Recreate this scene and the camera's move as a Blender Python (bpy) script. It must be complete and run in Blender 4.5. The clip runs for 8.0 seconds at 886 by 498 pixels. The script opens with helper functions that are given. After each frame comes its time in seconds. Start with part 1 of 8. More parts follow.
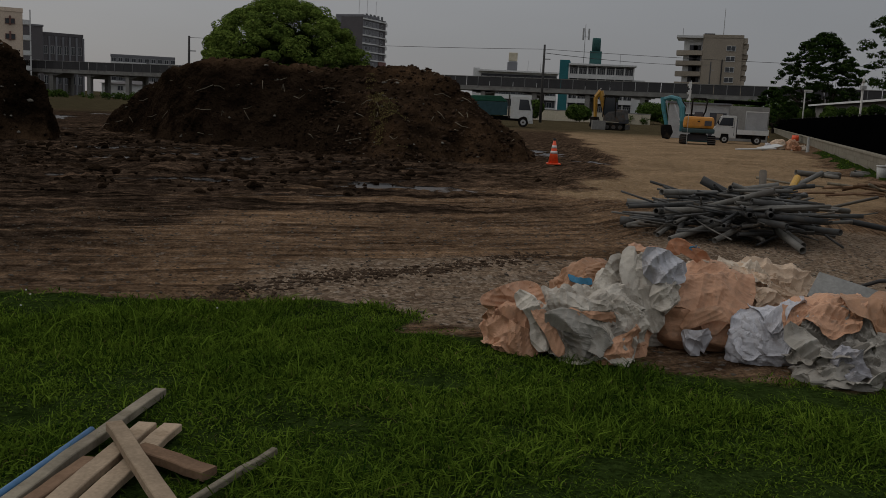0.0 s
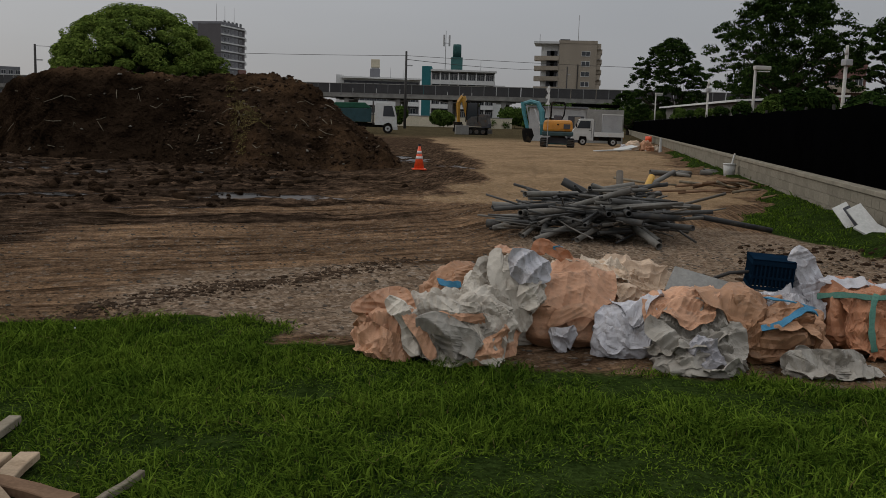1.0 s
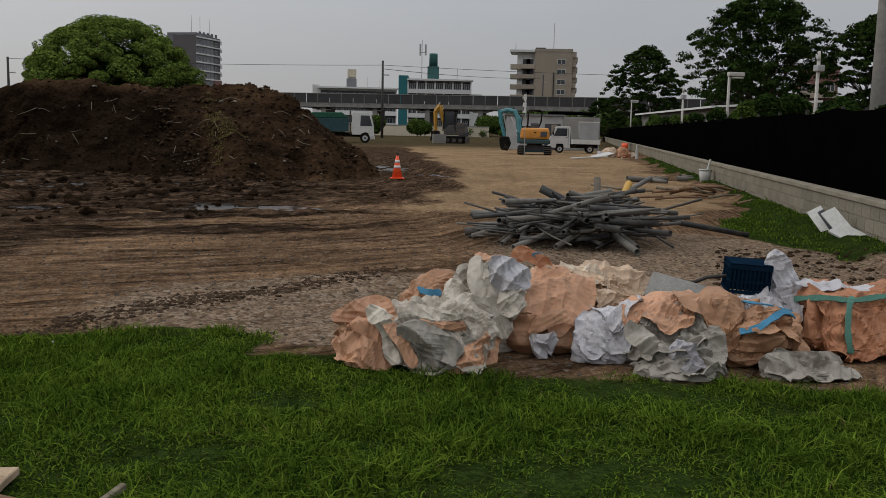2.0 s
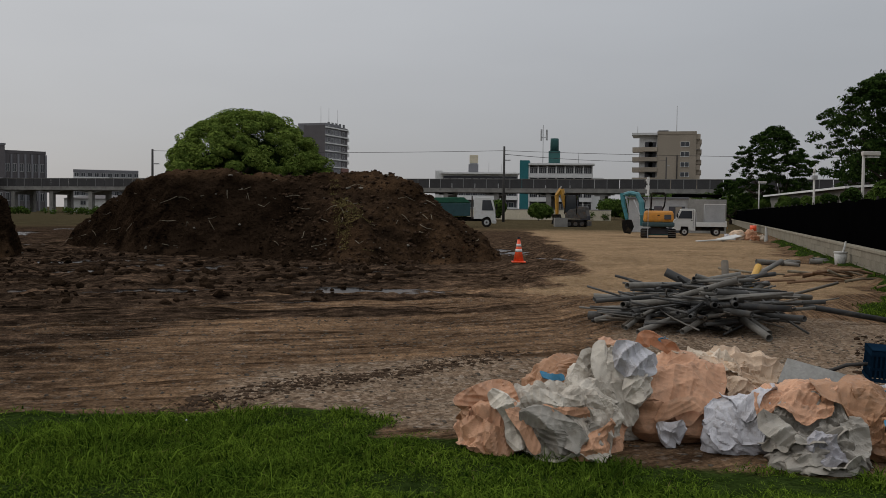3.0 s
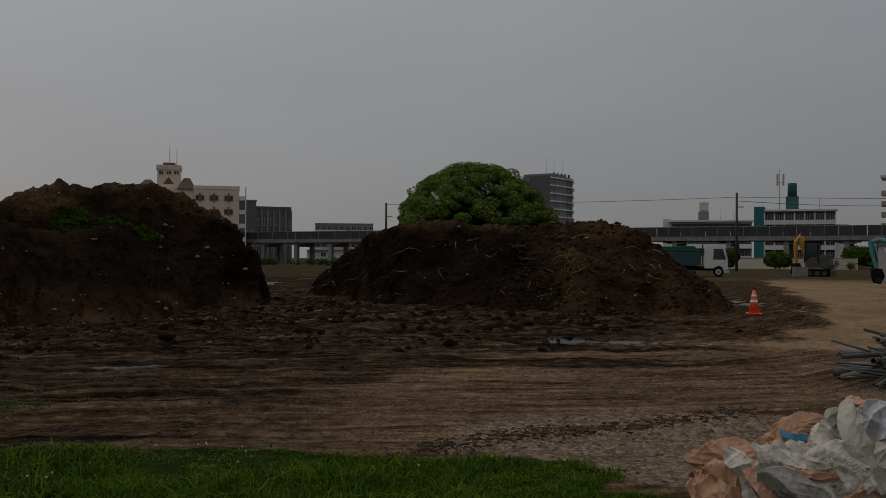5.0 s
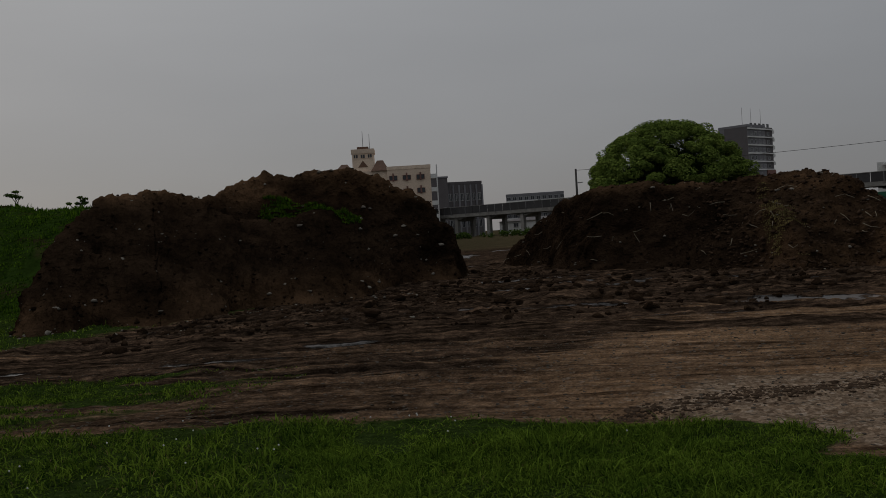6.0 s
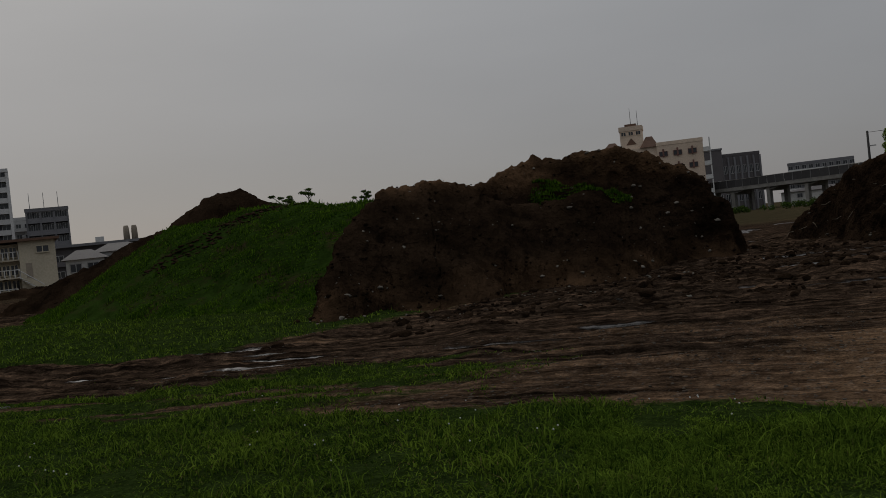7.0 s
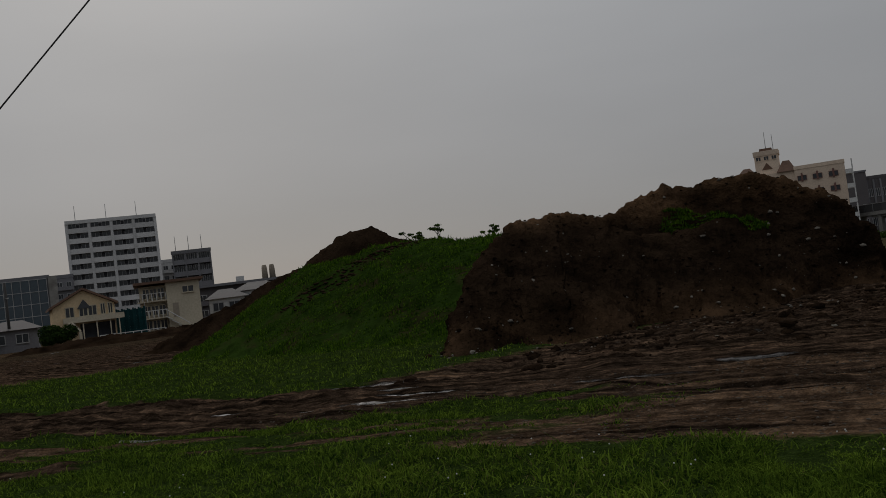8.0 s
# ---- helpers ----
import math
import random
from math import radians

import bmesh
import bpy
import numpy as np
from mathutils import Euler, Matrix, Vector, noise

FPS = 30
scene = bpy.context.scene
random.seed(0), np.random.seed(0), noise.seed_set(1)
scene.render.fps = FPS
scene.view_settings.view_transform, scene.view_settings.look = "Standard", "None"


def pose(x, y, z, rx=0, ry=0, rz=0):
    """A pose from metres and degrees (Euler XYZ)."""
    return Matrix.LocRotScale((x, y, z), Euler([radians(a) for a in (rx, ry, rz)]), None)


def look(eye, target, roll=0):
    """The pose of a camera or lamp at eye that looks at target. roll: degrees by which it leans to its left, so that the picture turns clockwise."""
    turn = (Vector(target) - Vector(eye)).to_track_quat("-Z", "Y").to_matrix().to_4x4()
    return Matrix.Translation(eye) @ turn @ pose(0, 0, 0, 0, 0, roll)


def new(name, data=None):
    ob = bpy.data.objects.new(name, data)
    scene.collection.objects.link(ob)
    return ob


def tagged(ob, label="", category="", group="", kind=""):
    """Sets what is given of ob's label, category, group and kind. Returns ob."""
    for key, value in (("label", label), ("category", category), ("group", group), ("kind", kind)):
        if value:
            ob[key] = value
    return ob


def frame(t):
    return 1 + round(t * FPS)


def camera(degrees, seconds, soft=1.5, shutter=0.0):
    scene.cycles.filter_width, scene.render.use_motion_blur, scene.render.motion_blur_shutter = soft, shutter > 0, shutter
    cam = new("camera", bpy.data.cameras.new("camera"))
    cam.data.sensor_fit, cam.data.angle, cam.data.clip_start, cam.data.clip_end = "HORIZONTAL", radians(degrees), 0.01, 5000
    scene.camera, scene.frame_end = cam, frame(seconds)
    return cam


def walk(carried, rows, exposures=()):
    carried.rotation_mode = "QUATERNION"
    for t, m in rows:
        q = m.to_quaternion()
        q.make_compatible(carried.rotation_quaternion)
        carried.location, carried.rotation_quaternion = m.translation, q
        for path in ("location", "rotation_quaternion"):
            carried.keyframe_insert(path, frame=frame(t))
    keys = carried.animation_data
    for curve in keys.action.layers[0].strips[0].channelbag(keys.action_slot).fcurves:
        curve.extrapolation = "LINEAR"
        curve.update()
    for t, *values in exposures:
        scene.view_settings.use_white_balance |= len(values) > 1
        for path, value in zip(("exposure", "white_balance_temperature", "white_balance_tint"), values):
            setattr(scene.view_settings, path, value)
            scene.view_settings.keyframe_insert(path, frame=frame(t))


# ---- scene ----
from mathutils.bvhtree import BVHTree
# ---- camera ----
cam = camera(50.9, 8.0, soft=0.5)
PATH = [
    (0.0, pose(0.008, 0.045, 1.505, 81.32, -2.65, 0.31)),
    (0.5, pose(0.012, 0.049, 1.504, 81.73, -2.18, -4.08)),
    (1.0, pose(0.012, 0.045, 1.504, 82.03, -1.76, -7.95)),
    (1.2, pose(0.014, 0.045, 1.504, 82.09, -1.58, -8.88)),
    (1.75, pose(0.008, 0.039, 1.502, 82.20, -1.25, -9.95)),
    (2.3, pose(0.000, 0.032, 1.500, 83.73, -0.99, -7.49)),
    (2.5, pose(-0.001, 0.031, 1.499, 84.83, -0.80, -5.84)),
    (3.0, pose(-0.006, 0.021, 1.502, 87.63, -0.65, -1.92)),
    (3.5, pose(-0.010, 0.001, 1.508, 90.33, -0.33, 1.20)),
    (4.0, pose(-0.012, -0.005, 1.505, 90.89, -0.70, 4.72)),
    (4.2, pose(-0.013, -0.009, 1.506, 91.00, -0.60, 5.69)),
    (4.75, pose(-0.014, -0.021, 1.508, 90.85, -0.45, 9.54)),
    (5.3, pose(-0.016, -0.032, 1.511, 90.20, -0.25, 14.43)),
    (5.5, pose(-0.017, -0.035, 1.512, 89.93, -0.08, 16.15)),
    (6.0, pose(-0.024, -0.020, 1.504, 89.01, 3.51, 23.70)),
    (6.5, pose(-0.029, -0.013, 1.502, 89.40, 5.86, 33.99)),
    (7.0, pose(-0.018, -0.032, 1.506, 89.26, 6.06, 40.29)),
    (7.5, pose(0.006, -0.046, 1.507, 91.10, 6.36, 44.98)),
    (8.0, pose(0.017, -0.061, 1.504, 92.26, 7.23, 48.29)),
]
walk(cam, PATH, [(0.0, -0.45), (0.5, -0.18), (1.0, 0.1), (2.5, 0.42), (3.0, 0.28), (3.5, 0.02), (4.2, -0.32), (5.3, -0.66), (8.0, -0.66)])

# ---- overcast evening sky and a very soft sun ----
world = bpy.data.worlds.new("overcast_sky")
scene.world = world
world.use_nodes = True
wn, wl = world.node_tree.nodes, world.node_tree.links
sky = wn.new("ShaderNodeTexSky")
sky.sky_type, sky.sun_disc = "NISHITA", False
sky.sun_elevation, sky.sun_rotation = radians(28), radians(-65)
tc = wn.new("ShaderNodeTexCoord")
sep = wn.new("ShaderNodeSeparateXYZ")
wl.new(tc.outputs["Generated"], sep.inputs[0])
up = wn.new("ShaderNodeValToRGB")
up.color_ramp.elements[0].position, up.color_ramp.elements[0].color = 0.0, (0.27, 0.27, 0.285, 1)
up.color_ramp.elements[1].position, up.color_ramp.elements[1].color = 1.0, (0.93, 0.96, 1.0, 1)
mid_sky = up.color_ramp.elements.new(0.26)
mid_sky.color = (0.39, 0.405, 0.428, 1)
wl.new(sep.outputs["Z"], up.inputs[0])
west = wn.new("ShaderNodeMapRange")
west.inputs[1].default_value, west.inputs[2].default_value = -0.35, 0.9
flip = wn.new("ShaderNodeMath")
flip.operation, flip.inputs[1].default_value = "MULTIPLY", -1.0
wl.new(sep.outputs["X"], flip.inputs[0])
wl.new(flip.outputs[0], west.inputs[0])
glow = wn.new("ShaderNodeMix")
glow.data_type = "RGBA"
glow.blend_type = "MULTIPLY"
glow.inputs[7].default_value = (1.5, 1.44, 1.37, 1)
wl.new(west.outputs[0], glow.inputs[0])
wl.new(up.outputs[0], glow.inputs[6])
cn = wn.new("ShaderNodeTexNoise")
cn.inputs["Scale"].default_value, cn.inputs["Detail"].default_value = 2.2, 4
cm = wn.new("ShaderNodeMapping")
cm.inputs["Scale"].default_value = (1, 1, 4)
wl.new(tc.outputs["Generated"], cm.inputs[0])
wl.new(cm.outputs[0], cn.inputs["Vector"])
cr = wn.new("ShaderNodeMapRange")
cr.inputs[3].default_value, cr.inputs[4].default_value = 0.88, 1.1
wl.new(cn.outputs[0], cr.inputs[0])
cloud = wn.new("ShaderNodeMix")
cloud.data_type, cloud.blend_type = "RGBA", "MULTIPLY"
cloud.inputs[0].default_value = 1.0
wl.new(glow.outputs[2], cloud.inputs[6])
wl.new(cr.outputs[0], cloud.inputs[7])
bg_cloud = wn["Background"]
wl.new(cloud.outputs[2], bg_cloud.inputs[0])
bg_sky = wn.new("ShaderNodeBackground")
bg_sky.inputs[1].default_value = 0.05
wl.new(sky.outputs[0], bg_sky.inputs[0])
mixw = wn.new("ShaderNodeMixShader")
mixw.inputs[0].default_value = 0.12
wl.new(bg_cloud.outputs[0], mixw.inputs[1])
wl.new(bg_sky.outputs[0], mixw.inputs[2])
wl.new(mixw.outputs[0], wn["World Output"].inputs[0])
sun = new("sun", bpy.data.lights.new("sun", "SUN"))
sun.data.energy, sun.data.angle, sun.data.color = 0.5, radians(25), (1, 0.95, 0.88)
sun.matrix_world = look((-40, 20, 30), (0, 0, 0))


# ---- materials ----
def nodes_of(name):
    m = bpy.data.materials.new(name)
    m.use_nodes = True
    return m, m.node_tree.nodes, m.node_tree.links, m.node_tree.nodes["Principled BSDF"]


def noise_node(n, l, scale, detail=4, vec=None, rough=0.55):
    t = n.new("ShaderNodeTexNoise")
    t.inputs["Scale"].default_value, t.inputs["Detail"].default_value, t.inputs["Roughness"].default_value = scale, detail, rough
    if vec is not None:
        l.new(vec, t.inputs["Vector"])
    return t.outputs[0]


def ramp(n, l, fac, stops):
    r = n.new("ShaderNodeValToRGB")
    while len(r.color_ramp.elements) < len(stops):
        r.color_ramp.elements.new(0.5)
    for e, (p, c) in zip(r.color_ramp.elements, stops):
        e.position, e.color = p, (*c, 1)
    l.new(fac, r.inputs[0])
    return r.outputs[0]


def mixc(n, l, fac, a, b, mode="MIX"):
    m = n.new("ShaderNodeMix")
    m.data_type, m.blend_type = "RGBA", mode
    for sock, v in ((m.inputs[0], fac), (m.inputs[6], a), (m.inputs[7], b)):
        if isinstance(v, (int, float)):
            sock.default_value = v
        elif isinstance(v, tuple):
            sock.default_value = (*v, 1)
        else:
            l.new(v, sock)
    return m.outputs[2]


def bump(n, l, b, height, strength, dist, prev=None):
    k = n.new("ShaderNodeBump")
    k.inputs["Strength"].default_value, k.inputs["Distance"].default_value = strength, dist
    l.new(height, k.inputs["Height"])
    if prev is not None:
        l.new(prev, k.inputs["Normal"])
    l.new(k.outputs[0], b.inputs["Normal"])
    return k.outputs[0]


def surface(name, c, dark=0.6, scale=6.0, fine=40.0, rough=0.75, metal=0.0, bumps=0.15, dist=0.01, stain=None):
    """A worn surface: colour c mottled at two scales, with fine relief and roughness that varies."""
    m, n, l, b = nodes_of(name)
    co = n.new("ShaderNodeTexCoord").outputs["Object"]
    big, small = noise_node(n, l, scale, 5, co), noise_node(n, l, fine, 3, co)
    d = tuple(v * dark for v in c)
    col = ramp(n, l, big, [(0.3, d), (0.62, c)])
    col = mixc(n, l, 0.45, col, ramp(n, l, small, [(0.25, (0.45, 0.45, 0.45)), (0.75, (1, 1, 1))]), "MULTIPLY")
    if stain:
        col = mixc(n, l, ramp(n, l, noise_node(n, l, scale * 0.6, 6, co, 0.7), [(0.52, (0, 0, 0)), (0.68, (1, 1, 1))]), col, stain)
    inf = n.new("ShaderNodeObjectInfo").outputs["Random"]
    vary = n.new("ShaderNodeMapRange")
    vary.inputs[3].default_value, vary.inputs[4].default_value = 0.86, 1.1
    l.new(inf, vary.inputs[0])
    col = mixc(n, l, 1.0, col, vary.outputs[0], "MULTIPLY")
    l.new(col, b.inputs["Base Color"])
    b.inputs["Metallic"].default_value = metal
    b.inputs["Specular IOR Level"].default_value = 0.5 if rough < 0.6 else 0.25 if rough < 0.84 else 0.0
    rr = n.new("ShaderNodeMapRange")
    rr.inputs[3].default_value, rr.inputs[4].default_value = max(0.02, rough - 0.12), min(1, rough + 0.1)
    l.new(big, rr.inputs[0])
    l.new(rr.outputs[0], b.inputs["Roughness"])
    bump(n, l, b, small, bumps, dist)
    return m


def glass(name, c, rough=0.08):
    m, n, l, b = nodes_of(name)
    co = n.new("ShaderNodeTexCoord").outputs["Object"]
    col = ramp(n, l, noise_node(n, l, 0.7, 3, co), [(0.3, tuple(v * 0.6 for v in c)), (0.7, c)])
    l.new(col, b.inputs["Base Color"])
    b.inputs["Roughness"].default_value = rough
    return m


def leaf_mat(name, dark, light, rough=0.6):
    """Leaves: each one its own green, thin enough to let some light through."""
    m, n, l, b = nodes_of(name)
    isl = n.new("ShaderNodeNewGeometry").outputs["Random Per Island"]
    co = n.new("ShaderNodeTexCoord").outputs["Object"]
    col = ramp(n, l, isl, [(0.0, dark), (1.0, light)])
    patch = ramp(n, l, noise_node(n, l, 1.4, 6, co, 0.7), [(0.32, (0.5, 0.55, 0.5)), (0.68, (1.25, 1.16, 1.0))])
    col = mixc(n, l, 1.0, col, patch, "MULTIPLY")
    l.new(col, b.inputs["Base Color"])
    b.inputs["Roughness"].default_value = rough
    b.inputs["Specular IOR Level"].default_value = 0.0
    tr = n.new("ShaderNodeBsdfTranslucent")
    l.new(col, tr.inputs[0])
    mx = n.new("ShaderNodeMixShader")
    mx.inputs[0].default_value = 0.25
    l.new(b.outputs[0], mx.inputs[1])
    l.new(tr.outputs[0], mx.inputs[2])
    l.new(mx.outputs[0], n["Material Output"].inputs[0])
    return m


SOIL = [(0.25, (0.011, 0.0075, 0.0055)), (0.5, (0.050, 0.034, 0.024)), (0.75, (0.125, 0.086, 0.060))]


def earth_mat(name):
    """Site earth. Zone amounts stand in mesh attributes: grass, mud, sand, gravel, wet."""
    m, n, l, b = nodes_of(name)
    co = n.new("ShaderNodeTexCoord").outputs["Object"]

    def zone(k):
        a = n.new("ShaderNodeAttribute")
        a.attribute_name = k
        return a.outputs["Fac"]

    def sharpen(fac, wob, lo=0.72, hi=0.98):
        s = n.new("ShaderNodeMath")
        s.operation = "MULTIPLY_ADD"
        l.new(wob, s.inputs[0])
        s.inputs[1].default_value = 0.7
        l.new(fac, s.inputs[2])
        r = n.new("ShaderNodeMapRange")
        r.interpolation_type = "SMOOTHSTEP"
        r.inputs[1].default_value, r.inputs[2].default_value = lo, hi
        l.new(s.outputs[0], r.inputs[0])
        return r.outputs[0]

    n1, n2, n3 = noise_node(n, l, 0.5, 6, co, 0.65), noise_node(n, l, 5, 6, co, 0.65), noise_node(n, l, 34, 4, co, 0.6)
    wob = noise_node(n, l, 2.6, 6, co, 0.7)
    vor = n.new("ShaderNodeTexVoronoi")
    vor.inputs["Scale"].default_value = 24
    l.new(co, vor.inputs["Vector"])
    run = n.new("ShaderNodeCombineXYZ")
    for k, key in enumerate(("across", "along")):
        l.new(zone(key), run.inputs[k])
    streak = noise_node(n, l, 1.5, 9, run.outputs[0], 0.72)
    dirt = ramp(n, l, n2, [(0.25, (0.088, 0.054, 0.032)), (0.52, (0.204, 0.136, 0.086)), (0.78, (0.345, 0.236, 0.155))])
    dirt = mixc(n, l, 0.7, dirt, ramp(n, l, n1, [(0.3, (0.45, 0.43, 0.42)), (0.7, (1.15, 1.12, 1.1))]), "MULTIPLY")
    dirt = mixc(n, l, 0.9, dirt, ramp(n, l, streak, [(0.38, (0.22, 0.20, 0.19)), (0.5, (0.85, 0.83, 0.81)), (0.64, (1.5, 1.42, 1.3))]), "MULTIPLY")
    soil = ramp(n, l, n2, SOIL)
    soil = mixc(n, l, 0.9, soil, ramp(n, l, streak, [(0.42, (0.2, 0.2, 0.2)), (0.52, (0.9, 0.88, 0.85)), (0.66, (2.6, 2.4, 2.2))]), "MULTIPLY")
    stone = ramp(n, l, vor.outputs["Color"], [(0.15, (0.125, 0.090, 0.064)), (0.6, (0.265, 0.200, 0.145)), (0.95, (0.42, 0.335, 0.255))])
    sand = ramp(n, l, n2, [(0.25, (0.19, 0.125, 0.072)), (0.7, (0.39, 0.272, 0.165))])
    sand = mixc(n, l, 0.6, sand, ramp(n, l, n1, [(0.36, (0.55, 0.53, 0.5)), (0.62, (1.12, 1.1, 1.08))]), "MULTIPLY")
    under = ramp(n, l, n2, [(0.3, (0.012, 0.022, 0.005)), (0.7, (0.038, 0.060, 0.014))])
    col = mixc(n, l, sharpen(zone("sand"), wob), dirt, sand)
    gr = sharpen(zone("gravel"), wob)
    half = n.new("ShaderNodeMath")
    half.operation, half.inputs[1].default_value = "MULTIPLY", 0.7
    l.new(gr, half.inputs[0])
    col = mixc(n, l, half.outputs[0], col, stone)
    mud = sharpen(zone("mud"), wob, 0.55, 1.1)
    col = mixc(n, l, mud, col, soil)
    peb = ramp(n, l, vor.outputs["Color"], [(0.78, (0, 0, 0)), (0.86, (1, 1, 1))])
    bare = n.new("ShaderNodeMath")
    bare.operation, bare.inputs[0].default_value = "SUBTRACT", 1.0
    l.new(mud, bare.inputs[1])
    col = mixc(n, l, mixc(n, l, bare.outputs[0], (0, 0, 0), mixc(n, l, 0.65, peb, (0, 0, 0))), col, (0.24, 0.21, 0.18))
    field = ramp(n, l, n1, [(0.3, (0.032, 0.028, 0.016)), (0.7, (0.068, 0.062, 0.033))])
    col = mixc(n, l, zone("field"), col, field)
    g = sharpen(zone("grass"), wob)
    col = mixc(n, l, g, col, under)
    col = mixc(n, l, 0.62, col, ramp(n, l, n3, [(0.34, (0.3, 0.29, 0.28)), (0.52, (0.95, 0.95, 0.95)), (0.68, (1.5, 1.48, 1.45))]), "MULTIPLY")
    wet = sharpen(zone("wet"), mixc(n, l, 0.55, streak, n2), 0.70, 0.86)
    col = mixc(n, l, wet, col, mixc(n, l, 1.0, col, (0.35, 0.35, 0.36), "MULTIPLY"))
    l.new(col, b.inputs["Base Color"])
    rr = n.new("ShaderNodeMapRange")
    rr.inputs[3].default_value, rr.inputs[4].default_value = 0.93, 0.34
    l.new(wet, rr.inputs[0])
    l.new(rr.outputs[0], b.inputs["Roughness"])
    sp = n.new("ShaderNodeMapRange")
    sp.inputs[3].default_value, sp.inputs[4].default_value = 0.0, 0.2
    l.new(wet, sp.inputs[0])
    l.new(sp.outputs[0], b.inputs["Specular IOR Level"])
    dry = n.new("ShaderNodeMath")
    dry.operation, dry.inputs[0].default_value = "SUBTRACT", 1.0
    l.new(wet, dry.inputs[1])
    hs = n.new("ShaderNodeMath")
    hs.operation = "MULTIPLY"
    l.new(n3, hs.inputs[0])
    l.new(dry.outputs[0], hs.inputs[1])
    h2 = n.new("ShaderNodeMath")
    h2.operation = "MULTIPLY"
    l.new(n2, h2.inputs[0])
    l.new(dry.outputs[0], h2.inputs[1])
    p = bump(n, l, b, h2.outputs[0], 1.0, 0.14)
    bump(n, l, b, hs.outputs[0], 0.7, 0.025, p)
    return m


M_GROUND = earth_mat("site_earth")
M_MOUND = surface("dug_soil", (0.038, 0.024, 0.015), 0.3, 0.8, 9, 0.95, 0, 1.0, 0.14, stain=(0.009, 0.006, 0.004))
# lighter colour for loose tipped earth, and for skylight painted onto the crests
_n, _l = M_MOUND.node_tree.nodes, M_MOUND.node_tree.links
_b = [k for k in _n if k.type == "BSDF_PRINCIPLED"][0]
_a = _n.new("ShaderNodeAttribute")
_a.attribute_name = "tipped_lit"
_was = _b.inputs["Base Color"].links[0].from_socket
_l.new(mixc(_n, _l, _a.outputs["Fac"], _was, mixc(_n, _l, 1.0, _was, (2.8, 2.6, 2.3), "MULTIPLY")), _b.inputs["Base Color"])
M_TURF_SOIL = surface("turf_soil", (0.024, 0.046, 0.008), 0.5, 1.5, 12, 0.95, 0, 0.8, 0.05, stain=(0.03, 0.024, 0.012))
M_GRASS = leaf_mat("grass_blades", (0.010, 0.032, 0.004), (0.155, 0.240, 0.032))
M_TURF = leaf_mat("mound_grass", (0.014, 0.044, 0.004), (0.090, 0.170, 0.014))
M_CONCRETE = surface("concrete", (0.30, 0.29, 0.27), 0.7, 0.8, 12, 0.85, 0, 0.2, 0.01, stain=(0.16, 0.15, 0.14))
M_DARKPANEL = surface("barrier_panel", (0.060, 0.058, 0.060), 0.75, 0.5, 6, 0.8)
M_WINDOW = glass("window_glass", (0.035, 0.040, 0.048))


# ---- building helpers ----
def vert_box(bm, x0, x1, y0, y1, z0, z1):
    vs = [bm.verts.new(p) for p in ((x0, y0, z0), (x1, y0, z0), (x1, y1, z0), (x0, y1, z0), (x0, y0, z1), (x1, y0, z1), (x1, y1, z1), (x0, y1, z1))]
    for f in ((3, 2, 1, 0), (4, 5, 6, 7), (0, 1, 5, 4), (1, 2, 6, 5), (2, 3, 7, 6), (3, 0, 4, 7)):
        bm.faces.new([vs[i] for i in f])
    return vs


def box_bm(x0, x1, y0, y1, z0, z1, bevel=0.0):
    bm = bmesh.new()
    vert_box(bm, x0, x1, y0, y1, z0, z1)
    if bevel:
        bmesh.ops.bevel(bm, geom=bm.edges[:], offset=bevel, segments=2, affect="EDGES", profile=0.6)
    return bm


def tube_bm(path, r0, r1=None, sides=10, bm=None):
    """A round bar along a path of points, tapering from r0 to r1."""
    bm = bm or bmesh.new()
    r1 = r0 if r1 is None else r1
    rings = []
    pts = [Vector(p) for p in path]
    for i, p in enumerate(pts):
        d = (pts[min(i + 1, len(pts) - 1)] - pts[max(i - 1, 0)]).normalized()
        q = d.to_track_quat("Z", "Y")
        r = r0 + (r1 - r0) * i / (len(pts) - 1)
        rings.append([bm.verts.new(p + q @ Vector((r * math.cos(a * 2 * math.pi / sides), r * math.sin(a * 2 * math.pi / sides), 0))) for a in range(sides)])
    for a, b in zip(rings, rings[1:]):
        for k in range(sides):
            bm.faces.new((a[k], a[(k + 1) % sides], b[(k + 1) % sides], b[k]))
    bm.faces.new(rings[0][::-1])
    bm.faces.new(rings[-1])
    return bm


def to_mesh(name, bm, material, smooth=False):
    me = bpy.data.meshes.new(name)
    bm.to_mesh(me)
    bm.free()
    me.materials.append(material)
    if smooth:
        me.polygons.foreach_set("use_smooth", [True] * len(me.polygons))
    return me


def part(name, bm, material, parent, label="", smooth=False):
    ob = new(name, to_mesh(name, bm, material, smooth))
    ob.parent = parent
    return tagged(ob, label) if label else ob


def piece(name, me, parent, place=None):
    """Another object on a shared mesh, under parent."""
    ob = new(name, me)
    ob.parent = parent
    if place is not None:
        ob.matrix_basis = place
    return ob


def thing(name, m, label, category, group="", kind=""):
    ob = new(name)
    ob.matrix_basis = m
    return tagged(ob, label, category, group, kind)


def along(p0, p1, z=0.0):
    """The pose at p0 whose x axis runs towards p1 and whose y axis runs to the left of it."""
    return pose(p0[0], p0[1], z, 0, 0, math.degrees(math.atan2(p1[1] - p0[1], p1[0] - p0[0])))


TABLE = np.random.RandomState(7).rand(256, 256)


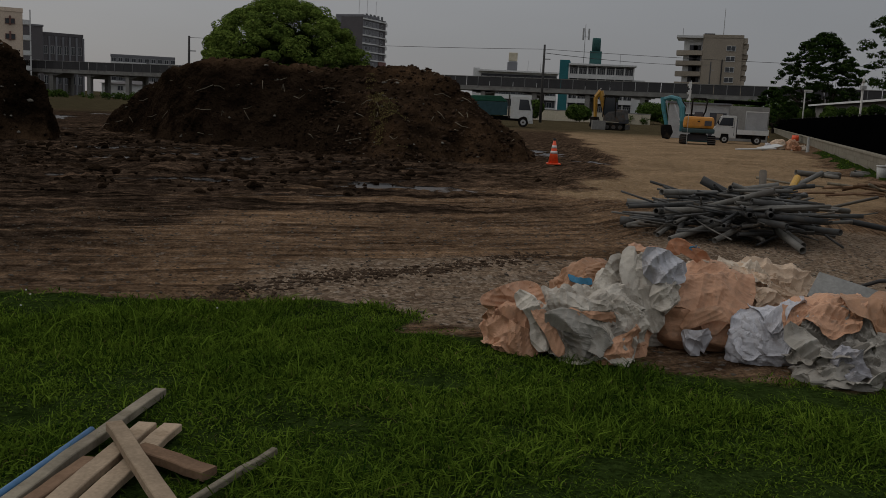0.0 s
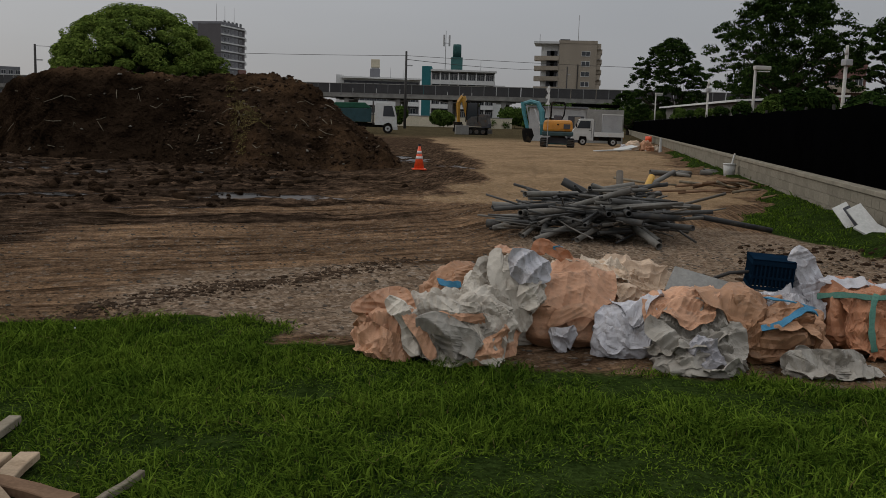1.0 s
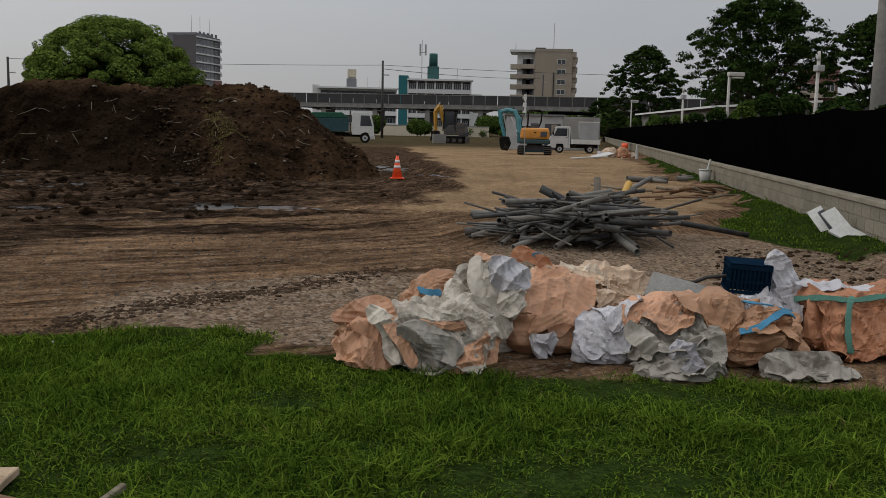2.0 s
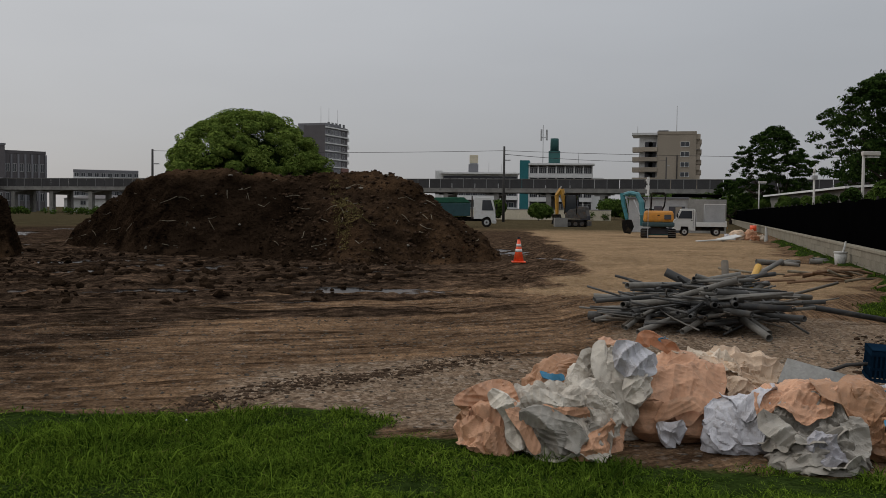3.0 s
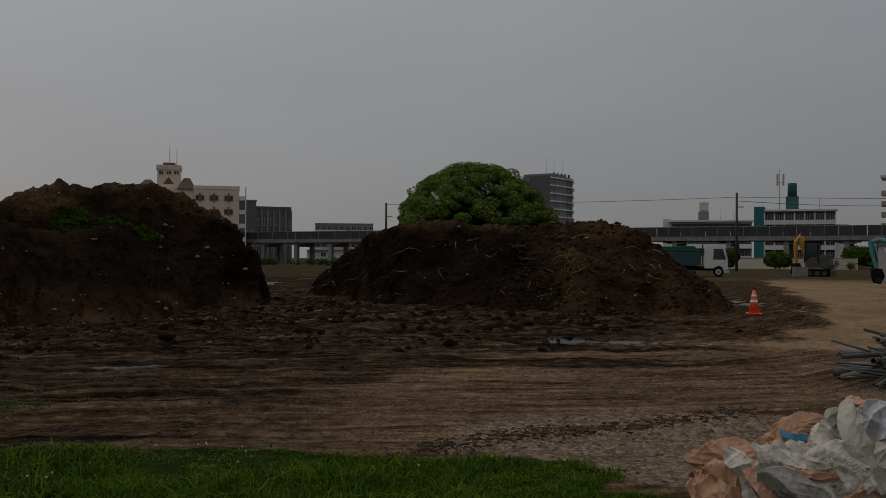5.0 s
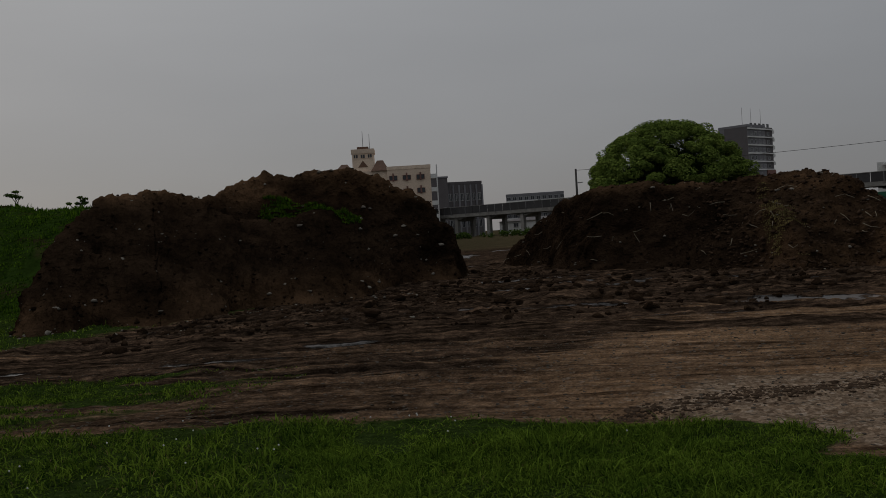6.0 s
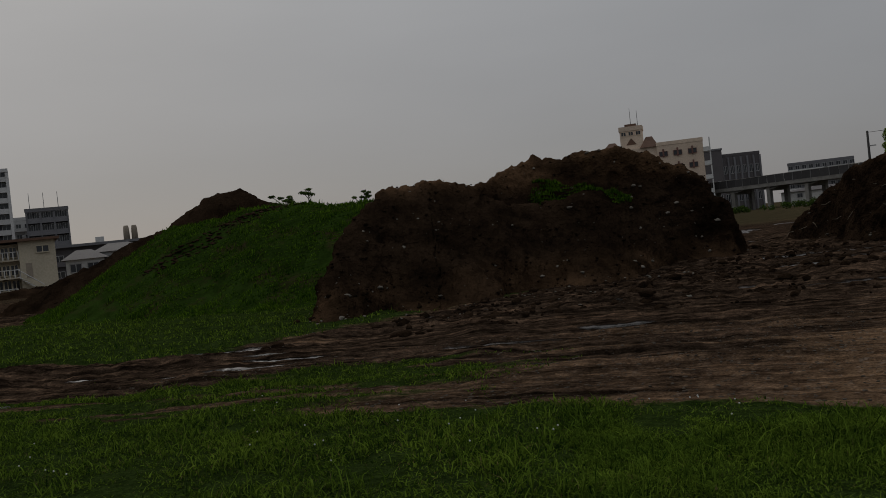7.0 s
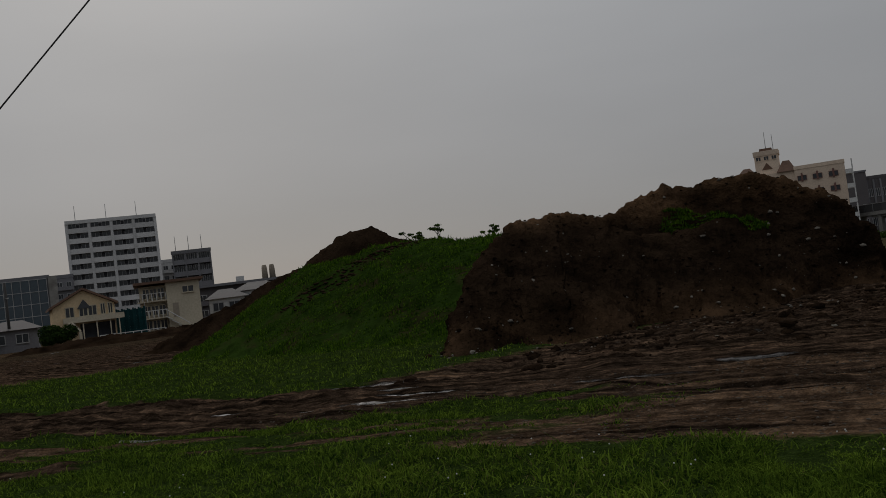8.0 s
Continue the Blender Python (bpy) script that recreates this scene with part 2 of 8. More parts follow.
def vnoise(x, y):
    """Smooth value noise in 0..1, for arrays."""
    x, y = np.asarray(x, float), np.asarray(y, float)
    xi, yi = np.floor(x).astype(int), np.floor(y).astype(int)
    fx, fy = x - xi, y - yi
    fx, fy = fx * fx * (3 - 2 * fx), fy * fy * (3 - 2 * fy)
    a, b, c, d = (TABLE[(xi + i) % 256, (yi + j) % 256] for i, j in ((0, 0), (1, 0), (0, 1), (1, 1)))
    return (a * (1 - fx) + b * fx) * (1 - fy) + (c * (1 - fx) + d * fx) * fy


def fbm(x, y, octaves=4, gain=0.5):
    s, a, t = 0.0, 1.0, 0.0
    for k in range(octaves):
        s, t = s + a * vnoise(x * 2 ** k + 17 * k, y * 2 ** k + 31 * k), t + a
        a *= gain
    return s / t


def step(v, a, b):
    t = np.clip((np.asarray(v, float) - a) / (b - a), 0, 1)
    return t * t * (3 - 2 * t)


def cells(x, y, seed=0):
    """Distance to the nearest of many scattered points, one to each unit square: lumps of earth."""
    xi, yi = np.floor(x).astype(int), np.floor(y).astype(int)
    best = np.full(np.shape(x), 9.0)
    for i in (-1, 0, 1):
        for j in (-1, 0, 1):
            cx, cy = xi + i, yi + j
            jx, jy = TABLE[(cx + seed) % 256, cy % 256], TABLE[cy % 256, (cx + 91 + seed) % 256]
            best = np.minimum(best, np.hypot(cx + jx - x, cy + jy - y))
    return best


def clods(x, y, seed=0):
    """Height in 0..1 of clods of several sizes packed together."""
    h = 0.0
    for f, w in ((1.6, 0.5), (3.7, 0.3), (8.0, 0.2)):
        h = h + w * np.clip(1 - 1.25 * cells(x * f + 0.6 * vnoise(x * 3, y * 3), y * f, seed), 0, 1) ** 0.6
    return h


# ---- ground: one sheet with ruts, mud, sand, gravel and puddle hollows ----
EDGE_X = [-30, -16, -11, -8, -5.3, -3, -1.6, -0.9, 0.33, 1.24, 1.9, 3.4, 6, 12]
EDGE_Y = [-6, 0.8, 3.0, 5.4, 5.85, 6.5, 6.5, 6.2, 6.1, 5.6, 5.4, 4.9, 4.6, 4.4]
TRACK_X = [-40, -14, -8, -4, 0, 2, 4, 6, 9]
TRACK_Y = [-9, 3.2, 7, 9, 10, 11, 14, 20, 32]


def wall_x(y):
    return 4.15 + 0.318 * y


def ell(x, y, cx, cy, rx, ry, turn=0.0):
    c, s = math.cos(radians(turn)), math.sin(radians(turn))
    dx, dy = x - cx, y - cy
    return 1.0 - np.hypot((dx * c + dy * s) / rx, (-dx * s + dy * c) / ry)


def across(x, y):
    """Offset from the line along which vehicles drove."""
    return y - np.interp(x, TRACK_X, TRACK_Y)


def zones(x, y):
    r = np.hypot(x, y)
    a = np.degrees(np.arctan2(-x, y))
    u = across(x, y)
    wave = fbm(x * 0.6 + 3, y * 0.6, 3) - 0.5
    near = step(np.interp(x, EDGE_X, EDGE_Y) + wave * 1.1 - y, -0.55, 0.45)
    patch = step(ell(x, y, 8.0, 13.4, 1.4, 3.2, -16), -0.1, 0.35)
    tuft = step(ell(x, y, -0.75, 6.6, 0.7, 0.4), -0.3, 0.6)
    strips = 0.75 * step(-x, 4, 8) * step(u, -2.5, -1.0) * (1 - step(u, 1.2, 2.2)) * step(fbm(x * 0.35, u * 1.6, 3), 0.42, 0.62)
    left = 0.95 * step(a, 26, 30) * step(-x, 11, 14) * step(u + wave * 2.5, 4.2, 5.4) * (1 - step(r, 30, 38))
    foot = step(wall_x(y) - x + wave * 1.2, 0.75, 0.3) * step(wall_x(y) - x, -0.4, 0.0) * step(y, 9, 11) * (1 - step(y, 46, 52))
    grass = np.clip(near + patch + tuft * 1.1 + strips + left + foot, 0, 1)
    field = 0.8 * step(r, 62, 85) * (1 - 0.7 * step(a, 45, 60))
    pathl = np.interp(y, [14, 16.5, 22, 28, 45, 80], [3.2, 2.5, 3.8, 5.6, 6.5, 10]) + (fbm(x * 0.5, y * 0.35, 4) - 0.5) * 3.0
    sand = step(x - pathl, -1.2, 1.2) * step(y + wave * 4, 14.0, 18) * (1 - step(r, 65, 95)) * step(wall_x(y) - 1.3 - x + wave * 2, -1.5, 1)
    run_ = fbm(x * 0.13 + 5, u * 1.1, 4) - 0.5
    mud = step(r + wave * 5 + run_ * 15 + 3.5 * step(a, 8, 26), 10.0, 17.0) * step(pathl - x + 0.4, -0.8, 1.2) * (1 - step(r, 66, 84)) * (1 - step(a, 26, 30) * step(-x, 11, 14) * step(u, 5, 6))
    mud = np.clip(mud + 0.9 * step(-x, 6, 10) * step(u, 1.2, 2.2) * (1 - step(u, 4.2, 5.2)), 0, 1)
    mud = mud * (1 - 0.4 * (1 - step(a, -3, 4)))
    mud = np.maximum(mud, 0.54 * step(a, 8, 24) * (1 - near) * (1 - sand))
    mud = np.maximum(mud, 0.9 * step(a, 46, 50) * step(r, 30, 38) * (1 - step(r, 92, 105)))
    gravel = np.clip(step(ell(x, y, 1.0, 7.8, 4.0, 2.4), 0.0, 0.6) + step(ell(x, y, 4.8, 10.5, 3.4, 4.2), 0.0, 0.5), 0, 1) * (1 - near) * 0.8
    wet = np.zeros_like(x)
    for cx, cy, rx, ry, t in ((-5.0, 22.2, 0.75, 1.7, -12), (-7.4, 21.0, 0.8, 1.0, 0), (-0.5, 16.9, 2.1, 1.1, 4), (3.0, 33.5, 2.2, 3.5, 0), (-10.6, 8.5, 1.5, 0.28, 24),
                              (-9.0, 24.5, 1.0, 1.5, 0), (0.5, 26.0, 1.2, 1.0, 0), (-13.8, 6.2, 0.8, 0.15, 24), (4.4, 29.0, 1.1, 1.5, 0)):
        wet = np.maximum(wet, step(ell(x, y, cx, cy, rx, ry, t), -0.15, 0.6))
    wet = np.maximum(wet * np.clip(2.4 * fbm(x * 1.6, y * 5.0, 4, 0.65) - 0.66, 0.0, 0.62), 0.5 * mud * step(fbm(x * 0.45, u * 1.8, 3), 0.6, 0.75))
    return grass, sand, mud, gravel, np.clip(wet, 0, 1), field


def ground_z(x, y):
    grass, sand, mud, gravel, wet, field = zones(x, y)
    r = np.hypot(x, y)
    u = across(x, y)
    ruts = (fbm(u * 3.4 + 1.5 * fbm(x * 0.3, y * 0.3, 2), x * 0.16 + y * 0.1, 4, 0.6) - 0.5) * 0.13 * step(u, -4, -2) * (1 - step(u, 9, 14)) * (1 - grass)
    rough = (fbm(x * 1.1, y * 1.1, 5, 0.6) - 0.5) * (0.03 + 0.16 * mud + 0.06 * grass) * (1 - 0.6 * sand)
    ridges = (fbm(x * 0.35, u * 3.6 + 0.6 * np.sin(x * 0.4), 4, 0.6) - 0.5) * 0.19 * mud * step(r, 12, 16)
    lump = (0.10 * clods(x * 1.3, y * 1.3, 3) + 0.06 * clods(x * 2.9, y * 2.9, 8)) * mud * step(r, 12.5, 17) * (0.3 + 1.2 * fbm(x * 0.4, u * 0.9, 3))
    z = (ruts + rough + ridges + lump) * (1 - step(r, 55, 90)) * (1 - 0.85 * wet)
    bank = 0.14 * step(x - wall_x(y) + 0.3 * fbm(x, y, 2), -0.6, -0.05) * step(y, 7, 9) * (1 - step(y, 60, 90))
    return z - 0.04 * wet + bank


def sheet(name, x, y, z, material, shape, closed=False):
    """A quad mesh over a grid of rows (shape[0]) and columns (shape[1])."""
    nr, nc = shape
    i = np.arange(nr - 1)[:, None] * nc
    j = np.arange(nc if closed else nc - 1)[None, :]
    k = (j + 1) % nc
    quads = np.stack([i + j, i + nc + j, i + nc + k, i + k], -1).reshape(-1, 4)
    me = bpy.data.meshes.new(name)
    me.vertices.add(nr * nc)
    me.vertices.foreach_set("co", np.stack([x, y, z], -1).astype(np.float32).ravel())
    me.loops.add(quads.size)
    me.loops.foreach_set("vertex_index", quads.astype(np.int32).ravel())
    me.polygons.add(len(quads))
    me.polygons.foreach_set("loop_start", np.arange(0, quads.size, 4, dtype=np.int32))
    me.update(calc_edges=True)
    me.validate()
    me.polygons.foreach_set("use_smooth", np.ones(len(me.polygons), bool))
    me.materials.append(material)
    return me


rad = np.concatenate([[0.02], np.geomspace(0.6, 2.2, 12), np.geomspace(2.25, 45, 360), np.geomspace(46, 2500, 70)])
azi = np.radians(np.concatenate([np.arange(-42, 82, 0.25), np.arange(82, 318, 6)]))
RR, AA = np.meshgrid(rad, azi, indexing="ij")
gx, gy = -np.sin(AA) * RR, np.cos(AA) * RR
me = sheet("ground", gx.ravel(), gy.ravel(), ground_z(gx, gy).ravel(), M_GROUND, RR.shape, True)
for key, val in zip(("grass", "sand", "mud", "gravel", "wet", "field", "across", "along"), (*zones(gx, gy), across(gx, gy) * 3.0, gx * 0.25 + gy * 0.12)):
    me.attributes.new(key, "FLOAT", "POINT").data.foreach_set("value", val.ravel().astype(np.float32))
ground = tagged(new("ground", me), "rutted brown earth with mud, puddles, gravel and grass", "ground", kind="structure")


# ---- mounds ----
def ridge(x, y, crest, foot, back=1.6, cut=None):
    """Height of a heap with a crest line of (x, y, z) points; foot: distance of the toe in front of the crest, end to end."""
    c = np.array(crest)
    a_c, r_c = np.degrees(np.arctan2(-c[:, 0], c[:, 1])), np.hypot(c[:, 0], c[:, 1])
    o = np.argsort(a_c)
    a, r = np.degrees(np.arctan2(-x, y)), np.hypot(x, y)
    zc, rc = np.interp(a, a_c[o], c[o, 2], left=-0.5, right=-0.5), np.interp(a, a_c[o], r_c[o])
    f = np.interp(a, np.linspace(a_c[o][0], a_c[o][-1], len(foot)), foot)
    s = np.clip((r - rc + f) / f, 0, 1)
    t = np.clip((s - 0.35) / 0.6, 0, 1)
    front = 0.42 * s ** 1.2 + 0.58 * t * t * (3 - 2 * t)
    if cut:
        t2 = np.clip((s - 0.74) / 0.18, 0, 1)
        steep = 0.30 * s ** 1.3 + 0.70 * t2 * t2 * (3 - 2 * t2)
        k = np.interp(a + 1.5 * np.sin(r * 2.3), np.linspace(a_c[o][0], a_c[o][-1], len(cut)), cut)
        front = front * (1 - k) + steep * k
    s2 = np.clip(1 - (r - rc) / (np.maximum(zc, 0.3) * back), 0, 1)
    return (zc + 0.3) * np.where(r < rc, front, s2) - 0.3, np.exp(-((r - rc) / 0.9) ** 2)


def heap(name, label, ridges, material, a0, a1, r0, r1, na, nr, rough=0.35, tip=None, shape=None, lumps=1.0):
    """A heap whose rows are spread evenly up its face, with gullies, ledges and clods that stand out from the face."""
    n2 = nr * 5
    aa, rr = np.meshgrid(np.radians(np.linspace(a0, a1, na)), np.linspace(r0, r1, n2))
    x, y = -np.sin(aa) * rr, np.cos(aa) * rr
    z = np.full_like(x, -0.3)
    for crest, foot, cut in ridges:
        z = np.maximum(z, ridge(x, y, crest, foot, 1.6, cut)[0])
    if shape is not None:
        z = z + shape(np.degrees(aa), rr, z) * np.clip((z + 0.3) / 0.6, 0, 1)
    seg = np.hypot(np.diff(rr, axis=0), np.diff(z, axis=0) * 1.3)
    run = np.concatenate([np.zeros((1, na)), np.cumsum(seg, 0)])
    even = np.linspace(0, 1, nr)
    R_, Z_, S_ = np.empty((nr, na)), np.empty((nr, na)), np.empty((nr, na))
    for k in range(na):
        at_ = even * run[-1, k]
        R_[:, k], Z_[:, k], S_[:, k] = np.interp(at_, run[:, k], rr[:, k]), np.interp(at_, run[:, k], z[:, k]), at_
    A_ = np.broadcast_to(aa[:1], R_.shape)
    base = np.stack([-np.sin(A_) * R_, np.cos(A_) * R_, Z_], -1)
    nrm = np.cross(np.gradient(base, axis=1), np.gradient(base, axis=0))
    nrm /= np.linalg.norm(nrm, axis=-1, keepdims=True) + 1e-9
    nrm *= np.where(nrm[..., 2:] < 0, -1, 1)
    u, v = A_ * 0.5 * (r0 + r1), R_ * 0.8 + Z_ * 1.2
    env = np.clip((Z_ + 0.22) / 0.5, 0, 1)
    wild = 0.45 + 1.1 * fbm(u * 0.35 + 3, v * 0.35, 2)
    d = (fbm(u * 0.8, v * 0.8, 4, 0.55) - 0.5) * rough * 1.5
    d = d + (clods(u * 1.0, v * 1.0) - 0.3) * rough * 0.55 * wild * lumps
    d = d + (fbm(u * 5, v * 5, 3, 0.65) - 0.5) * rough * 0.5 * lumps
    d = d - np.clip(0.5 - np.abs(fbm(u * 0.9, v * 0.22, 3) - 0.5) * 7, 0, 1) * rough * 0.55
    ledge = (fbm(u * 0.4, v * 0.9, 3) * 6) % 1
    d = d + (ledge - 0.5) * rough * 0.22
    p = base + nrm * (d * env)[..., None]
    ob = new(name, sheet(name, p[..., 0].ravel(), p[..., 1].ravel(), p[..., 2].ravel(), material, R_.shape))
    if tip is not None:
        # loose earth and rubble apron are paler; skylight on the crest is painted in too
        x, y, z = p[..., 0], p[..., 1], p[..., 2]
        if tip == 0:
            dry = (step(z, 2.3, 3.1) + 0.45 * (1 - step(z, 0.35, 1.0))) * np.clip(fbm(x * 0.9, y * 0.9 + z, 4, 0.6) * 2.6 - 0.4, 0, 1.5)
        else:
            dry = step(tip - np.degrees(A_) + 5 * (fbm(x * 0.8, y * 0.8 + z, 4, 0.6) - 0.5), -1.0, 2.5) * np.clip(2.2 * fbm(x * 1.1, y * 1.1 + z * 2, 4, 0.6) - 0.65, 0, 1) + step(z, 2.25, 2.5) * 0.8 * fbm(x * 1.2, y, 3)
        ob.data.attributes.new("tipped_lit", "FLOAT", "POINT").data.foreach_set("value", np.clip(dry, 0, 1.6).ravel().astype(np.float32))
    return tagged(ob, label, "earth mound", kind="")


def spur(a, r, a0, r0, a1, r1, wide, high):
    """A rib, or with negative height a gully, from one bearing and distance to another."""
    k = np.clip((r0 - r) / (r0 - r1), 0, 1)
    return high * np.exp(-((a - a0 - (a1 - a0) * k) / wide) ** 2) * np.sin(np.pi * k)


def mid_shape(a, r, z):
    """The hollow dug out of the left part of the face, and the rib that bounds it."""
    return (spur(a, r, 5.5, 28.0, 1.5, 23.5, 1.0, 0.75) + spur(a, r, 11.0, 28.2, 10.0, 24.0, 3.5, -0.6) + spur(a, r, 1.5, 28.0, -1.5, 24.0, 0.9, -0.30)
            + spur(a, r, -1.0, 27.5, -4.5, 24.5, 0.9, 0.30) + spur(a, r, 17.0, 30.0, 15.0, 24.5, 1.2, 0.30))


def left_shape(a, r, z):
    """Gullies between the lobes and down the dark cliff, and the rubble apron before them."""
    apron = 0.42 * np.exp(-((r - 19.6) / 1.6) ** 2) * step(a, 23, 27) * (1 - step(a, 40, 46))
    return (spur(a, r, 36.0, 22.5, 34.0, 17.0, 1.4, -2.0) + spur(a, r, 27.3, 26.0, 25.6, 20.0, 1.2, -2.2) + spur(a, r, 31.0, 23.5, 30.0, 18.5, 2.4, 0.45)
            + spur(a, r, 41.0, 22.5, 40.0, 17.5, 3.0, 0.30) + spur(a, r, 44.5, 22.0, 45.0, 16.0, 0.9, -0.4) + spur(a, r, 24.2, 26.6, 24.0, 22.0, 0.9, 0.3) + apron)


C_MID = [(-12.6, 34.3, -0.1), (-12.07, 33.92, 0.78), (-10.35, 32.39, 1.55), (-8.70, 29.76, 2.33), (-7.30, 28.58, 2.55), (-5.53, 28.47, 2.64), (-4.00, 28.72, 2.57), (-2.09, 28.92, 2.54),
         (-0.67, 28.49, 2.56), (0.19, 28.50, 2.15), (0.87, 27.99, 1.60), (1.47, 27.96, 1.15), (2.19, 27.6, 0.70), (2.6, 27.6, 0.3), (2.85, 27.6, -0.3)]
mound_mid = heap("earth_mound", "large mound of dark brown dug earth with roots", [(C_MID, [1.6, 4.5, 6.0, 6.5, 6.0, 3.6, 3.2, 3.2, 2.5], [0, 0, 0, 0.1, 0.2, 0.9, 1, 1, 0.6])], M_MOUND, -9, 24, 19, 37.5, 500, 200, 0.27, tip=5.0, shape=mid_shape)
C_NEAR = [(-14.6, 12.6, -0.2), (-14.95, 13.29, 0.59), (-15.27, 14.41, 1.62), (-15.58, 15.53, 2.33), (-15.65, 16.85, 2.76), (-15.40, 17.75, 2.94), (-14.85, 18.86, 2.69), (-14.44, 19.79, 2.05),
          (-13.99, 20.72, 2.08), (-13.35, 21.14, 2.26), (-12.96, 21.96, 2.29), (-12.57, 22.76, 2.07), (-12.07, 23.03, 1.67), (-12.07, 23.59, 1.15), (-12.0, 24.3, -0.2)]
C_HIGH = [(-18.4, 21.2, 1.6), (-17.25, 22.06, 2.91), (-17.13, 23.40, 3.39), (-16.38, 23.93, 3.73), (-15.74, 24.36, 3.59), (-15.06, 24.78, 3.77), (-13.90, 25.45, 3.54), (-12.89, 25.98, 3.07),
          (-12.40, 26.22, 2.80), (-12.06, 26.38, 2.45), (-11.79, 26.49, 2.07), (-11.40, 26.66, 1.43), (-11.42, 27.20, 0.90), (-11.3, 27.7, -0.2)]
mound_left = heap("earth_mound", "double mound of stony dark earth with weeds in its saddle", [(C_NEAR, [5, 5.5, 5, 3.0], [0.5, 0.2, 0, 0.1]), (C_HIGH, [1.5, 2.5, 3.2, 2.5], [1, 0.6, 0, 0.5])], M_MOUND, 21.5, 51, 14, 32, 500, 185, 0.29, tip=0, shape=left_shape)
C_TURF = [(-35.4, 15.6, -0.2), (-34.43, 16.08, 0.05), (-33.01, 16.72, 0.5), (-31.14, 18.07, 1.74), (-29.19, 19.31, 2.84), (-27.41, 20.12, 2.98), (-26.46, 20.54, 3.19), (-25.33, 21.15, 3.24),
          (-23.70, 21.51, 3.10), (-21.80, 22.04, 2.92), (-19.5, 22.4, 2.6), (-17.5, 23, 2.2)]
mound_turf = heap("grassy_mound", "mound of earth grown over with green grass", [(C_TURF, [10, 12.5, 12.5, 12.5], None)], M_TURF_SOIL, 38, 67, 14, 41, 320, 150, 0.20, lumps=0.3)
C_DARK = [(-42.9, 17.6, -0.2), (-42.23, 18.24, 0.1), (-41.43, 20.00, 0.78), (-39.75, 21.09, 1.61), (-37.51, 23.00, 2.82), (-36.69, 24.29, 3.36), (-35.77, 25.62, 4.45), (-34.77, 26.96, 4.69),
          (-34.24, 27.63, 4.21), (-33.61, 28.40, 3.80), (-32.61, 29.54, 3.30), (-30, 31, 2.0)]
mound_dark = heap("earth_mound", "steep heap of nearly black earth behind the grassy mound", [(C_DARK, [5, 6, 7, 6], None)], M_MOUND, 43, 69, 34, 52, 240, 90, 0.25)


# ---- elevated railway ----
M_GREYPOST = surface("grey_steel_post", (0.22, 0.22, 0.22), 0.8, 1, 8, 0.7)


def viaduct():
    v = thing("viaduct", along((-175, 255.6), (140, 155.4)), "long elevated railway with dark barrier panels on concrete piers", "viaduct", kind="structure")
    long_ = 330.0
    part("deck", box_bm(0, long_, 0, 9, 5.35, 6.35, 0.08), M_CONCRETE, v)
    part("cap", box_bm(0, long_, -0.12, 0.12, 8.12, 8.24), M_CONCRETE, v)
    slab = to_mesh("panel", box_bm(0.06, 2.44, -0.05, 0.07, 6.3, 8.14), M_DARKPANEL)
    post = to_mesh("post", box_bm(-0.07, 0.07, -0.14, 0.12, 6.0, 8.2), M_GREYPOST)
    for k in range(int(long_ / 2.5)):
        piece("panel", slab, v, pose(k * 2.5, 0, 0))
        if k % 2 == 0:
            piece("post", post, v, pose(k * 2.5, 0, 0))
    bm = bmesh.new()
    vert_box(bm, -0.5, 0.5, 0.6, 1.7, -0.4, 5.36)
    vert_box(bm, -0.5, 0.5, 7.2, 8.3, -0.4, 5.36)
    vert_box(bm, -0.45, 0.45, 1.7, 7.2, 4.3, 5.36)
    for s in (-1, 1):
        for z0, w in ((4.75, 1.6), (4.95, 2.4), (5.15, 3.4)):
            vert_box(bm, min(0.5 * s, w * s), max(0.5 * s, w * s), 0.7, 1.6, z0, 5.36)
    pier = to_mesh("pier", bm, M_CONCRETE)
    for k in range(30):
        piece("pier", pier, v, pose(4 + k * 11.0, 0, 0))
    return v


viaduct()

# ---- buildings ----
M_TAN = surface("tan_render", (0.36, 0.31, 0.25), 0.85, 0.15, 3, 0.9, stain=(0.29, 0.25, 0.2))
M_WHITE = surface("white_render", (0.68, 0.68, 0.67), 0.85, 0.15, 3, 0.85, stain=(0.57, 0.57, 0.56))
M_TEAL = surface("teal_render", (0.030, 0.170, 0.190), 0.85, 0.2, 3, 0.8)
M_TANK = surface("dull_teal_tank", (0.045, 0.125, 0.12), 0.8, 0.4, 4, 0.8)
M_GREY = surface("grey_tiles", (0.20, 0.20, 0.215), 0.85, 0.2, 4, 0.8)
M_PALEGREY = surface("pale_grey_tiles", (0.60, 0.60, 0.60), 0.85, 0.2, 4, 0.8)
M_DGREY = surface("dark_grey_tiles", (0.125, 0.115, 0.12), 0.85, 0.2, 4, 0.8)
M_PINK = surface("cream_pink_render", (0.74, 0.60, 0.48), 0.88, 0.2, 3, 0.9)
M_BRICKRED = surface("red_brown_tiles", (0.19, 0.10, 0.085), 0.85, 0.2, 4, 0.8)
M_YELLOW = surface("yellow_render", (0.80, 0.62, 0.40), 0.85, 0.2, 4, 0.9)
M_CREAM = surface("cream_siding", (0.56, 0.50, 0.385), 0.85, 0.3, 4, 0.9)
M_ROOF = surface("roof_tiles", (0.10, 0.09, 0.09), 0.7, 0.5, 5, 0.7)
M_ROOFB = surface("brown_roof", (0.17, 0.10, 0.07), 0.7, 0.5, 5, 0.8)
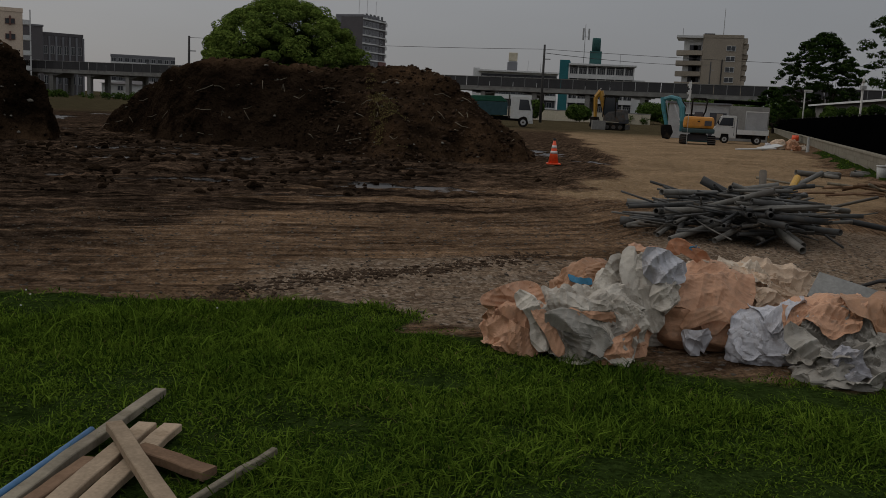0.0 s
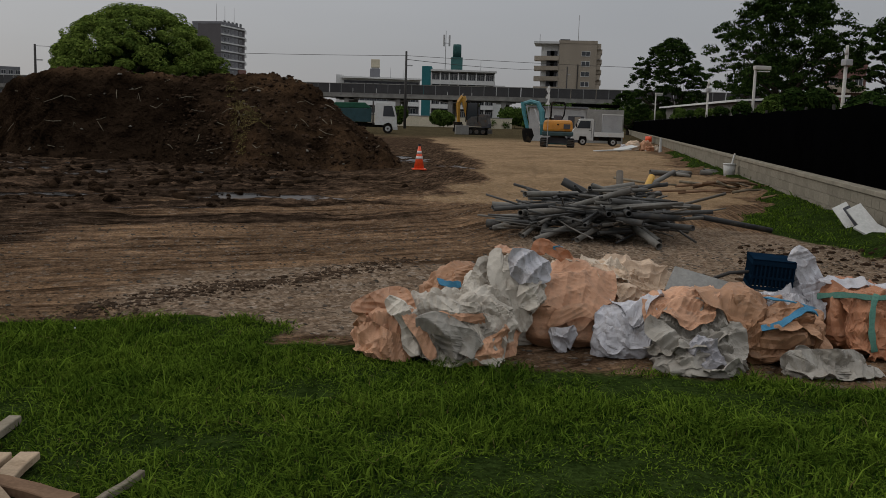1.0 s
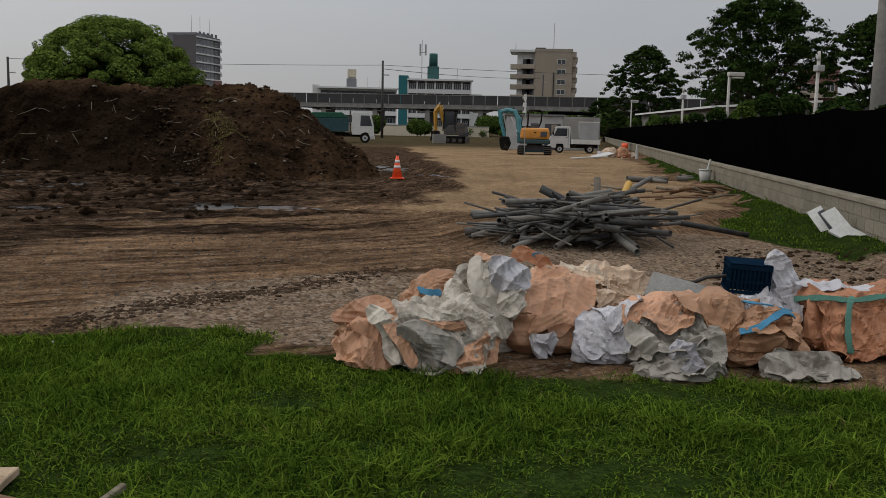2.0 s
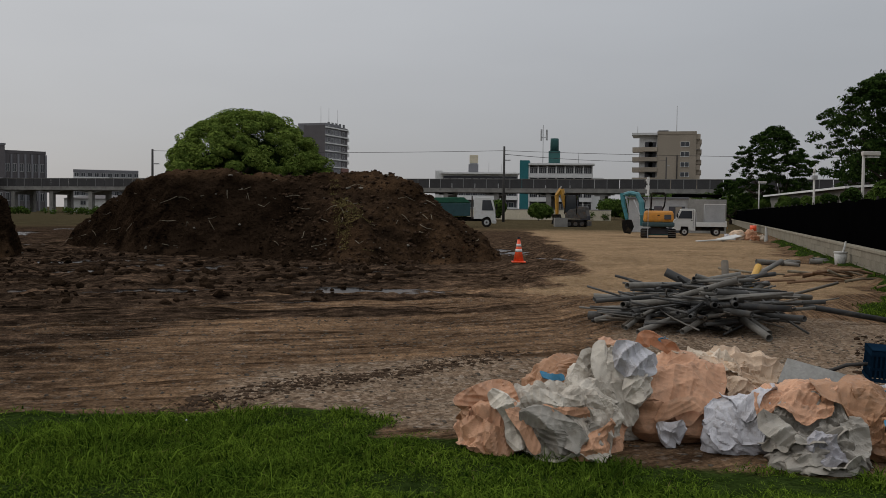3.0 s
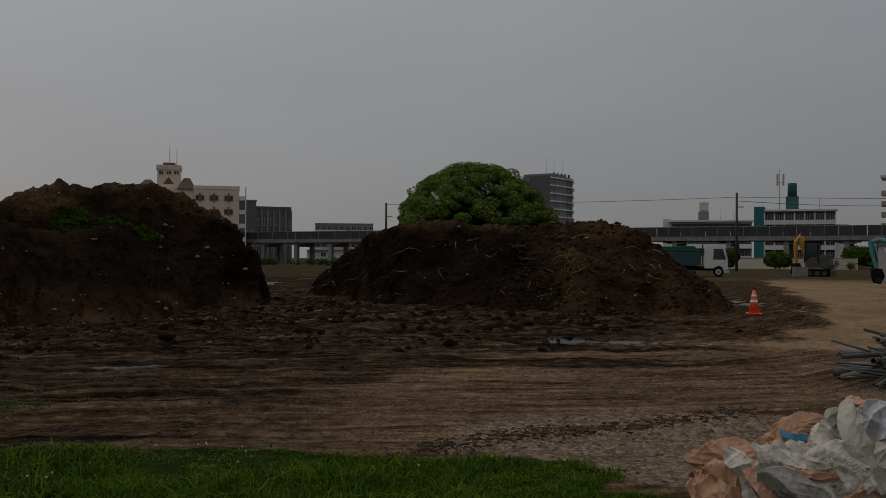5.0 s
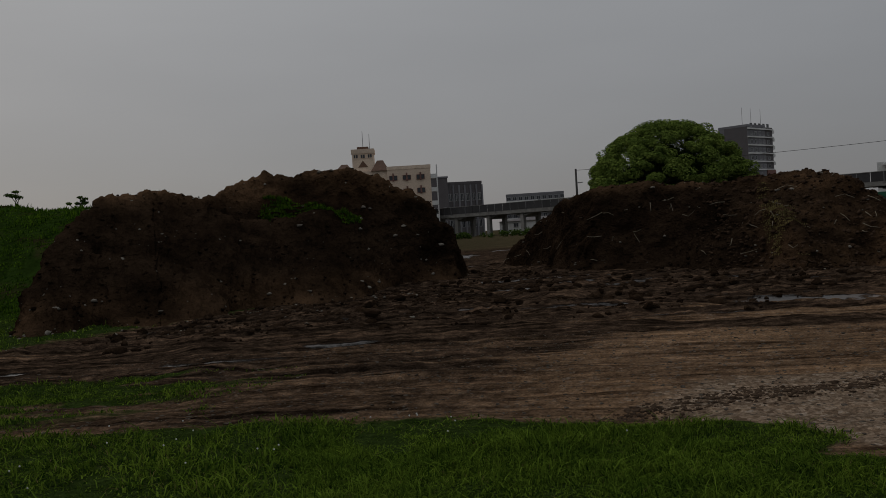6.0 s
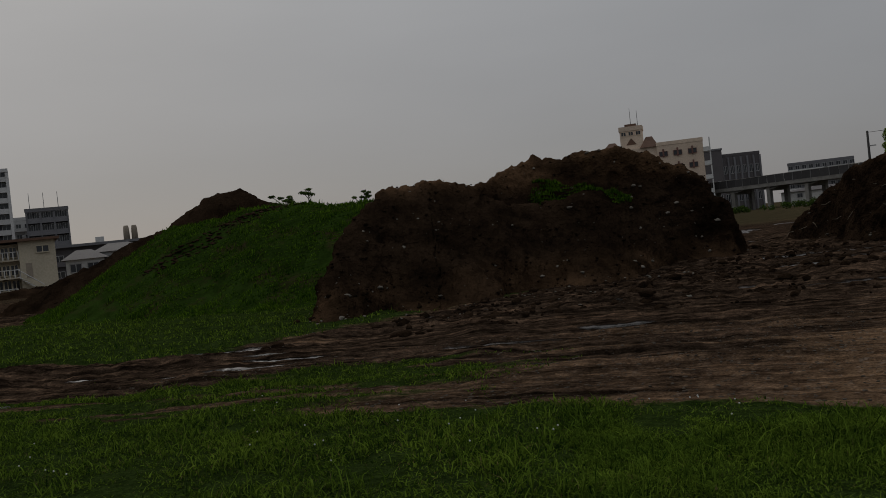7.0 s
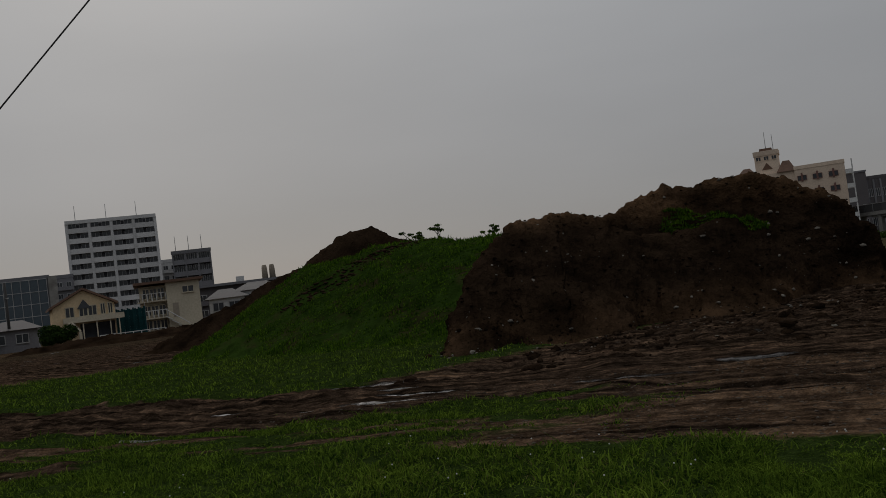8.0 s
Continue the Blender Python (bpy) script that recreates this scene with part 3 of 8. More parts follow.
M_STEEL = surface("painted_steel", (0.42, 0.42, 0.42), 0.8, 2, 20, 0.5, 0.3)
M_DARKSTEEL = surface("dark_pole", (0.045, 0.042, 0.04), 0.8, 2, 20, 0.7)
# dark grey for painted shade in balcony recesses and openings, and for plain dark parts
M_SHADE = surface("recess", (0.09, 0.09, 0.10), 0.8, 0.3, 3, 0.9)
M_BLUEGLASS = glass("office_glass", (0.05, 0.075, 0.095), 0.06)


def storey_block(name, label, p0, p1, depth, high, wall_mat, frame_mat=None):
    b = thing(name, along(p0, p1), label, "building")
    w = math.dist(p0, p1)
    part("wall", box_bm(0, w, 0, depth, -0.5, high), wall_mat, b)
    bm = bmesh.new()
    for x0, x1, y0, y1 in ((-0.1, w + 0.1, -0.1, 0.2), (-0.1, w + 0.1, depth - 0.2, depth + 0.1), (-0.1, 0.2, 0.2, depth - 0.2), (w - 0.2, w + 0.1, 0.2, depth - 0.2)):
        vert_box(bm, x0, x1, y0, y1, high - 0.4, high + 0.5)
    part("parapet", bm, frame_mat or wall_mat, b)
    return b, w


def add_windows(b, xs, zs, ww, wh, frame_mat, y=0.0, pane_mat=None):
    bm = bmesh.new()
    for x0, x1, z0, z1 in ((-ww / 2 - 0.1, ww / 2 + 0.1, -0.12, 0), (-ww / 2 - 0.1, ww / 2 + 0.1, wh, wh + 0.1), (-ww / 2 - 0.1, -ww / 2, 0, wh), (ww / 2, ww / 2 + 0.1, 0, wh), (-0.05, 0.05, 0, wh)):
        vert_box(bm, x0, x1, -0.16, 0.0, z0, z1)
    fr = to_mesh("window", bm, frame_mat)
    pn = to_mesh("pane", box_bm(-ww / 2, ww / 2, -0.07, 0.0, 0, wh), pane_mat or M_WINDOW)
    for x in xs:
        for z in zs:
            w = piece("window", fr, b, pose(x, y - 0.004, z))
            piece("pane", pn, w)


def add_balconies(b, x0, x1, zs, deep, rail, slab_mat, y=0.0):
    """A slab with a parapet at each height."""
    bm = bmesh.new()
    vert_box(bm, x0, x1, -deep, -0.004, -0.15, 0.05)
    vert_box(bm, x0, x1, -deep, -deep + 0.15, 0.05, rail)
    me_b = to_mesh("balcony", bm, slab_mat)
    for z in zs:
        piece("balcony", me_b, b, pose(0, y, z))


def add_fins(b, xs, z0, z1, deep, wide, mat, y=0.0):
    me_f = to_mesh("fin", box_bm(-wide / 2, wide / 2, -deep - 0.05, -0.004, z0, z1), mat)
    for x in xs:
        piece("fin", me_f, b, pose(x, y, 0))


def antenna(p, z0, z1, b, arms=True, r=0.12):
    bm = tube_bm([(p[0], p[1], z0), (p[0], p[1], z1)], r, r * 0.6, 6)
    if arms:
        for a in range(3):
            c, s = math.cos(a * 2.1), math.sin(a * 2.1)
            tube_bm([(p[0] + c, p[1] + s, z1 - 4.2), (p[0] + c, p[1] + s, z1 - 1.2)], 0.25, 0.25, 6, bm)
            tube_bm([(p[0], p[1], z1 - 3.4), (p[0] + c, p[1] + s, z1 - 3.4)], 0.08, 0.08, 5, bm)
    return part("antenna", bm, M_STEEL, b)


def tan_apartments():
    b, w = storey_block("apartment_building", "tan apartment block with open stair landings", (74.06, 280.4), (85.0, 277.3), 16, 25.6, M_TAN)
    add_windows(b, [8.1], [9.5, 12.5, 15.5, 18.6, 21.6], 2.4, 1.3, M_WHITE)
    part("drainpipe", box_bm(5.7, 6.0, -0.3, -0.004, 0, 19), M_DARKSTEEL, b)
    part("rear_bay", box_bm(-4.0, -0.004, 2, 14, -0.5, 25.0), M_WHITE, b)
    part("roof_slab", box_bm(-7.6, -0.004, -0.6, 12, 25.02, 25.7), M_WHITE, b)
    bm_z = [4.2, 7.2, 10.2, 13.2, 16.3, 19.4, 22.4]
    land = bmesh.new()
    vert_box(land, -7.4, -4.0, 0.4, 5, -0.2, 1.2)
    vert_box(land, -4.0, -0.01, -0.3, 2, -0.1, 1.2)
    vert_box(land, -2.6, -1.4, 1.9, 2.0, 1.25, 2.8)
    m_l = to_mesh("landing", land, M_TAN)
    # dark panel on the bay wall, painting the shade inside each landing
    m_o = to_mesh("opening", box_bm(-3.7, -0.5, 1.9, 1.99, 1.21, 2.85), M_SHADE)
    for z in bm_z[1:]:
        piece("landing", m_l, b, pose(0, 0, z - 2.2))
        piece("opening", m_o, b, pose(0, 0, z - 2.2))
    part("stair_core", box_bm(-5.4, -4.004, 2, 8, -0.5, 25.0), M_WHITE, b)
    bal = bmesh.new()
    vert_box(bal, w + 0.004, w + 1.6, 1, 15, 0, 1.3)
    vert_box(bal, w + 0.004, w + 1.2, 0.4, 0.9, 1.3, 2.9)
    m_b = to_mesh("balcony", bal, M_TAN)
    for z in bm_z:
        piece("balcony", m_b, b, pose(0, 0, z))
    part("vent", box_bm(0.2, 3.2, 1, 3, 25.9, 26.5), M_DARKPANEL, b)
    antenna((5.6, 3), 25.6, 34, b, False)
    antenna((-6.0, 3), 25.6, 28, b, False)


def teal_building():
    b, w = storey_block("office_building", "white office block with a teal stair tower", (32.5, 258.0), (49.5, 255.3), 12, 14.4, M_WHITE)
    part("stair_tower", box_bm(-2.6, -0.004, -1.5, 8, -0.5, 15.6), M_TEAL, b)
    zs = [1.0, 4.4, 7.7, 11.0]
    # dark box on the wall in place of the shade behind the balconies
    part("recess", box_bm(0.3, w - 0.3, -0.4, -0.004, 0, 14.0), M_SHADE, b)
    add_balconies(b, 0, w, zs, 1.8, 1.0, M_WHITE)
    add_fins(b, [k * w / 7 for k in range(8)], 0, 14.2, 1.5, 0.3, M_WHITE)
    add_windows(b, [w / 14 + k * w / 7 + d for k in range(7) for d in (-0.55, 0.55)], [z + 1.1 for z in zs], 0.8, 1.5, M_STEEL, -0.41)
    part("eave", box_bm(-0.2, w + 0.6, -2.2, 2, 14.3, 14.75), M_WHITE, b)
    part("roof_house", box_bm(5.2, 8.4, 2, 6, 14.4, 18.4), M_TANK, b)
    part("water_tank", tube_bm([(6.8, 4, 18.4), (6.8, 4, 21.4), (6.8, 4, 22)], 1.2, 1.1, 12), M_TANK, b, smooth=True)
    antenna((3.6, 3), 14.4, 25.6, b)
    antenna((13.5, 3), 14.4, 18.0, b, False, 0.08)
    part("annex", box_bm(w, w + 3.2, 1, 9, -0.5, 11.0), M_WHITE, b)


def tank_building():
    b, w = storey_block("office_building", "pale three-storey block with a rooftop water tank", (9.65, 299.8), (33.9, 298.1), 12, 13.3, M_WHITE)
    zs = [1.5, 5.2, 9.0]
    # the shade behind the balconies, added as a dark box
    part("recess", box_bm(0.4, w - 0.4, -0.4, -0.004, 0, 12.6), M_SHADE, b)
    add_balconies(b, 0, w, zs, 1.6, 1.2, M_WHITE)
    add_windows(b, [1.5 + 2.3 * k for k in range(10)], [z + 1.3 for z in zs], 1.5, 1.5, M_STEEL, -0.41)
    part("eave", box_bm(-0.5, w + 0.5, -2.0, 2, 13.3, 13.8), M_WHITE, b)
    part("stair_house", box_bm(-2.2, -0.004, 0, 7, -0.5, 14.3), M_WHITE, b)
    part("tank_tower", box_bm(8.4, 11.6, 3, 6, 13.3, 16.6), M_GREY, b)
    part("water_tank", box_bm(8.7, 11.5, 3.1, 5.9, 17.0, 19.6, 0.15), M_CREAM, b)
    part("tank_legs", box_bm(8.9, 11.3, 3.3, 5.7, 16.6, 17.0), M_STEEL, b)
    for x, z in ((15, 17.2), (19, 16.6)):
        antenna((x, 3), 13.3, z, b, False, 0.08)


def slab_apartments(name, label, p0, p1, depth, high, storeys, bays, mat, slab, extra):
    b, w = storey_block(name, label, p0, p1, depth, high, mat)
    h = high / storeys
    zs = [k * h + 0.2 for k in range(storeys)]
    # dark box across the front: balcony shade put in as colour
    part("recess", box_bm(0.4, w - 0.4, -0.3, -0.004, 0, high - 0.5), M_SHADE, b)
    add_balconies(b, 0, w, zs, 1.5, 1.15, slab)
    add_fins(b, [k * w / bays for k in range(bays + 1)], 0, high, 1.6, 0.7 if extra else 0.35, slab)
    add_windows(b, [(k + 0.5) * w / (bays * 2) for k in range(bays * 2)], [z + 1.2 for z in zs], w / bays * 0.32, h * 0.45, M_STEEL, -0.31)
    part("roof_frame", box_bm(-0.3, w + 0.3, -1.8, -1.2, high - 0.2, high + 0.7), slab, b)
    for x in (0.1, 0.45, 0.8):
        antenna((w * x, 3), high, high + 5, b, False, 0.1)
    return b, w


def grey_tower():
    b, w = storey_block("apartment_building", "tall grey apartment tower behind the round tree", (-47.5, 391), (-36.0, 386.0), 14, 36.5, M_GREY)
    c = thing("apartment_building", along((-36.0, 386.0), (-28.0, 405.0)), "dark side wing of a tall apartment tower with stacked balconies", "building")
    n, h = 11, 3.25
    part("wall", box_bm(0, 20.5, 0, 10, -0.5, 36.2), M_DGREY, c)
    band = to_mesh("band", box_bm(0, 20.5, -0.5, -0.004, 0, 0.55), M_WHITE)
    for k in range(n):
        piece("band", band, c, pose(0, 0, 2.6 + k * h))
    add_windows(c, [3 + 3.4 * k for k in range(5)], [3.6 + k * h for k in range(n)], 1.6, 1.4, M_STEEL)
    part("brick_base", box_bm(14, 20.6, -0.6, 4, 0, 19), M_BRICKRED, c)
    bal = bmesh.new()
    vert_box(bal, 20.504, 23.2, 0.5, 9, 0, 1.3)
    m_b = to_mesh("balcony", bal, M_WHITE)
    for k in range(n):
        piece("balcony", m_b, c, pose(0, 0, 1.5 + k * h))
    for x in (2, 9, 17):
        antenna((x, 3), 36, 44, c, False, 0.1)


def low_block():
    b, w = storey_block("apartment_building", "long low grey apartment block far away", (-118.0, 329.5), (-97.6, 336.1), 12, 13.9, M_GREY)
    zs = [1, 4.3, 7.6, 10.8]
    add_balconies(b, 0, w * 0.55, zs, 1.4, 1.0, M_WHITE)
    add_balconies(b, w * 0.6, w, zs, 1.4, 1.0, M_WHITE)
    add_windows(b, [1 + 2.2 * k for k in range(10)], [z + 1.2 for z in zs], 1.3, 1.2, M_STEEL)


def pilaster_block():
    b, w = storey_block("office_building", "dark grey office block with tall pilasters", (-118.8, 276.0), (-109.6, 283.0), 14, 17.2, M_DGREY)
    add_fins(b, [k * w / 6 for k in range(7)], 0, 16.6, 0.5, 0.5, M_GREY)
    add_windows(b, [(k + 0.5) * w / 6 for k in range(6)], [3.0, 7.3, 11.6], 0.9, 2.2, M_STEEL)
    part("tower", box_bm(-6.6, -0.004, -1.0, 9, -0.5, 19.1), M_DGREY, b)
    add_windows(b, [-5.3, -3.3, -1.3], [3.0, 7.3], 0.9, 2.2, M_STEEL, -1.0)
    part("tower_cap", box_bm(-6.8, 0.2, -1.2, 9.2, 19.1, 19.6), M_GREY, b)


def hotel():
    b, w = storey_block("hotel", "cream-pink hotel with a square tower and brown roofs", (-113.2, 223.0), (-102.7, 228.0), 14, 19.6, M_PINK)
    zs = [2, 5.6, 9.2, 12.8, 16.4]
    add_windows(b, [1.6, 5.2, 8.9], zs, 2.0, 1.1, M_BRICKRED)
    cross = bmesh.new()
    vert_box(cross, -0.22, 0.22, -0.2, -0.004, -0.35, 1.8)
    m_c = to_mesh("bay", cross, M_BRICKRED)
    for x in (1.6, 5.2, 8.9):
        for z in zs:
            piece("bay", m_c, b, pose(x, -0.17, z))
    bal = bmesh.new()
    vert_box(bal, w + 0.004, w + 1.8, -0.4, 4, 0, 1.1)
    vert_box(bal, w + 1.5, w + 1.8, -0.4, -0.1, 1.1, 3.5)
    m_b = to_mesh("balcony", bal, M_WHITE)
    for z in zs:
        piece("balcony", m_b, b, pose(0, 0, z))
    part("tower", box_bm(-9.2, -3.4, 2.0, 8, -0.5, 24.6), M_PINK, b)
    part("tower_crown", box_bm(-9.4, -3.2, 1.8, 8.2, 24.2, 25.4), M_PINK, b)
    add_windows(b, [-8.2, -6.3, -4.4], [23.0], 1.1, 0.9, M_PINK, 2.0)
    part("tower_lid", box_bm(-7.8, -4.8, 3, 7, 25.4, 26.1), M_ROOFB, b)
    tri = bmesh.new()
    pts = [(-7.7, 1.9, 20.5), (-5.0, 1.9, 20.5), (-6.35, 1.9, 22.3)]
    f = tri.faces.new([tri.verts.new(p) for p in pts])
    r = bmesh.ops.extrude_face_region(tri, geom=[f])
    bmesh.ops.translate(tri, verts=[v for v in r["geom"] if isinstance(v, bmesh.types.BMVert)], vec=(0, 0.3, 0))
    part("gable_vent", tri, M_ROOFB, b)
    for x0, x1, top in ((-4.2, 0.6, 22.2), (-14.2, -8.8, 21.6)):
        hip = bmesh.new()
        vs = [hip.verts.new(p) for p in ((x0, 0, 19.2), (x1, 0, 19.2), (x1, 7, 19.2), (x0, 7, 19.2), ((x0 + x1) / 2 - 0.8, 3.5, top), ((x0 + x1) / 2 + 0.8, 3.5, top))]
        for q in ((0, 1, 5, 4), (1, 2, 5), (2, 3, 4, 5), (3, 0, 4), (3, 2, 1, 0)):
            hip.faces.new([vs[i] for i in q])
        part("hip_roof", hip, M_ROOFB, b)
    part("side_wing", box_bm(-14, -0.004, 0.6, 12, -0.5, 19.2), M_PINK, b)
    antenna((-6.2, 4), 26.0, 30.4, b, False, 0.1)
    antenna((-4.4, 4), 25.4, 29.6, b, False, 0.1)


tan_apartments()
teal_building()
tank_building()
grey_tower()
low_block()
pilaster_block()
hotel()
slab_apartments("apartment_building", "twelve-storey grey apartment slab with white pilasters", (-244.0, 89.7), (-235.6, 110.1), 14, 29.6, 11, 4, M_GREY, M_PALEGREY, True)
slab_apartments("apartment_building", "smaller dark grey apartment tower", (-234.0, 113.2), (-229.6, 122.0), 12, 19.0, 6, 3, M_DGREY, M_GREY, False)


def glass_office():
    b, w = storey_block("office_building", "low office block with a blue-grey glass front", (-194.5, 46), (-189.2, 65.0), 14, 13.0, M_GREY)
    pane = to_mesh("pane", box_bm(0.06, 1.5, -0.15, -0.004, 0.05, 2.35), M_BLUEGLASS)
    for i in range(12):
        for j in range(5):
            piece("pane", pane, b, pose(0.3 + i * 1.58, 0, 0.8 + j * 2.4))
    rail = to_mesh("transom", box_bm(0.2, 19.2, -0.22, -0.154, -0.06, 0.06), M_STEEL)
    for j in range(6):
        piece("transom", rail, b, pose(0, 0, 0.8 + j * 2.4))
    mull = to_mesh("mullion", box_bm(-0.05, 0.05, -0.24, -0.154, 0.7, 12.8), M_STEEL)
    for i in range(13):
        piece("mullion", mull, b, pose(0.27 + i * 1.58, 0, 0))
    part("corner_wall", box_bm(w - 0.2, w + 1.4, -0.5, 12, -0.5, 13.2), M_CONCRETE, b)


def gable(bm, x0, x1, y0, y1, z0, z1, over=0.5, thick=0.25):
    """A gabled roof whose ridge runs along y."""
    xm = (x0 + x1) / 2
    for s, xe in ((-1, x0 - over), (1, x1 + over)):
        a = [(xe, y0 - over, z0 - over * 0.4), (xm, y0 - over, z1), (xm, y1 + over, z1), (xe, y1 + over, z0 - over * 0.4)]
        lo, hi = [bm.verts.new(p) for p in a], [bm.verts.new((p[0], p[1], p[2] + thick)) for p in a]
        for q in ((lo[0], lo[1], lo[2], lo[3]), (hi[3], hi[2], hi[1], hi[0]), *((lo[i], hi[i], hi[(i + 1) % 4], lo[(i + 1) % 4]) for i in range(4))):
            bm.faces.new(q)


def gable_wall(x0, x1, y0, y1, z0, z1, ztop):
    bm = bmesh.new()
    prof = [(x0, z0), (x1, z0), (x1, z1), ((x0 + x1) / 2, ztop), (x0, z1)]
    a, c = [bm.verts.new((x, y0, z)) for x, z in prof], [bm.verts.new((x, y1, z)) for x, z in prof]
    bm.faces.new(a[::-1])
    bm.faces.new(c)
    for i in range(5):
        bm.faces.new((a[i], a[(i + 1) % 5], c[(i + 1) % 5], c[i]))
    bmesh.ops.recalc_face_normals(bm, faces=bm.faces[:])
    return bm


def yellow_house():
    b = thing("house", along((-103.7, 35.6), (-101.7, 42.2)), "yellow rendered house with an arched porch", "house")
    b.scale = (0.78, 1, 1)
    part("wall", gable_wall(0, 8.2, 0, 9, -0.3, 4.3, 6.0), M_YELLOW, b)
    bm = bmesh.new()
    gable(bm, 0, 8.2, 0, 9, 4.35, 6.05)
    part("roof", bm, M_ROOFB, b)
    part("canopy", box_bm(1.2, 9.2, -1.6, -0.004, 2.5, 3.1), M_CREAM, b)
    tri = gable_wall(3.2, 5.0, -0.3, -0.004, 4.0, 4.02, 5.0)
    part("gable_window", tri, M_WINDOW, b)
    add_windows(b, [2.2, 4.0, 5.2], [3.2], 1.0, 1.0, M_CREAM)
    add_windows(b, [6.6, 7.6], [3.2], 0.5, 1.1, M_CREAM)
    part("shopfront", box_bm(3.4, 8.0, -0.12, -0.004, 0.0, 2.3), M_WINDOW, b)
    for x in (3.6, 5.4, 7.2, 8.4):
        part("column", box_bm(x, x + 0.15, -1.5, -1.3, -0.3, 2.5), M_CREAM, b)
    bm = bmesh.new()
    for a, c in (((1.0, -1.7, -0.3), (1.0, -1.7, 1.5)), ((1.0, -1.7, 1.5), (2.1, -1.7, 2.6)), ((2.1, -1.7, 2.6), (3.2, -1.7, 1.5)), ((3.2, -1.7, 1.5), (3.2, -1.7, -0.3))):
        tube_bm([a, c], 0.22, 0.22, 6, bm)
    part("porch_arch", bm, M_CREAM, b)


def stair_flats():
    b = thing("apartment_house", along((-109.5, 48.7), (-106.8, 54.75)), "cream three-storey flats with an outside staircase", "house")
    part("wall", box_bm(2.6, 6.6, 0, 9, -0.3, 6.2), M_CREAM, b)
    part("gallery_wall", box_bm(-0.6, 2.596, 1.3, 9, -0.3, 6.0), M_CREAM, b)
    part("roof", box_bm(-1.2, 7.1, -0.6, 9.6, 6.2, 6.5), M_ROOFB, b)
    for z in (1.9, 4.0):
        part("gallery", box_bm(-0.9, 2.6, 0.2, 1.3, z, z + 0.15), M_CREAM, b)
        for k in range(7):
            part("baluster", box_bm(-0.85 + k * 0.55, -0.73 + k * 0.55, 0.22, 0.32, z + 0.15, z + 1.0), M_WHITE, b)
        part("handrail", box_bm(-0.9, 2.6, 0.2, 0.34, z + 1.0, z + 1.1), M_WHITE, b)
    add_windows(b, [0.2, 1.1, 2.0], [0.6, 2.4, 4.5], 0.7, 1.1, M_CREAM, 1.3)
    add_windows(b, [5.2], [4.8], 1.3, 0.7, M_CREAM)
    bm = bmesh.new()
    for k in range(11):
        vert_box(bm, 2.2 + k * 0.24, 2.5 + k * 0.24, -1.0, -0.1, 2.0 - k * 0.19, 2.1 - k * 0.19)
    tube_bm([(2.2, -1.0, 3.0), (5.0, -1.0, 0.9)], 0.06, 0.06, 6, bm)
    part("staircase", bm, M_WHITE, b)
    part("service_door", box_bm(3.2, 3.9, -0.06, -0.004, 1.9, 3.6), M_TAN, b)


def tiled_house(name, label, p0, p1, depth, high, top, mat, roof):
    b = thing(name, along(p0, p1), label, "house")
    w = math.dist(p0, p1)
    part("wall", box_bm(0, w, 0, depth, -0.3, high), mat, b)
    bm = bmesh.new()
    o = 0.6
    vs = [bm.verts.new(p) for p in ((-o, -o, high), (w + o, -o, high), (w + o, depth + o, high), (-o, depth + o, high), (w * 0.3, depth / 2, top), (w * 0.7, depth / 2, top))]
    for q in ((0, 1, 5, 4), (1, 2, 5), (2, 3, 4, 5), (3, 0, 4), (3, 2, 1, 0)):
        bm.faces.new([vs[i] for i in q])
    part("roof", bm, roof, b)
    add_windows(b, [w * 0.25, w * 0.7], [high - 1.6], 1.3, 1.0, M_STEEL)
    return b


glass_office()
yellow_house()
stair_flats()
tiled_house("house", "grey-roofed house with pale walls beside the grassy mound", (-115.2, 60.2), (-113.0, 64.4), 8, 3.6, 4.9, M_WHITE, M_ROOF)
tiled_house("house", "wide house with a low grey tiled roof", (-118, 66.0), (-115.0, 72.0), 9, 4.4, 5.6, M_WHITE, M_ROOF)
tiled_house("house", "house with dark roof behind the building site", (-116, 24.0), (-114.0, 30.0), 9, 3.4, 5.0, M_GREY, M_ROOF)
tiled_house("house", "pale house under the railway", (-92.0, 250.0), (-72.0, 250.0), 9, 3.6, 4.6, M_WHITE, M_ROOF)
tiled_house("house", "long pale shed under the railway", (-68.0, 246.0), (-48.0, 243.0), 9, 2.8, 3.6, M_CREAM, M_ROOF)

tiled_house("house", "small grey house with a dark roof beside the town", (-121.5, 33.5), (-119.5, 39.0), 8, 2.7, 3.9, M_GREY, M_ROOF)


def plain_block(label, p0, p1, depth, high, mat, cols, rows):
    b, w = storey_block("apartment_building", label, p0, p1, depth, high, mat)
    add_windows(b, [(k + 0.5) * w / cols for k in range(cols)], [1.2 + k * (high - 1) / rows for k in range(rows)], w / cols * 0.5, 1.3, M_STEEL)
    add_balconies(b, 0, w, [0.6 + k * (high - 1) / rows for k in range(rows)], 0.9, 0.8, mat)
    return b, w


plain_block("plain grey block beside the tall apartment slab", (-243.0, 82.6), (-240.4, 88.6), 12, 16.0, M_GREY, 3, 5)
plain_block("white apartment block between two darker towers", (-255.6, 115.0), (-252.0, 123.2), 12, 18.6, M_WHITE, 4, 6)


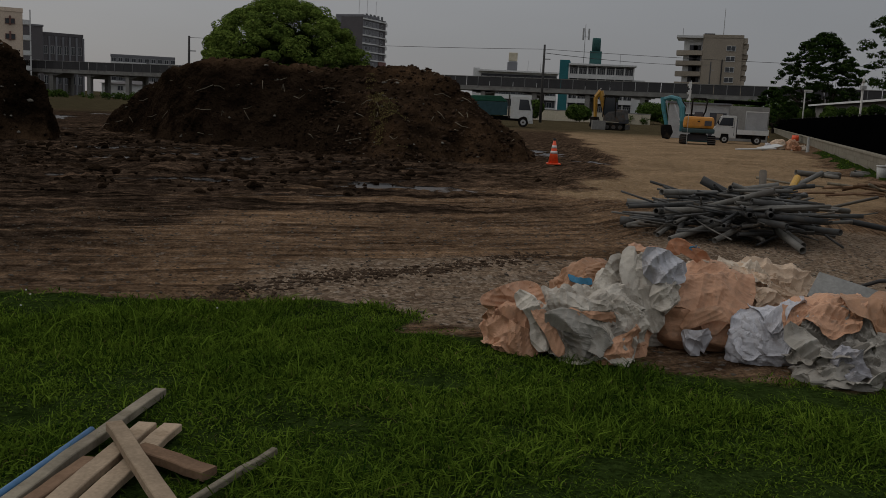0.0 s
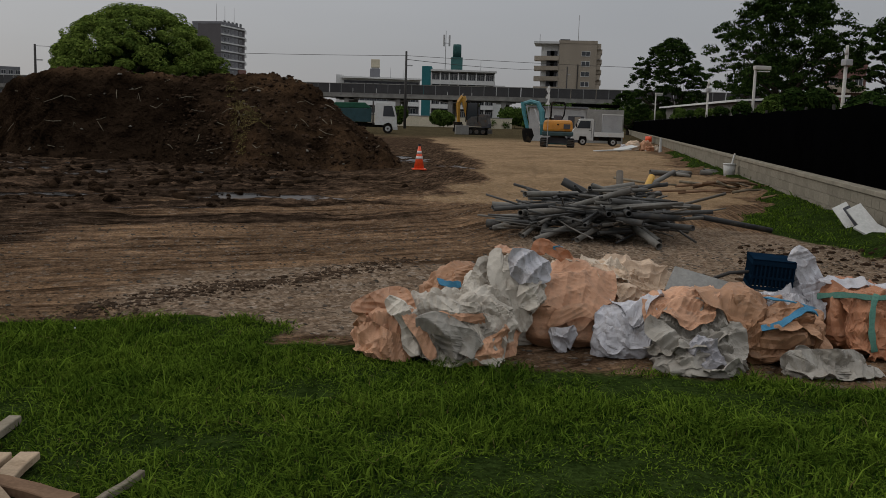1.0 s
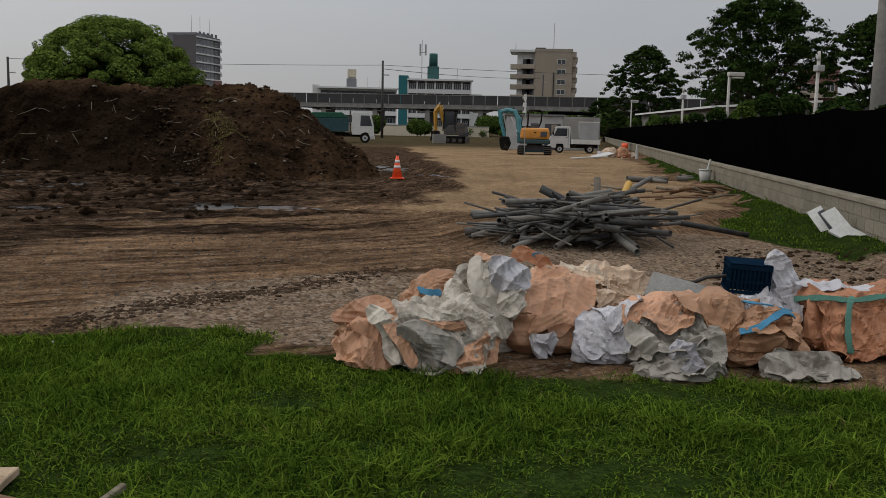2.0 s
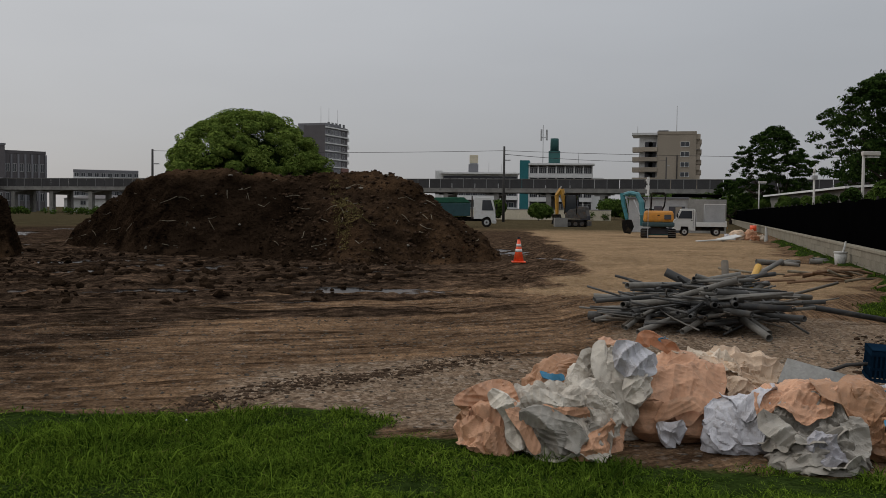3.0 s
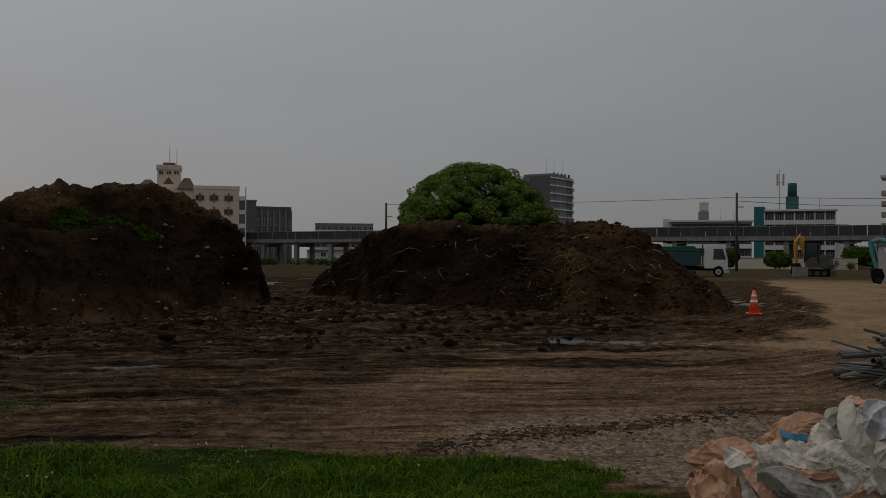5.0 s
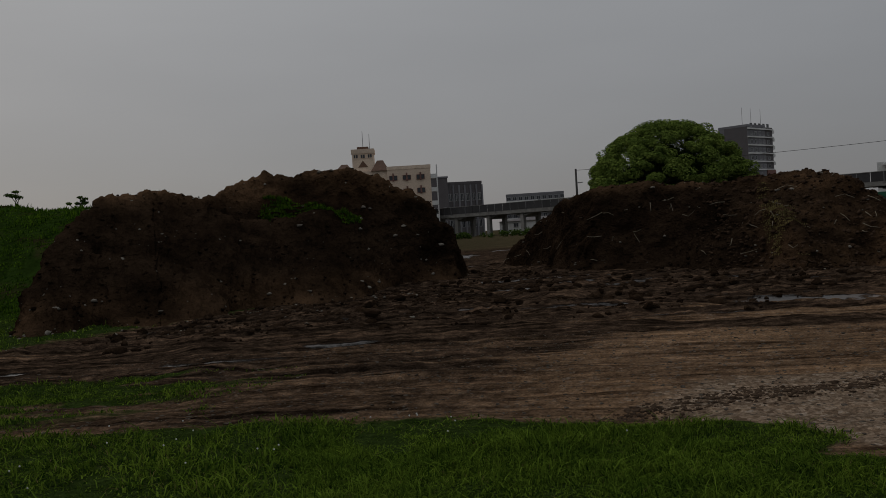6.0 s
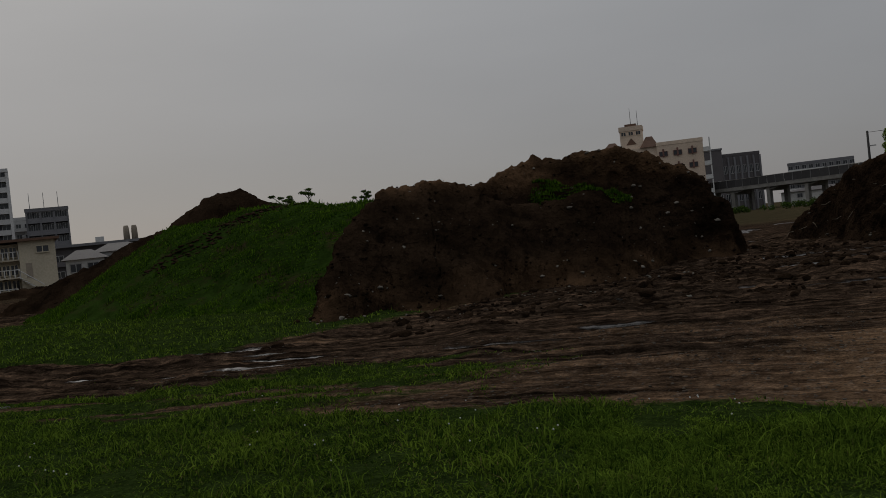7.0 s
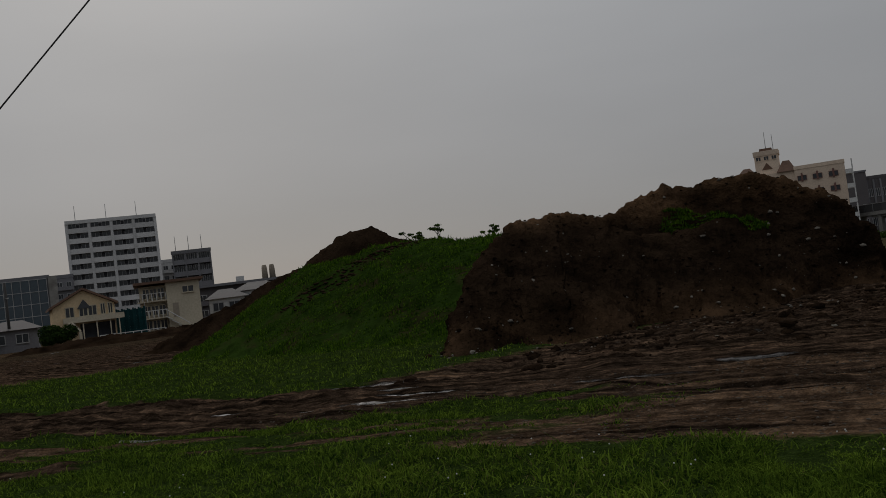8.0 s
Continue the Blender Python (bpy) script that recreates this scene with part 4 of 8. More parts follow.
def arch_building():
    """A long low block with a pair of round-topped vents on its roof."""
    b, w = plain_block("long dark grey block with round-topped roof vents", (-170.0, 86.0), (-161.2, 101.2), 10, 7.0, M_DGREY, 6, 2)
    part("eave", box_bm(-0.6, w + 0.6, -1.2, 1, 7.0, 7.5), M_GREY, b)
    for x in (14.0, 15.5):
        part("vent", tube_bm([(x, 1.5, 7.5), (x, 1.5, 9.6), (x, 1.5, 10.0), (x, 1.5, 10.25)], 0.62, 0.40, 12), M_TAN, b, smooth=True)
    part("roof_box", box_bm(8.2, 9.8, 2, 4, 7.5, 8.6, 0.05), M_WHITE, b)


arch_building()
sc = thing("scaffold_sheet", along((-103.6, 42.5), (-102.3, 45.4)), "teal mesh sheeting hung on a scaffold between houses", "scaffold")
sheet_w = 3.2
bm = bmesh.new()
for k in range(16):
    y = 0.12 * math.sin(k * 1.9)
    vert_box(bm, k * sheet_w / 16, (k + 1) * sheet_w / 16, y, y + 0.05, 0.3, 3.5 - 0.1 * (k % 3))
part("netting", bm, surface("teal_netting", (0.018, 0.065, 0.07), 0.7, 1, 8, 0.85), sc)
for k in range(4):
    part("pole", tube_bm([(k * sheet_w / 3, 0.3, -0.2), (k * sheet_w / 3, 0.3, 3.9)], 0.04, 0.04, 6), M_STEEL, sc)
part("rail", box_bm(0, sheet_w, 0.26, 0.34, 2.0, 2.06), M_STEEL, sc)
bx = thing("storage_box", along((-104.6, 41.6), (-103.9, 43.4)), "blue steel storage box beside the scaffold", "storage box")
part("body", box_bm(0, 1.9, 0, 1.6, 0, 2.4, 0.05), surface("blue_steel", (0.03, 0.09, 0.16), 0.8, 2, 12, 0.6), bx)
part("lid", box_bm(-0.05, 1.95, -0.05, 1.65, 2.4, 2.5, 0.02), M_GREY, bx)
wf = thing("railing", along((-93.6, 36.5), (-90.8, 42.5)), "low white railing in front of the houses", "railing")
for k in range(9):
    part("post", box_bm(k * 0.8, k * 0.8 + 0.08, 0, 0.08, -0.2, 0.9), M_WHITE, wf)
for z in (0.45, 0.82):
    part("rail", box_bm(0, 6.48, 0.02, 0.06, z, z + 0.08), M_WHITE, wf)
C_BANK = [(-92.0, 25.0, -0.3), (-91.0, 29.0, 0.45), (-89.5, 33.0, 0.75), (-87.0, 39.0, 0.7), (-84.0, 44.0, 0.95), (-81.0, 50.0, 0.5), (-79.0, 54.0, -0.3)]
heap("earth_bank", "long low bank of dark earth before the houses", [(C_BANK, [5, 5, 5], None)], M_MOUND, 55, 76, 86, 99, 200, 40, 0.3)


# ---- block wall with black netting fence ----
M_BLOCK = surface("concrete_block", (0.29, 0.262, 0.21), 0.7, 1.5, 25, 0.92, 0, 0.3, 0.01, stain=(0.20, 0.185, 0.14))
M_BLACK = surface("black_netting", (0.0018, 0.0018, 0.002), 0.7, 1.5, 60, 0.95, 0, 0.3, 0.005)
WALL0, WALL1 = (wall_x(7.0), 7.0), (wall_x(150.0), 150.0)


def block_wall():
    w = thing("wall_east", along(WALL0, WALL1), "low grey concrete block wall with a coping", "wall", kind="structure")
    long_ = math.dist(WALL0, WALL1)
    part("core", box_bm(0, long_, -0.14, -0.012, -0.4, 0.58), M_BLOCK, w)
    part("coping", box_bm(0, long_, -0.19, 0.03, 0.582, 0.66, 0.012), M_BLOCK, w)
    blk = to_mesh("block", box_bm(0.006, 0.394, -0.02, 0.0, 0.005, 0.187, 0.006), M_BLOCK)
    for row in range(3):
        for k in range(90):
            piece("block", blk, w, pose(k * 0.4 + (0.2 if row % 2 else 0), 0, 0.01 + row * 0.19))
    f = thing("fence", along(WALL0, WALL1), "tall black netting fence standing behind the block wall", "fence", kind="structure")
    bm = bmesh.new()
    xs = np.linspace(0, long_, 150)
    top = 1.93 + 0.03 * np.sin(xs * 1.7) + 0.02 * np.sin(xs * 4.1)
    a = [bm.verts.new((x, -0.30 + 0.03 * math.sin(x * 2.3), 0.3)) for x in xs]
    b = [bm.verts.new((x, -0.30, t)) for x, t in zip(xs, top)]
    c = [bm.verts.new((x, -0.315, t)) for x, t in zip(xs, top)]
    d = [bm.verts.new((x, -0.335, 0.3)) for x in xs]
    for p, q in ((a, b), (b, c), (c, d)):
        for k in range(len(xs) - 1):
            bm.faces.new((p[k], p[k + 1], q[k + 1], q[k]))
    part("netting", bm, M_BLACK, f, smooth=True)
    post = to_mesh("post", tube_bm([(0, -0.36, -0.3), (0, -0.36, 2.0)], 0.03, 0.03, 8), M_DARKSTEEL)
    for k in range(int(long_ / 2.5)):
        piece("post", post, f, pose(k * 2.5 + 0.4, 0, 0))


block_wall()


# ---- leaves and trees ----
def leaf_mesh(name, centres, radii, flat, per, size, material, seed, up=0.35, hollow=0.45, stray=0.55):
    """Many small leaf blades gathered in clumps."""
    rs = np.random.RandomState(seed)
    c, r = np.repeat(np.asarray(centres, float), per, 0), np.repeat(np.asarray(radii, float), per)
    n = len(c)
    d = rs.normal(size=(n, 3))
    d /= np.linalg.norm(d, axis=1)[:, None]
    rad_ = r * (hollow + (1 - hollow) * rs.rand(n) ** 0.5)
    p = c + d * rad_[:, None] * np.array([1, 1, flat])
    nrm = d + rs.normal(scale=stray, size=(n, 3)) + np.array([0, 0, up])
    nrm /= np.linalg.norm(nrm, axis=1)[:, None]
    t = np.cross(nrm, rs.normal(size=(n, 3)))
    t /= np.linalg.norm(t, axis=1)[:, None]
    b = np.cross(nrm, t)
    s = size * (0.6 + 0.8 * rs.rand(n))[:, None]
    quad = np.stack([p - t * s, p + b * s * 0.45 + nrm * s * 0.12, p + t * s, p - b * s * 0.45 + nrm * s * 0.12], 1).reshape(-1, 3)
    me = bpy.data.meshes.new(name)
    me.vertices.add(4 * n)
    me.vertices.foreach_set("co", quad.astype(np.float32).ravel())
    me.loops.add(4 * n)
    me.loops.foreach_set("vertex_index", np.arange(4 * n, dtype=np.int32))
    me.polygons.add(n)
    me.polygons.foreach_set("loop_start", np.arange(0, 4 * n, 4, dtype=np.int32))
    me.update(calc_edges=True)
    me.materials.append(material)
    return me


M_BARK = surface("bark", (0.07, 0.055, 0.045), 0.5, 5, 30, 0.95, 0, 0.8, 0.03)
M_CAMPHOR = leaf_mat("camphor_leaves", (0.060, 0.105, 0.022), (0.215, 0.290, 0.070), 0.5)
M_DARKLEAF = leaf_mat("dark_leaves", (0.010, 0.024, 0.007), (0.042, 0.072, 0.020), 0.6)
M_HEDGE = leaf_mat("hedge_leaves", (0.030, 0.060, 0.012), (0.085, 0.130, 0.035), 0.6)


def limb(bm, a, b, r0, r1, bend, rs, n=6):
    a, b = Vector(a), Vector(b)
    off = Vector(rs.normal(size=3)) * bend
    tube_bm([a.lerp(b, k / n) + off * math.sin(math.pi * k / n) for k in range(n + 1)], r0, r1, 7, bm)


def camphor():
    t = thing("tree", pose(-10.45, 59.5, 0), "broad round-crowned green tree standing behind the earth mound", "tree")
    rs = np.random.RandomState(3)
    bm = bmesh.new()
    limb(bm, (0, 0, -0.2), (0.1, 0, 2.2), 0.55, 0.42, 0.05, rs)
    for k in range(9):
        a = k * 0.7
        limb(bm, (0.05, 0, 1.9), (4.2 * math.cos(a), 4.2 * math.sin(a), 4.2 + 0.9 * math.sin(k * 2.3)), 0.24, 0.06, 0.25, rs)
    part("trunk", bm, M_BARK, t, smooth=True)
    cs, r_ = [], []
    n = 380
    for k in range(n):
        z = -0.25 + 1.25 * (k + rs.rand()) / n
        a = k * 2.39996 + 0.25 * rs.normal()
        q = max(0.0, 1 - abs(min(z, 1)) ** 2.0) ** 0.52
        s = 0.92 + 0.12 * rs.rand() + 0.03 * math.sin(3 * a)
        cs.append((4.9 * q * math.cos(a) * s, 4.9 * q * math.sin(a) * s, 3.1 + 4.35 * z * (0.95 + 0.08 * rs.rand())))
        r_.append(0.34 + 0.34 * rs.rand() ** 1.4)
    crown = new("crown", leaf_mesh("crown", cs, r_, 0.62, 320, 0.085, M_CAMPHOR, 5, 0.9, 0.80, 0.28))
    crown.parent = t
    # much darker leaves inside the crown: shade between the clumps put in as colour
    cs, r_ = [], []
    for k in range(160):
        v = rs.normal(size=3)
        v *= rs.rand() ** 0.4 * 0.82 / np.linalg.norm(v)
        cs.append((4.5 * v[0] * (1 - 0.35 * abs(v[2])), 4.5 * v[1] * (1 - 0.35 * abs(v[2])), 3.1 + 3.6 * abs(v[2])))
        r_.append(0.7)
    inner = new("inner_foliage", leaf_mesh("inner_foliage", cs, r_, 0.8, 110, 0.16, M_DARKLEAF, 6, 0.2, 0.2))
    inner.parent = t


def open_tree(x, y, z0, high, wide, seed, label, lean=0.0, n=95, per=170):
    """A tree with flat sprays of dark leaves and sky showing between them."""
    t = thing("tree", pose(x, y, 0), label, "tree")
    rs = np.random.RandomState(seed)
    bm = bmesh.new()
    limb(bm, (0, 0, -0.2), (lean * 0.4, 0, z0 + 0.4), 0.26, 0.18, 0.06, rs)
    cs, r_ = [], []
    for k in range(10):
        a, rr = k * 2.4 + rs.rand(), wide * (0.35 + 0.6 * rs.rand())
        tip = (lean + 0.85 * rr * math.cos(a), 0.85 * rr * math.sin(a), z0 + (high - z0) * (0.25 + 0.5 * rs.rand() * (1.1 - rr / wide)))
        limb(bm, (lean * 0.4, 0, z0 * 0.85), tip, 0.10, 0.025, 0.2, rs)
        for j in range(3):
            limb(bm, Vector(tip) * 0.6 + Vector((0, 0, z0 * 0.35)), Vector(tip) * 0.97 + Vector(rs.normal(size=3)) * 0.3, 0.04, 0.012, 0.1, rs, 4)
    for k in range(n):
        a, q = rs.rand() * 6.283, rs.rand() ** 0.42
        h = rs.rand() ** 0.85
        env = math.sqrt(max(0.02, 1 - ((h - 0.34) / 0.68) ** 2)) * (0.93 + 0.10 * math.sin(3 * a + seed) + 0.06 * math.sin(7 * a))
        cs.append((lean + wide * q * env * math.cos(a), wide * q * env * math.sin(a), z0 + 0.1 + (high - z0 - 0.1) * h * (1 - 0.12 * q * q)))
        r_.append((0.20 + 0.34 * rs.rand()) * wide / 4.2)
    part("trunk", bm, M_BARK, t, smooth=True)
    crown = new("crown", leaf_mesh("crown", cs, r_, 0.42, per, 0.14, M_DARKLEAF, seed, 0.7, 0.05))
    crown.parent = t


def shrub(x, y, z0, rx, rz, seed, label="round clipped evergreen shrub behind the fence", mat=None, per=900, size=0.05, name="shrub"):
    t = thing(name, pose(x, y, 0), label, "shrub")
    rs = np.random.RandomState(seed)
    bm = bmesh.new()
    limb(bm, (0, 0, -0.1), (0, 0, z0 + rz * 0.5), 0.06, 0.04, 0.02, rs)
    part("stem", bm, M_BARK, t)
    cs = [(rx * 0.55 * rs.normal() * 0.6, rx * 0.55 * rs.normal() * 0.6, z0 + rz + rz * 0.5 * rs.normal() * 0.5) for k in range(9)]
    ob = new("foliage", leaf_mesh("foliage", cs, [rx * 0.62] * 9, rz / rx, per // 2, size, mat or M_HEDGE, seed, 0.3, 0.5))
    ob.parent = t
    return t


camphor()
open_tree(37.2, 70.8, 4.2, 12.9, 6.0, 11, "tall dark tree with flat open sprays of leaves", 0, 760, 46)
open_tree(38.9, 97.6, 1.8, 11.0, 4.5, 12, "dark leafy tree leaning away from its taller neighbour", -0.6, 620, 50)
open_tree(42.0, 62.0, 3.6, 10.4, 4.4, 13, "dark leafy tree behind the long shed", 0, 480, 60)
open_tree(41.0, 80.0, 3.0, 8.0, 4.0, 14, "low dark tree in the shade of taller ones", 0, 300, 60)
open_tree(45.0, 130.0, 1.0, 6.6, 3.6, 15, "small dark tree beyond the fence", 0.0, 220, 60)
for i, (y, rx, top, mt) in enumerate(((23.3, 0.58, 2.62, M_DARKLEAF), (29.0, 0.62, 2.67, M_HEDGE), (36.0, 0.48, 2.54, M_DARKLEAF), (43.0, 0.34, 2.5, M_DARKLEAF), (51.0, 0.5, 2.57, M_HEDGE), (58.0, 0.45, 2.6, M_DARKLEAF),
                                      (66.0, 0.65, 2.75, M_HEDGE), (90.0, 0.9, 2.9, M_HEDGE), (130.0, 1.6, 3.3, M_HEDGE), (18.6, 0.5, 2.25, M_DARKLEAF), (15.6, 0.5, 2.15, M_DARKLEAF))):
    shrub(wall_x(y) + 1.7, y, top - 1.7 * rx, rx, rx * 0.85, 30 + i, per=1500, mat=mt, size=0.075)
for i, (x, y, rx, rz) in enumerate(((13.2, 149, 1.7, 1.7), (20.3, 148.5, 1.6, 1.5), (40, 183, 4, 2.2), (45.5, 182, 4, 2.4), (51, 180, 5, 2.8), (57, 178, 5, 3.0), (63, 176, 5, 3.0), (-46, 205, 4, 1.4), (-60, 210, 4, 1.5), (-36, 203, 3, 1.6))):
    shrub(x, y, 0.2 if i < 2 else 0.0, rx, rz, 50 + i, "leafy green tree by the elevated railway", M_HEDGE, 900, 0.3, "tree")

shrub(-94.5, 32.3, 0.1, 1.5, 1.2, 66, "dark rounded garden tree beside the yellow house", M_DARKLEAF, 1500, 0.14, "tree")


def hedge(p0, p1, high, deep, seed, label):
    rs = np.random.RandomState(seed)
    n = int(math.dist(p0, p1) / 0.9)
    f = rs.rand(n)
    cs = np.stack([p0[0] + (p1[0] - p0[0]) * f, p0[1] + (p1[1] - p0[1]) * f + deep * (rs.rand(n) - 0.5), high * (0.35 + 0.4 * rs.rand(n))], 1)
    ob = new("hedge", leaf_mesh("hedge", cs, np.full(n, high * 0.6), 0.8, 70, 0.22, M_HEDGE, seed, 0.3, 0.2))
    return tagged(ob, label, "hedge", kind="stuff")


hedge((-70, 196), (60, 160), 1.5, 1.5, 71, "long clipped hedge along the railway")
hedge((-95, 178), (-40, 168), 1.3, 2.0, 72, "low green hedge across the far field")


# ---- poles, cables, street lamps ----
def pole(x, y, high, label):
    p = thing("utility_pole", pose(x, y, 0), label, "utility pole")
    part("shaft", tube_bm([(0, 0, -0.5), (0, 0, high)], 0.2, 0.14, 10), M_DARKSTEEL, p, smooth=True)
    part("crossarm", box_bm(-0.1, 0.9, -0.06, 0.06, high - 2.0, high - 1.85), M_STEEL, p)


pole(12.75, 129.4, 10.5, "dark slim utility pole in front of the railway")
pole(-34.5, 125.3, 9.2, "dark slim utility pole beyond the mound")
pole(60.6, 221.0, 14.8, "utility pole behind the railway")
pole(-121.0, 36.2, 8.6, "dark utility pole among the houses")
cp = thing("utility_pole", pose(11.35, 16.75, 0), "thick pale concrete pole standing behind the netting fence", "utility pole")
part("shaft", tube_bm([(0, 0, -0.5), (0, 0, 4.5), (0, 0, 9.5)], 0.19, 0.13, 16), M_CONCRETE, cp, smooth=True)
part("band", tube_bm([(0, 0, 5.6), (0, 0, 5.75)], 0.185, 0.185, 16), M_STEEL, cp, smooth=True)
part("crossarm", box_bm(-0.7, 0.7, -0.26, -0.16, 8.6, 8.72), M_STEEL, cp)


def cable(a, b, sag, r, label):
    pts = [Vector(a).lerp(Vector(b), k / 24) - Vector((0, 0, sag * 4 * (k / 24) * (1 - k / 24))) for k in range(25)]
    bm = tube_bm(pts, r, r, 6)
    return tagged(new("cable", to_mesh("cable", bm, M_DARKSTEEL, True)), label, "cable")


cable((-13.73, 2.74, 3.0), (-11.88, 7.4, 8.76), 0.0, 0.012, "thin black stay cable slanting down across the sky")
cable((-34.5, 125.3, 9.0), (12.75, 129.4, 9.9), 0.25, 0.03, "thin overhead cable between utility poles")
cable((12.75, 129.4, 9.9), (75, 124, 9.6), 0.4, 0.03, "thin overhead cable running on from the pole")
cable((12.75, 129.4, 9.4), (60.6, 221.0, 14.0), 0.5, 0.04, "thin overhead cable running to the railway")
M_LAMPPOST = surface("cream_painted_steel", (0.46, 0.44, 0.40), 0.8, 3, 25, 0.55)


def street_lamp(x, y, high, arm, label):
    p = thing("street_lamp", pose(x, y, 0), label, "street lamp", "lamps behind the fence")
    part("post", tube_bm([(0, 0, -0.3), (0, 0, high)], 0.062, 0.055, 10), M_LAMPPOST, p, smooth=True)
    part("base", tube_bm([(0, 0, -0.3), (0, 0, 0.3)], 0.1, 0.09, 10), M_LAMPPOST, p, smooth=True)
    if arm:
        part("head", box_bm(-0.06, 0.62, -0.12, 0.12, high - 0.12, high + 0.04, 0.03), M_LAMPPOST, p)
        part("diffuser", box_bm(0.1, 0.58, -0.1, 0.1, high - 0.2, high - 0.164, 0.01), M_WHITE, p)
    else:
        part("head", tube_bm([(0, 0, high), (0, 0, high + 0.1), (0, 0, high + 0.3)], 0.07, 0.04, 10), M_LAMPPOST, p, smooth=True)
        part("camera_box", box_bm(-0.12, 0.12, -0.2, 0.1, high - 0.35, high - 0.15, 0.02), M_STEEL, p)


street_lamp(17.6, 35.9, 3.95, True, "cream street lamp with a square head")
street_lamp(30.6, 81.3, 4.35, True, "small cream street lamp behind the hedge")
street_lamp(22.0, 50.4, 3.8, False, "pale slim lamp post with a fitting on top")
street_lamp(17.1, 28.6, 3.95, False, "pale lamp post among the trees")


# ---- prefab hut, shed roof, far blocks ----
def hut():
    h = thing("site_hut", along((16.7, 71.3), (23.7, 69.3)), "grey prefabricated site hut with a flat roof", "site hut")
    part("wall", box_bm(0, 4.4, 0, 3, 0, 2.6, 0.02), M_STEEL, h)
    part("extension", box_bm(4.404, 7.2, -0.3, 3, 0, 2.55, 0.02), M_CONCRETE, h)
    part("roof", box_bm(-0.15, 4.5, -0.2, 3.1, 2.6, 2.72), M_GREY, h)
    part("tarpaulin", box_bm(3.2, 6.9, 0.4, 2.4, 2.725, 2.95, 0.08), M_BLACK, h)
    d = part("door", box_bm(3.0, 4.2, -0.05, -0.004, 0.0, 2.0), M_SHADE, h)
    part("blind", box_bm(3.5, 3.95, -0.08, -0.054, 0.2, 1.95), M_TAN, d)
    w = part("window_frame", box_bm(0.8, 2.2, -0.05, -0.004, 1.0, 1.9), M_WHITE, h)
    part("pane", box_bm(0.88, 2.12, -0.07, -0.054, 1.08, 1.82), M_WINDOW, w)


hut()
roof_b = thing("long_shed", along((35.0, 90.0), (28.0, 58.0)), "long low shed with a pale metal roof", "shed")
part("wall", box_bm(0, 32, 0, 6, 0, 3.2), M_CONCRETE, roof_b)
bmr = bmesh.new()
vs = [bmr.verts.new(p) for p in ((-0.5, -0.6, 3.2), (32.5, -0.6, 3.2), (32.5, 6.6, 3.7), (-0.5, 6.6, 3.7), (-0.5, -0.6, 3.34), (32.5, -0.6, 3.34), (32.5, 6.6, 3.84), (-0.5, 6.6, 3.84))]
for q in ((3, 2, 1, 0), (4, 5, 6, 7), (0, 1, 5, 4), (1, 2, 6, 5), (2, 3, 7, 6), (3, 0, 4, 7)):
    bmr.faces.new([vs[i] for i in q])
part("roof", bmr, M_WHITE, roof_b)
bb, bw = storey_block("apartment_building", "red-brown apartment block behind the trees", (74.7, 130.1), (79.5, 127.3), 9, 11.2, M_BRICKRED)
add_balconies(bb, 0, bw, [2.0, 4.6, 7.2], 0.9, 0.9, M_TAN)
add_windows(bb, [1.2, 3.2, 4.6], [2.8, 5.4, 8.0], 1.0, 1.1, M_STEEL)
lw = thing("boundary_wall", along((10, 169.5), (36, 166.3)), "pale boundary wall below the railway", "wall")
part("panel", box_bm(0, 26, 0, 0.3, 0, 1.8, 0.03), M_CREAM, lw)
part("coping", box_bm(-0.1, 26.1, -0.06, 0.36, 1.8, 1.95), M_CONCRETE, lw)

# ---- vehicles and machines ----
M_WPAINT = surface("white_vehicle_paint", (0.62, 0.62, 0.60), 0.9, 3, 30, 0.35, 0, 0.05, 0.002, stain=(0.48, 0.45, 0.4))
M_YPAINT = surface("yellow_machine_paint", (0.55, 0.28, 0.03), 0.75, 3, 30, 0.45, 0, 0.1, 0.003, stain=(0.30, 0.17, 0.05))
M_OPAINT = surface("orange_machine_paint", (0.60, 0.25, 0.03), 0.75, 3, 30, 0.45, 0, 0.1, 0.003, stain=(0.34, 0.18, 0.06))
M_TPAINT = surface("teal_machine_paint", (0.035, 0.19, 0.22), 0.75, 3, 30, 0.45, 0, 0.1, 0.003, stain=(0.03, 0.1, 0.11))
M_RUBBER = surface("black_rubber", (0.018, 0.017, 0.016), 0.7, 5, 40, 0.85, 0, 0.3, 0.01, stain=(0.06, 0.045, 0.03))
M_IRON = surface("worn_iron", (0.10, 0.095, 0.09), 0.6, 5, 40, 0.6, 0.5, 0.2, 0.005, stain=(0.12, 0.07, 0.04))
M_TARP = surface("green_tarpaulin", (0.020, 0.110, 0.065), 0.7, 2, 15, 0.7, 0, 0.4, 0.02)
M_AMBER = surface("amber_lamp", (0.55, 0.20, 0.02), 0.9, 5, 30, 0.2)
M_LAMPGLASS = glass("lamp_glass", (0.5, 0.5, 0.5), 0.1)


